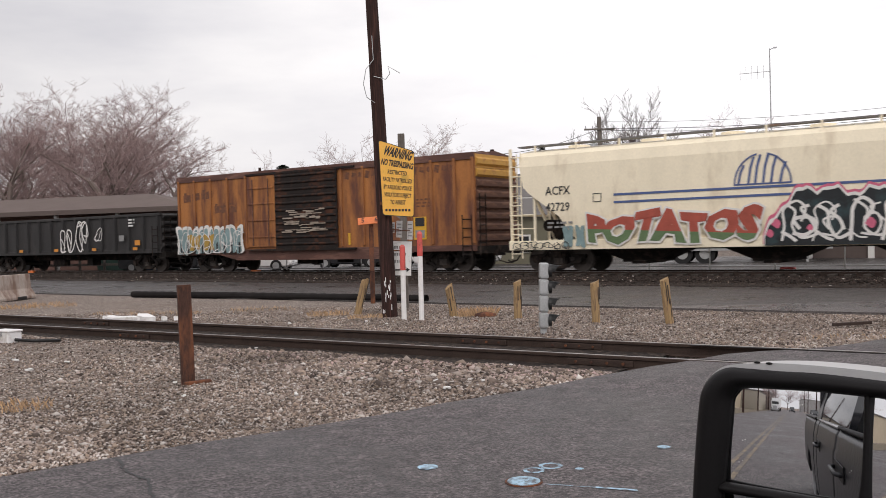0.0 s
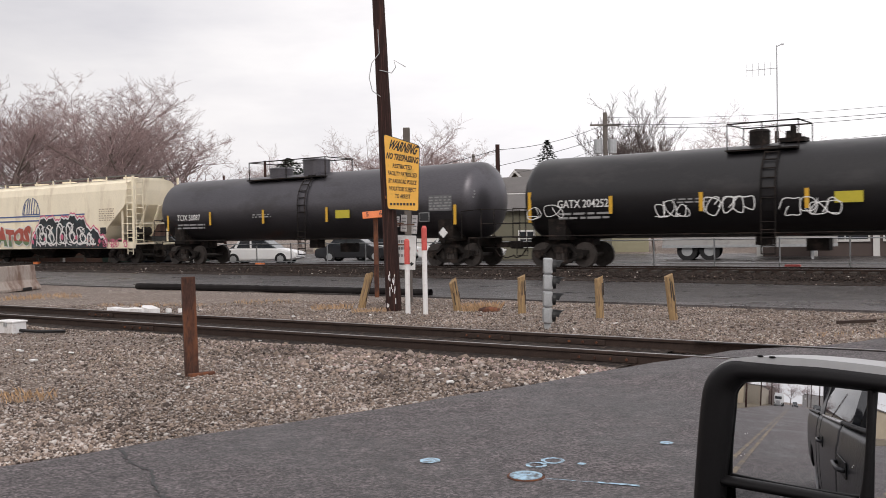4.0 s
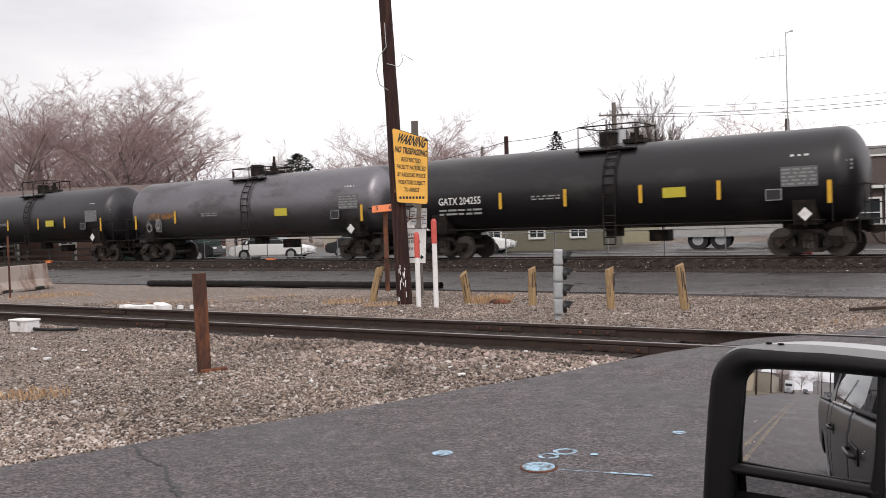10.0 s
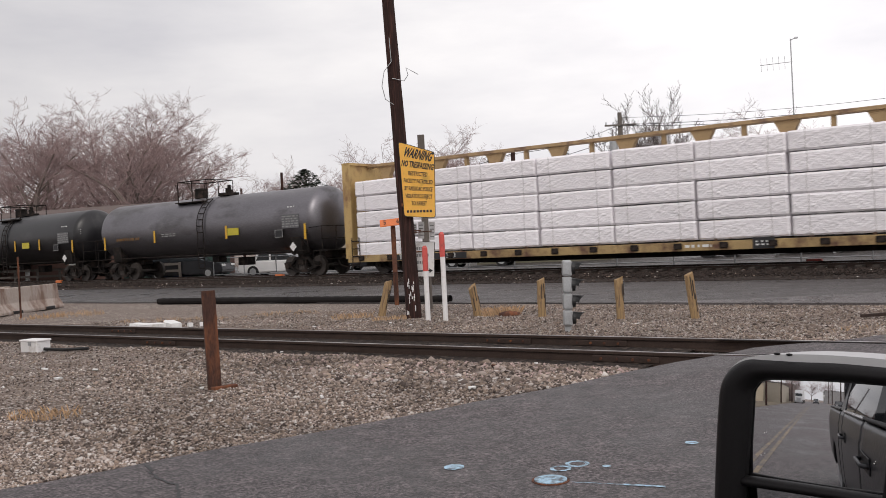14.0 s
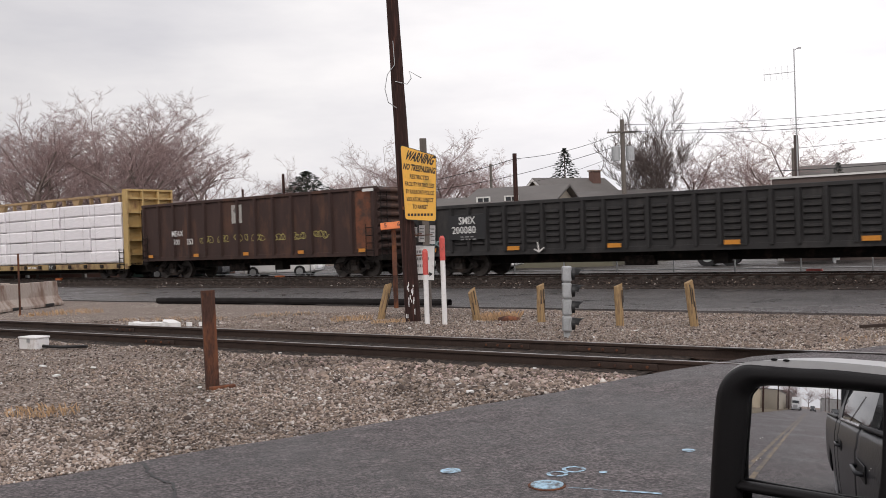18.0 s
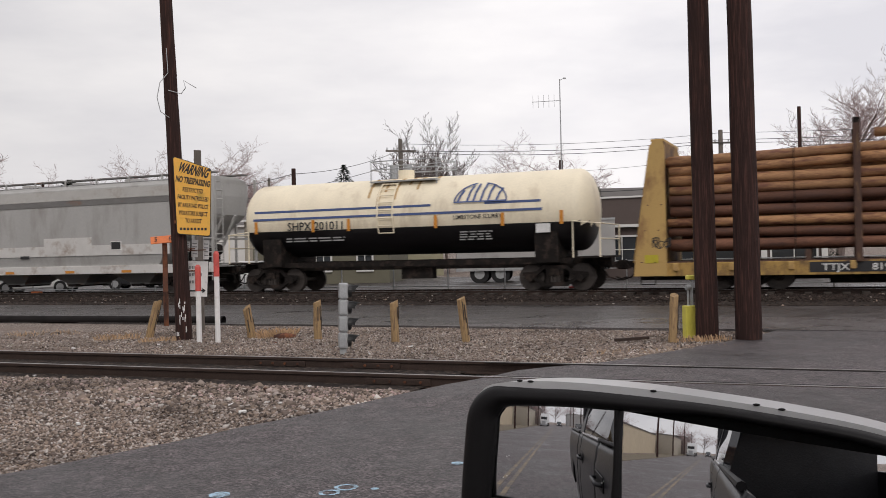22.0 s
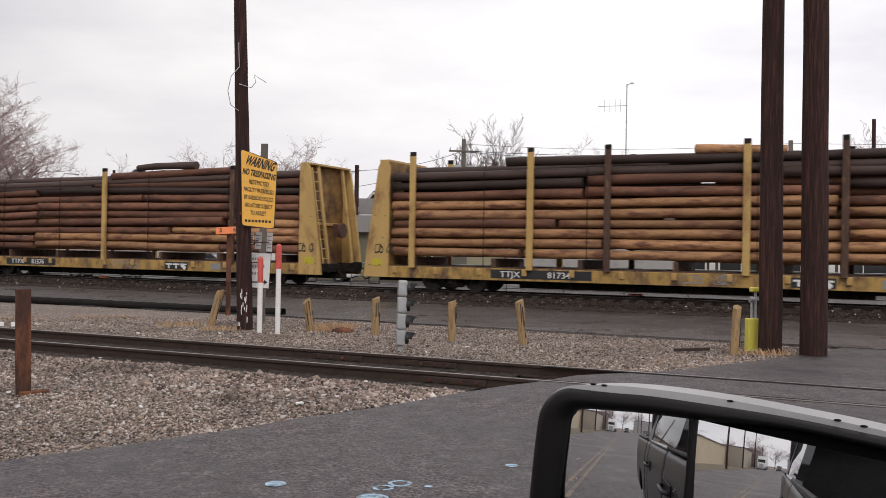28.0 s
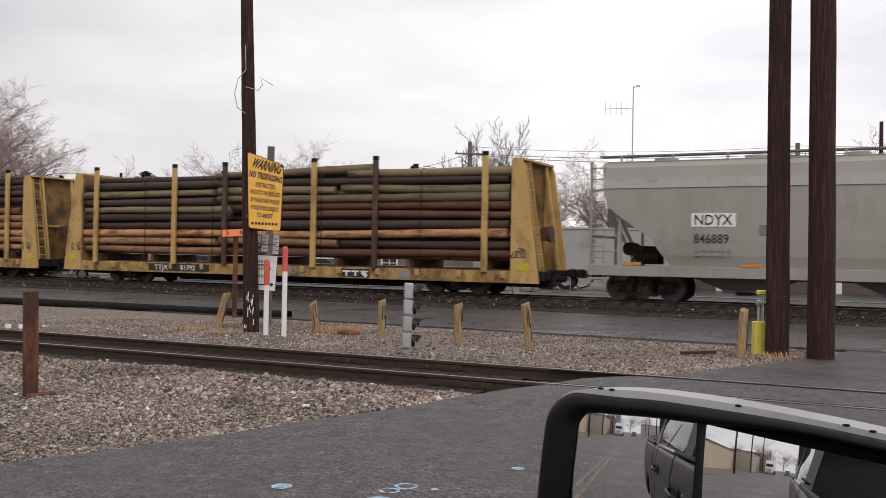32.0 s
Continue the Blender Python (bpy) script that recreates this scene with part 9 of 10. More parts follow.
strip("parking_lot", -50, 60, 3.9, 26, 0.03, ASPHALT_FAR, "grey asphalt parking lot beyond the main line", "parking lot", d=ALONG, n=Vector((math.sin(TH), math.cos(TH), 0)), o=(TRACK_O.x, TRACK_O.y), wob=0.1)


# poles, cables, antenna, lamp
def far_pole(x, y, h, r, label, mt=WOOD_GREY, arm=False, cans=0):
    root = thing("utility_pole", label, "pole", pose(x, y, 0), "distant utility poles")
    bm = B()
    cyl(bm, (0, 0, 0), (0, 0, h), r, r * 0.75, 10)
    part("shaft", bm, mt, root)
    if arm:
        bm = B()
        box(bm, (0, -0.15, h - 0.9), (2.2, 0.1, 0.12))
        part("crossarm", bm, WOOD_GREY, root)
        me = None
        for dx in (-1.0, -0.5, 0.5, 1.0):
            if me is None:
                bm = B()
                cyl(bm, (0, 0, 0), (0, 0, 0.2), 0.06, 0.03, 8)
                me = part("insulator", bm, GREY_METAL, root, m=pose(dx, -0.15, h - 0.84)).data
            else:
                piece("insulator", me, root, pose(dx, -0.15, h - 0.84))
    for i in range(cans):
        bm = B()
        s = -1 if i % 2 else 1
        cyl(bm, (s * 0.5, 0, h - 2.9), (s * 0.5, 0, h - 1.9), 0.3, seg=14)
        can = part("transformer", bm, GREY_METAL, root, "grey transformer can")
        bm = B()
        cyl(bm, (s * 0.5, 0, h - 1.9), (s * 0.5, 0, h - 1.65), 0.05, seg=8)
        part("bushing", bm, BROWN_WALL, can)
    return root


far_pole(11.34, 66, 9.95, 0.2, "weathered utility pole with two transformer cans", arm=True, cans=2)
far_pole(3.45, 62, 7.45, 0.19, "short dark creosoted pole", CREO)
far_pole(22.8, 64, 8.2, 0.2, "reddish-brown wooden pole behind the train", BROWN_WALL)
far_pole(-16.6, 85, 8.5, 0.16, "distant dark utility pole", CREO)
far_pole(-24.0, 100, 8.2, 0.16, "distant dark utility pole", CREO)
far_pole(36.3, 55, 10.8, 0.16, "distant dark utility pole", CREO)
far_pole(32.5, 58.5, 9.7, 0.2, "weathered utility pole with a crossarm", arm=True)
far_pole(25.4, 72, 8.0, 0.16, "weathered grey utility pole")
far_pole(2.6, 88, 9.0, 0.16, "weathered grey utility pole")


def cable(label, pts, sag, r=0.022):
    bm = B()
    for a, b in zip(pts[:-1], pts[1:]):
        a, b = Vector(a), Vector(b)
        q = [a.lerp(b, t) - Vector((0, 0, sag * 4 * t * (1 - t))) for t in np.linspace(0, 1, 13)]
        tube(bm, q, r, 4)
    ob = part("power_cable", bm, CABLE)
    return tagged(ob, label, "cable", "overhead cables")


cable("black overhead power cable between poles", [(-9, 78, 6.2), (3.45, 62, 7.1), (11.3, 66, 9.1), (32.5, 58.4, 9.0), (62, 48, 9.8)], 0.35)
cable("black overhead power cable between poles", [(11.3, 65.8, 9.0), (32.0, 58.3, 8.8), (61, 47, 9.5)], 0.5)
cable("black overhead power cable between poles", [(11.3, 66, 9.6), (32.6, 58.4, 9.5), (62, 48, 10.2)], 0.4, 0.016)
cable("thin black overhead service cable", [(-3, 80, 6.2), (11.3, 66, 8.2)], 0.4, 0.02)
cable("thin black overhead service cable", [(4.5, 64, 5.6), (11.3, 66, 7.6)], 0.2, 0.016)
cable("black overhead cable near the shop", [(19, 58, 5.4), (30, 52, 5.6), (46, 42, 6.4)], 0.15, 0.03)
cable("black overhead cable near the shop", [(22.8, 64, 7.3), (36.3, 55, 8.2), (50, 46, 8.6)], 0.2, 0.014)

r = thing("antenna_mast", "tall thin mast with a multi-element antenna", "antenna", pose(22.67, 63.5, 0))
bm = B()
cyl(bm, (0, 0, 4.0), (0, 0, 14.0), 0.05, 0.04, 8)
cyl(bm, (0, 0, 0), (0, 0, 4.0), 0.07, seg=8)
part("mast", bm, GREY_METAL, r)
bm = B()
cyl(bm, (0.05, 0, 12.45), (-2.1, 0.0, 12.3), 0.022, seg=6)
part("boom", bm, GREY_METAL, r)
me = None
for i in range(5):
    if me is None:
        bm = B()
        cyl(bm, (0, 0, -0.45), (0, 0, 0.45), 0.014, seg=5)
        me = part("element", bm, GREY_METAL, r, m=pose(-0.45, 0, 12.42)).data
    else:
        piece("element", me, r, pose(-0.45 - 0.4 * i, 0, 12.42 - 0.025 * i))
bm = B()
cyl(bm, (0, 0, 13.9), (0.3, 0, 14.05), 0.03, seg=6)
box(bm, (0.38, 0, 14.05), (0.2, 0.12, 0.1))
part("lamp_arm", bm, GREY_METAL, r)

r = thing("street_lamp", "lit amber street lamp on a thin pole", "street lamp", pose(17.95, 62.0, 0))
bm = B()
cyl(bm, (0, 0, 0), (0, 0, 4.2), 0.06, seg=8)
part("pole", bm, GREY_METAL, r)
bm = B()
cyl(bm, (0, 0, 4.2), (0, 0, 4.3), 0.24, 0.08, 12)
part("hood", bm, GREY_METAL, r)
glow = bpy.data.materials.new("amber_glow")
glow.use_nodes = True
glow.node_tree.nodes["Principled BSDF"].inputs["Emission Color"].default_value = (1.0, 0.55, 0.22, 1)
glow.node_tree.nodes["Principled BSDF"].inputs["Emission Strength"].default_value = 6.0
bm = B()
bmesh.ops.create_uvsphere(bm, u_segments=12, v_segments=8, radius=0.17, matrix=Matrix.Translation((0, 0, 4.08)))
part("globe", bm, glow, r, "glowing amber globe", smooth=True)

# ---- the camera's own vehicle, its mirror, and the street behind ----
def veh(f, l, z):
    """Place from metres ahead of, left of the camera, and up."""
    return Vector((0.795 * f - 0.606 * l, 0.606 * f + 0.795 * l, z))


VR = math.degrees(math.atan2(0.606, 0.795))
own = thing("own_vehicle", "dark grey crew-cab pickup truck standing on the street", "car", pose(0, 0, 0, 0, 0, VR))
CHROME = mat("chrome_trim", (0.6, 0.6, 0.6), 0.15, 1.0, vary=0.05, scale=4, bump=0)
OWN_WINDOW = mat("tinted_window", (0.012, 0.013, 0.015), 0.03, 0.0, vary=0.1, scale=2, bump=0, spec=0.9)
# the body side's section, from sill to belt: (metres left of the camera, height)
SKIN = [(0.405, 0.42), (0.432, 0.52), (0.444, 0.7), (0.45, 0.9), (0.449, 1.05), (0.444, 1.17), (0.436, 1.19), (0.425, 1.27), (0.402, 1.315)]


def skin_panel(name, f0, f1, material, top=None, arch=None, label=""):
    """A curved outer panel of the body side between two places along the vehicle, with a wheel arch cut out of it."""
    sec = SKIN if top is None else [(l, z) for l, z in SKIN if z < top] + [(0.41, top)]
    bm = B()
    n = max(2, int(abs(f1 - f0) / 0.07))
    rows = []
    for i in range(n + 1):
        f = f0 + (f1 - f0) * i / n
        low = 0.0
        if arch is not None and abs(f - arch) < 0.5:
            low = 0.38 + math.sqrt(max(0.0, 0.47 ** 2 - (f - arch) ** 2))
        rows.append([bm.verts.new((f, l, max(z, low))) for l, z in sec])
    for p, q in zip(rows[:-1], rows[1:]):
        for k in range(len(sec) - 1):
            if (p[k].co - p[k + 1].co).length + (q[k].co - q[k + 1].co).length > 1e-4:
                bm.faces.new((p[k], p[k + 1], q[k + 1], q[k]))
    bmesh.ops.remove_doubles(bm, verts=bm.verts, dist=0.0005)
    bmesh.ops.recalc_face_normals(bm, faces=bm.faces)
    bmesh.ops.solidify(bm, geom=bm.faces, thickness=0.02)
    return part(name, bm, material, own, label, smooth=True)


fd = skin_panel("front_door", 0.9, -0.246, OWN_PAINT)
rd = skin_panel("rear_door", -0.256, -1.36, OWN_PAINT)
skin_panel("cab_corner", -1.37, -1.72, OWN_PAINT)
skin_panel("bed_side", -1.78, -3.75, OWN_PAINT, arch=-2.62)
skin_panel("front_fender", 2.75, 0.91, OWN_PAINT, top=1.12, arch=1.98)
for d, f in ((fd, -0.05), (rd, -1.16)):
    bm = B()
    box(bm, (f, 0.452, 1.1), (0.26, 0.008, 0.09), bevel=0.003)
    part("handle_cup", bm, BLACK, d)
    bm = B()
    tube(bm, [(f + 0.12, 0.455, 1.1), (f + 0.09, 0.488, 1.1), (f - 0.09, 0.488, 1.1), (f - 0.12, 0.455, 1.1)], 0.014, 8)
    part("door_handle", bm, OWN_PAINT, d, smooth=True)
for a, b in ((0.85, -0.24), (-0.262, -1.42)):
    bm = B()
    tube(bm, [(a, 0.408, 1.322), (b, 0.408, 1.322)], 0.013, 8)
    part("belt_trim", bm, CHROME if a < 0 else PLASTIC, own, "bright window sill trim" if a < 0 else "")
bm = B()
prism(bm, [(-0.36, 1.33), (-1.34, 1.33), (-1.42, 1.46), (-1.36, 1.76), (-0.36, 1.79)], 0.0, 0.006, "y")
part("rear_side_window", bm, OWN_WINDOW, own, "tinted rear door window mirroring the sky", m=pose(0, 0.398, 1.33, 15.5) @ pose(0, 0, -1.33))
for nm, pts, mt in (("pillar", [(0.02, 1.32), (-0.35, 1.32), (-0.35, 1.8), (0.0, 1.8)], OWN_WINDOW), ("pillar", [(-1.33, 1.32), (-1.74, 1.32), (-1.66, 1.8), (-1.34, 1.79), (-1.43, 1.46)], OWN_PAINT)):
    bm = B()
    prism(bm, pts, -0.03, 0.012, "y")
    part(nm, bm, mt, own, m=pose(0, 0.398, 1.33, 15.5) @ pose(0, 0, -1.33))
piped("window_seal", own, PLASTIC, 0.012, [(-0.36, 0.392, 1.345), (-0.36, 0.265, 1.79), (-1.35, 0.27, 1.775), (-1.42, 0.36, 1.46), (-1.33, 0.394, 1.345)])
bm = B()
prism(bm, [(2.75, 0.5), (2.65, 1.02), (1.0, 1.12), (0.9, 1.25), (-1.72, 1.3), (-3.75, 1.3), (-3.75, 0.5)], -1.5, -1.43, "y")
part("far_side", bm, OWN_PAINT, own)
bm = B()
prism(bm, [(2.72, 0.55), (2.66, 1.03), (1.15, 1.13), (1.1, 1.07), (2.5, 0.95), (2.6, 0.55)], -1.43, 0.4, "y")
part("hood", bm, OWN_PAINT, own)
bm = B()
prism(bm, [(-0.3, 1.84), (-1.6, 1.83), (-1.7, 1.77), (-0.3, 1.78)], -1.3, 0.28, "y")
bmesh.ops.bevel(bm, geom=list(bm.edges), offset=0.02, segments=2, affect="EDGES")
part("roof", bm, OWN_PAINT, own)
bm = B()
prism(bm, [(-1.66, 0.6), (-1.66, 1.82), (-1.72, 1.8), (-1.74, 0.6)], -1.43, 0.38, "y")
part("cab_back", bm, OWN_PAINT, own)
bm = B()
prism(bm, [(-1.8, 0.85), (-3.7, 0.85), (-3.7, 0.9), (-1.8, 0.9)], -1.43, 0.38, "y")
part("bed_floor", bm, PLASTIC, own)
bm = B()
box(bm, (-2.76, 0.38, 1.325), (1.96, 0.09, 0.035), bevel=0.012)
part("bed_rail_cap", bm, PLASTIC, own, "black plastic bed rail cap")
bm = B()
prism(bm, [(-3.7, 0.55), (-3.7, 1.3), (-3.76, 1.31), (-3.78, 0.55)], -1.43, 0.39, "y")
part("tailgate", bm, OWN_PAINT, own)
for f in (1.98, -2.62):
    for y0, y1, yr in ((0.15, 0.39, 0.375), (-1.43, -1.2, -1.41)):
        bm = B()
        cyl(bm, (f, y0, 0.38), (f, y1, 0.38), 0.38, seg=28)
        w = part("wheel", bm, TYRE, own)
        bm = B()
        cyl(bm, (f, yr - 0.03, 0.38), (f, yr + 0.025, 0.38), 0.23, seg=18)
        part("rim", bm, GREY_METAL, w)
bm = B()
prism(bm, [(-3.7, 0.36), (2.6, 0.36), (2.6, 0.5), (-3.7, 0.5)], -1.4, 0.36, "y")
part("underbody", bm, BLACK, own)

# mirror head: a = along the glass towards the vehicle, b = up, c = towards the viewer
MN = Vector((-0.5920, -0.8007, 0.0918)).normalized()
MW = Vector((0.8007, -0.5920, 0.0)).normalized()
MV = MN.cross(MW).normalized()
if MV.z < 0:
    MV = -MV
MM = Matrix.Translation((0.40, 1.25, 1.43)) @ Matrix((MW, MV, MN)).transposed().to_4x4()
mir = thing("door_mirror", "black towing mirror with wet silver cap and split glass", "mirror", MM)


def plate3(name, pts, c0, c1, material, parent, label="", m=None, bevel=0.0):
    bm = B()
    prism(bm, pts, c0, c1, "z")
    if bevel:
        bmesh.ops.bevel(bm, geom=list(bm.edges), offset=bevel, segments=2, affect="EDGES")
    return part(name, bm, material, parent, label, m=m)


def arc(cx, cy, r, a0, a1, n=7):
    return [(cx + r * math.cos(radians(a0 + (a1 - a0) * i / n)), cy + r * math.sin(radians(a0 + (a1 - a0) * i / n))) for i in range(n + 1)]


OUT = [(0.52, -0.26), (-0.075, -0.26), (-0.066, -0.05)] + arc(-0.012, -0.02, 0.049, 180, 90)[1:] + [(0.10, 0.033), (0.28, 0.02), (0.45, -0.005), (0.52, -0.02)]
# shell behind the glass, with a raised rim made of four bars
plate3("shell", OUT, -0.13, -0.03, PLASTIC, mir, bevel=0.006)
cap_pts = smooth_line([(-0.052, 0.012), (-0.034, 0.03), (-0.01, 0.038), (0.05, 0.0425), (0.12, 0.0415), (0.2, 0.0365), (0.28, 0.0285), (0.36, 0.019), (0.45, 0.0055), (0.52, -0.0105)]) + smooth_line([(0.52, -0.022), (0.45, -0.006), (0.28, 0.0165), (0.10, 0.03), (-0.012, 0.027), (-0.034, 0.014)])
plate3("cap", cap_pts, -0.125, -0.004, SILVER, mir, "wet silver-grey mirror cap")
# rounded rim: a bead swept along the housing's edge, its half width following the housing
def bead(name, ctrl, rise, parent):
    pts = [Vector(c) for c in ctrl]
    q = []
    for i in range(len(pts) - 1):
        p0, p1, p2, p3 = pts[max(i - 1, 0)], pts[i], pts[i + 1], pts[min(i + 2, len(pts) - 1)]
        for t in np.linspace(0, 1, 7)[:-1]:
            q.append(0.5 * (2 * p1 + (p2 - p0) * t + (2 * p0 - 5 * p1 + 4 * p2 - p3) * t * t + (3 * p1 - p0 - 3 * p2 + p3) * t ** 3))
    q.append(pts[-1])
    bm = B()
    rings = []
    for i, c in enumerate(q):
        d = (q[min(i + 1, len(q) - 1)] - q[max(i - 1, 0)])
        s = Vector((-d.y, d.x, 0)).normalized()
        rings.append([bm.verts.new((c.x + s.x * c.z * math.cos(a), c.y + s.y * c.z * math.cos(a), -0.012 + rise * math.sin(a))) for a in np.linspace(0, math.pi, 9)])
    for p, r in zip(rings[:-1], rings[1:]):
        for j in range(8):
            bm.faces.new((p[j], p[j + 1], r[j + 1], r[j]))
        bm.faces.new((p[8], p[0], r[0], r[8]))
    bm.faces.new(rings[0])
    bm.faces.new(rings[-1])
    bmesh.ops.recalc_face_normals(bm, faces=bm.faces)
    return part(name, bm, PLASTIC, parent, smooth=True)


bead("rim", [(-0.053, -0.26, 0.0225), (-0.048, -0.126, 0.022), (-0.041, -0.04, 0.024), (-0.036, -0.004, 0.023), (-0.02, 0.014, 0.02), (0.002, 0.0195, 0.0145), (0.05, 0.02, 0.013), (0.10, 0.0203, 0.0128), (0.19, 0.0165, 0.0115), (0.28, 0.0122, 0.009), (0.36, 0.003, 0.009), (0.45, -0.0095, 0.009), (0.52, -0.026, 0.009)], 0.026, mir)
bead("divider", [(0.1575, 0.012, 0.0055), (0.156, -0.05, 0.0055), (0.154, -0.1, 0.0065), (0.150, -0.145, 0.009)], 0.016, mir)
bead("divider", [(-0.035, -0.131, 0.0075), (0.06, -0.1335, 0.0075), (0.155, -0.137, 0.0075)], 0.016, mir)


def convex_glass(name, corners, ac, bc, c0, label, radius=1.0, n=24):
    """A gently bulging mirror glass: corners (a, b) from low left round, the bulge centred on (ac, bc)."""
    (x0, y0), (x1, y1), (x2, y2), (x3, y3) = corners
    bm = B()
    rows = []
    for i in range(n + 1):
        v = i / n
        rows.append([])
        for k in range(n + 1):
            u = k / n
            a = (x0 * (1 - u) + x1 * u) * (1 - v) + (x3 * (1 - u) + x2 * u) * v
            b = (y0 * (1 - u) + y1 * u) * (1 - v) + (y3 * (1 - u) + y2 * u) * v
            rows[-1].append(bm.verts.new((a, b, c0 - ((a - ac) ** 2 + (b - bc) ** 2) / (2 * radius))))
    for p, q in zip(rows[:-1], rows[1:]):
        for k in range(n):
            bm.faces.new((p[k], p[k + 1], q[k + 1], q[k]))
    return part(name, bm, MIRROR, mir, label, smooth=True)


convex_glass("mirror_glass", [(-0.028, -0.13), (0.152, -0.132), (0.157, 0.012), (-0.014, 0.009)], 0.066, -0.017, -0.006, "gently convex silvered mirror glass")
convex_glass("mirror_glass", [(0.15, -0.25), (0.52, -0.25), (0.52, -0.035), (0.154, 0.008)], 0.345, -0.056, 0.012, "second convex mirror glass turned outwards")
plate3("lower_glass", [(-0.03, -0.14), (0.145, -0.143), (0.14, -0.25), (-0.034, -0.25)], -0.004, 0.0, MIRROR, mir, "lower convex mirror glass", m=pose(0, 0, -0.004, 9, 0, 0))
rnd = random.Random(5)
for a, b in ((0.018, 0.036), (0.034, 0.0355), (0.205, 0.029), (0.335, 0.017), (0.365, 0.0125)):
    bm = B()
    bmesh.ops.create_uvsphere(bm, u_segments=8, v_segments=6, radius=0.003, matrix=Matrix.Translation((a, b + 0.006, -0.004)) @ Matrix.Diagonal((1.6, 0.6, 1, 1)))
    part("water_drop", bm, PLASTIC, mir, "dark water drop", smooth=True)
bm = B()
for i in range(11):
    a, b = rnd.uniform(-0.01, 0.3), rnd.uniform(-0.12, 0.0)
    bmesh.ops.create_uvsphere(bm, u_segments=6, v_segments=4, radius=0.0008, matrix=Matrix.Translation((a, b, -0.0055)))
part("glass_drop", bm, SIGN_W, mir, "small water drops on the glass")
bm = B()
box(bm, (0.42, -0.16, -0.06), (0.3, 0.07, 0.06), bevel=0.01)
part("arm", bm, PLASTIC, mir)

# street behind: centre lines, kerb strip, poles, buildings, vehicles
LINE_Y = mat("yellow_line", (0.24, 0.18, 0.11), 0.7, vary=0.3, scale=3, dirt=(0.09, 0.08, 0.075), dirt_amt=0.85, dirt_scale=4)
for o in (1.83, 2.08):
    strip("center_line", -60, -2.5, o - 0.055, o + 0.055, 0.037, LINE_Y, "worn yellow centre line on the street", "road marking", thick=0.004, d=ROAD_D, n=ROAD_N, wob=0.004)
strip("verge", -150, -6, 7.3, 11.5, 0.05, mat("brown_verge", (0.13, 0.105, 0.07), 0.95, vary=0.4, scale=1), "brown grass verge beside the street", "verge", d=ROAD_D, n=ROAD_N, wob=0.1)


def on_street(back, left, z=0.0):
    p = veh(-back, left, z)
    return p


for back, left, h in ((38, 7.6, 9), (58, 7.8, 9.5), (84, 7.6, 9.5), (120, 7.5, 9.5), (46, -5.5, 9), (70, -5.5, 9.5), (100, -5.2, 10), (15.5, 8.6, 9), (135, -5.5, 10)):
    p = on_street(back, left)
    pole("dark wooden utility pole beside the street", (p.x, p.y, 0), (p.x, p.y, h), 0.16, 0.12, CREO, "poles along the street")
p = on_street(11.5, 6.9)
pole("thin grey steel pole on the verge", (p.x, p.y, 0), (p.x, p.y, 5.5), 0.06, 0.05, GREY_METAL, "poles along the street")


def plain_building(label, back, left, w, d, h, wall, wins=3):
    p = on_street(back, left)
    root = thing("street_building", label, "building", pose(p.x, p.y, 0, 0, 0, VR + 180), "buildings along the street")
    bm = B()
    box(bm, (0, 0, h / 2), (w, d, h))
    part("wall", bm, wall, root)
    bm = B()
    box(bm, (0, 0, h + 0.1), (w + 0.3, d + 0.3, 0.2))
    part("roof", bm, ROOF_GREY, root)
    for i in range(wins):
        window(root, -w / 2 + w * (i + 0.5) / wins, -d / 2 - 0.02, h * 0.55, 1.4, 1.3)
    return root


TAN_WALL = mat("tan_wall", (0.46, 0.385, 0.28), 0.8, vary=0.1, scale=1)
plain_building("tan low warehouse along the street", 52, 17.5, 26, 9, 4.2, TAN_WALL, 5)
plain_building("white low building far down the street", 78, 13.5, 22, 9, 4.6, SIDING, 4)
plain_building("brown gabled building far down the street", 120, 14, 30, 10, 6.5, BROWN_WALL, 4)
plain_building("grey building far down the street", 150, -10, 30, 12, 6.0, GREY_WALL, 4)
plain_building("brown low building along the street", 24, 19, 10, 8, 4.6, BROWN_WALL, 3)
plain_building("brick building along the street", 62, -12, 26, 9, 6.0, BRICK, 5)
plain_building("pale low building behind the kerb lot", 13, 25, 12, 8, 3.6, SIDING, 4)
p = on_street(16, 14.5)
parked_car("white pickup truck parked beside the street", p.x, p.y, VR + 70, WHITE_PAINT, "pickup", 0.0)
p = on_street(19, 13.5)
parked_car("dark sedan parked beside the street", p.x, p.y, VR + 80, CARPAINT, "sedan", 0.0)
p = on_street(95, 0.4)
parked_car("dark car following far down the street", p.x, p.y, VR, CARPAINT, "van", 0.03)
p = on_street(62, -4.4)
parked_car("dark car standing at the kerb of the street", p.x, p.y, VR, CARPAINT, "sedan", 0.0)


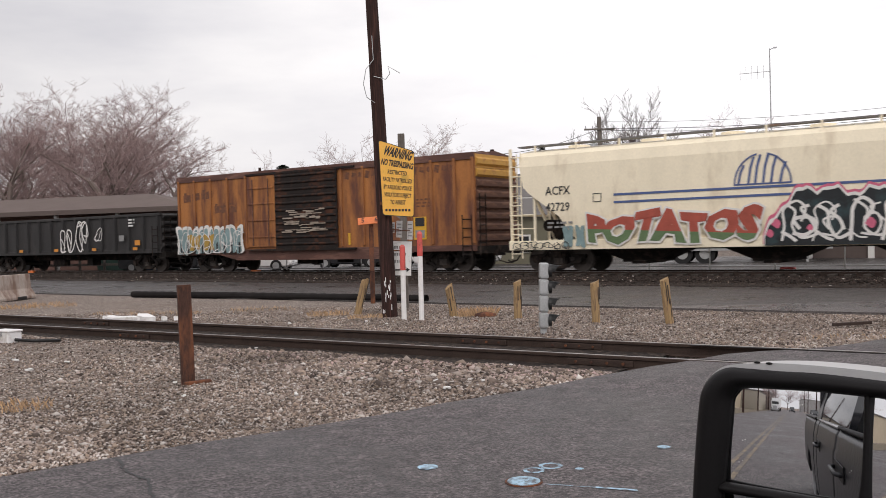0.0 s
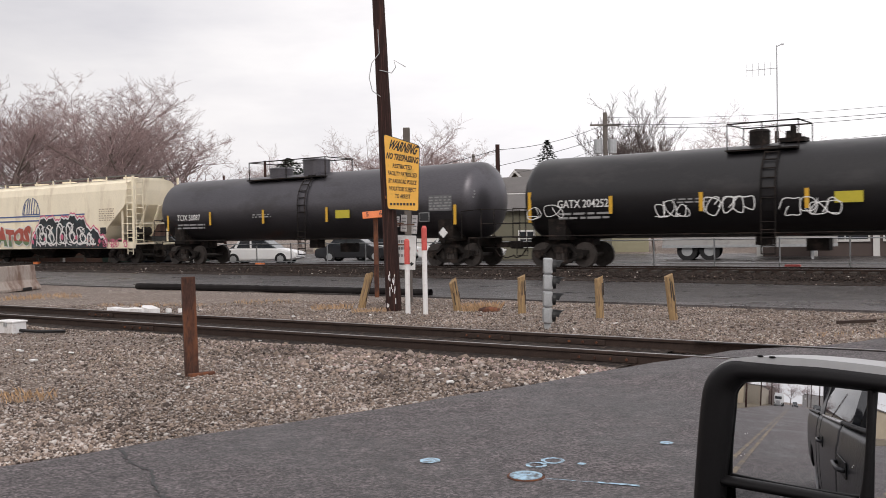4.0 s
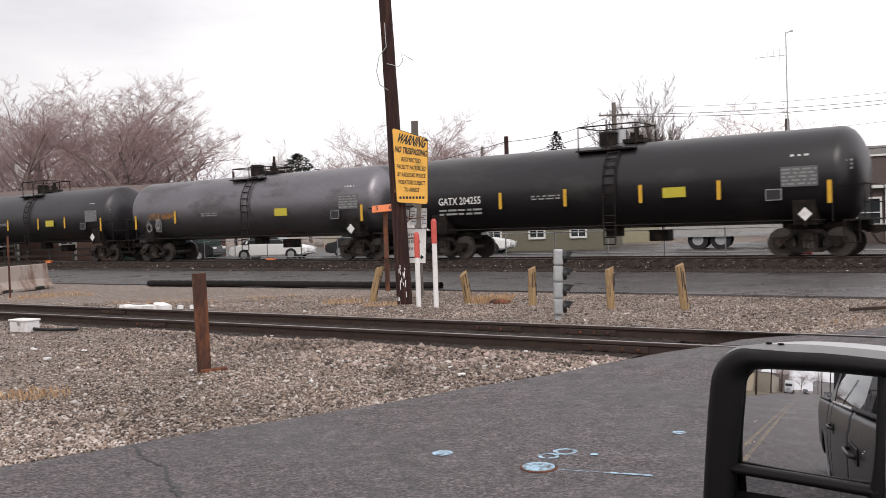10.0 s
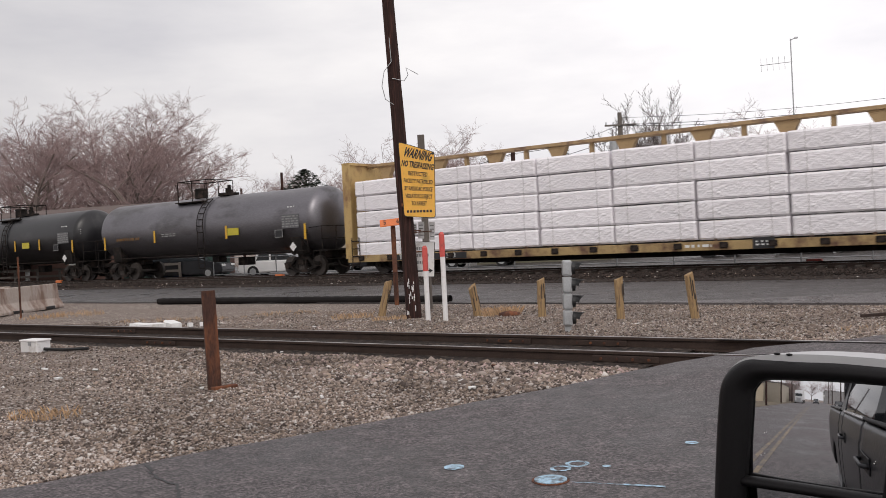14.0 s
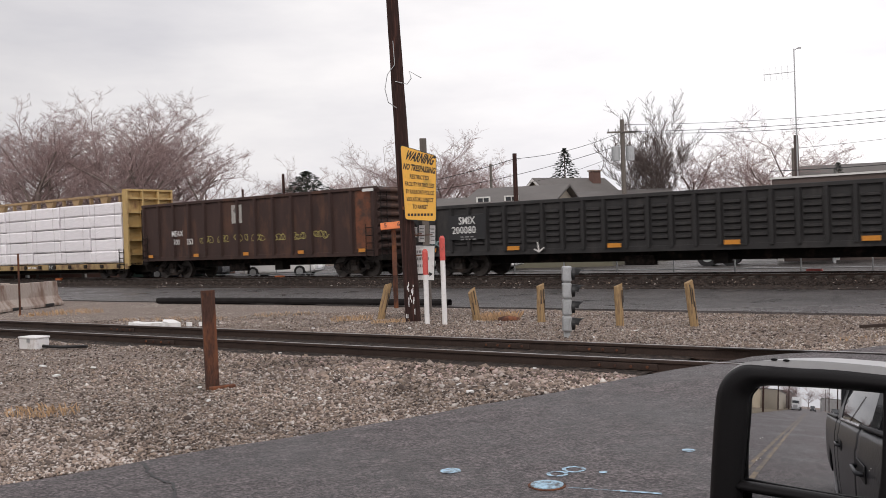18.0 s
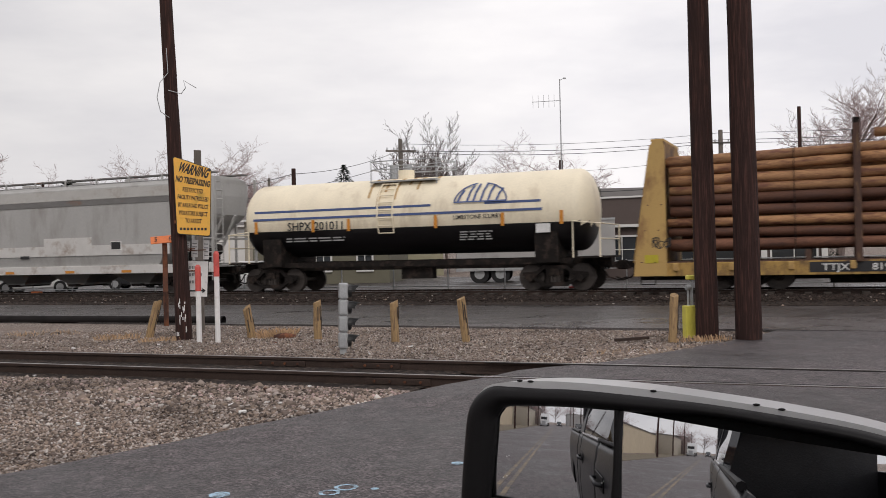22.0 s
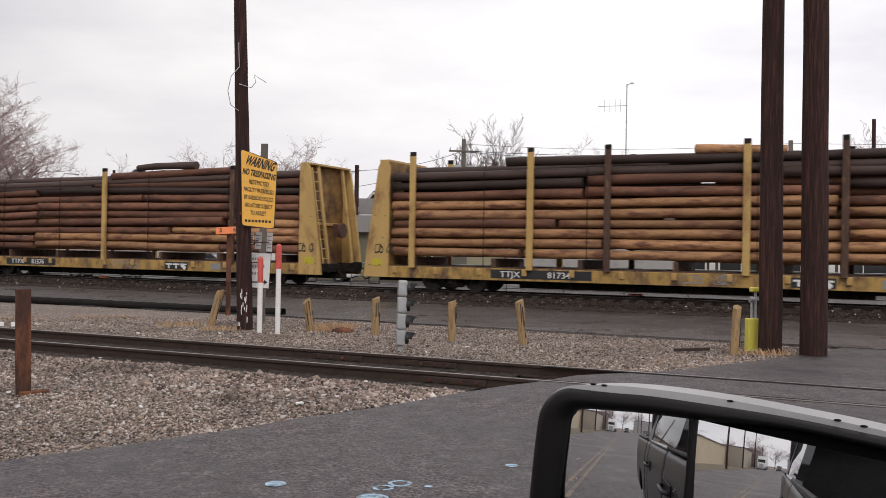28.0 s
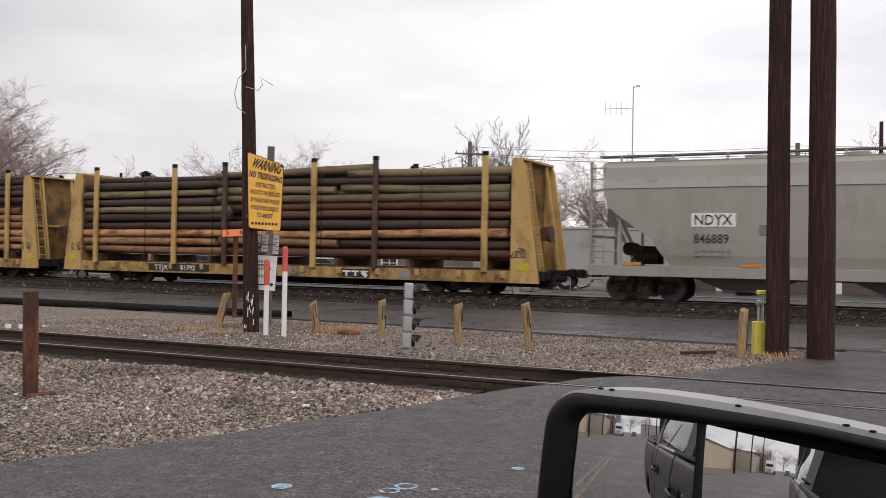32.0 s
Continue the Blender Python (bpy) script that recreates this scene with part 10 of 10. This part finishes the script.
def semi_truck():
    p = on_street(84, 5.4)
    root = thing("semi_truck", "white semi truck standing on the street shoulder", "truck", pose(p.x, p.y, 0.03, 0, 0, VR))
    for nm, c, s, mt in (("cab", (1.0, 0, 1.9), (2.2, 2.4, 2.6), WHITE_PAINT), ("hood", (2.9, 0, 1.25), (1.7, 1.9, 1.2), WHITE_PAINT), ("windshield", (2.12, 0, 2.45), (0.06, 2.0, 0.8), GLASS_DARK), ("grille", (3.77, 0, 1.15), (0.06, 1.2, 0.9), GREY_METAL),
                         ("bumper", (3.8, 0, 0.55), (0.15, 2.4, 0.35), GREY_METAL), ("trailer_box", (-6.5, 0, 2.5), (12, 2.5, 2.8), WHITE_PAINT)):
        bm = B()
        box(bm, c, s, bevel=0.05 if min(s) > 0.2 else 0.0)
        part(nm, bm, mt, root)
    for x in (2.8, -0.2, -1.2, -10.5, -11.6):
        for y in (-1.05, 1.05):
            bm = B()
            cyl(bm, (x, y - 0.15, 0.5), (x, y + 0.15, 0.5), 0.5, seg=18)
            part("wheel", bm, TYRE, root)


semi_truck()
for i, (b_, l_, h_) in enumerate(((9, 27, 9), (20, 28, 11), (34, 24, 11), (60, 22, 12), (90, -16, 12), (110, 20, 11), (100, 9, 12), (4, 21, 8.5), (140, 10, 14), (170, 3, 14), (160, -6, 14), (1.5, 14, 8))):
    p = on_street(b_, l_)
    bare_tree(p.x, p.y, 0, h_, (K1, K2, K3)[i % 3], 60 * i, "bare tree beside the street", "bare trees along the street")
for i in range(12):
    p = on_street(16 + 4.5 * i, 20 + (i * 5) % 7)
    bare_tree(p.x, p.y, 0, 8.5 + (i * 3) % 5, (K2, K3, K1)[i % 3], 83 * i, "low bare brushy tree behind the street lots", "bare brush along the street")


TRAVEL = [(0, 0.0), (2, 20.74), (4, 41.44), (6, 62.15), (8, 82.87), (10, 103.52), (12, 124.07), (14, 144.54), (16, 164.98), (18, 185.51),
          (20, 206.12), (22, 226.72), (24, 247.27), (26, 267.79), (28, 288.29), (30, 308.77), (32, 329.23)]


def motions():
    """The train rolls to the left along the main line, and its wheels turn."""
    for ob, c in CARS:
        rows = []
        for t, s in TRAVEL:
            p = TRACK_O + ALONG * (c - s)
            rows.append((t, pose(p.x, p.y, p.z, 0, 0, -math.degrees(TH))))
        walk(ob, rows)
    ts = [i / 20 for i in range(641)]
    turn = [-math.degrees(np.interp(t, [r[0] for r in TRAVEL], [r[1] for r in TRAVEL]) / 0.445) for t in ts]
    done = {}
    for ws in WHEELSETS:
        at = ws.matrix_basis.translation.copy()
        key = round(at.x, 2)
        if key not in done:
            walk(ws, [(t, pose(at.x, at.y, at.z, 0, a, 0)) for t, a in zip(ts, turn)])
            done[key] = ws.animation_data
        else:
            ws.rotation_mode = "QUATERNION"
            ws.animation_data_create()
            ws.animation_data.action = done[key].action
            ws.animation_data.action_slot = done[key].action_slot


motions()
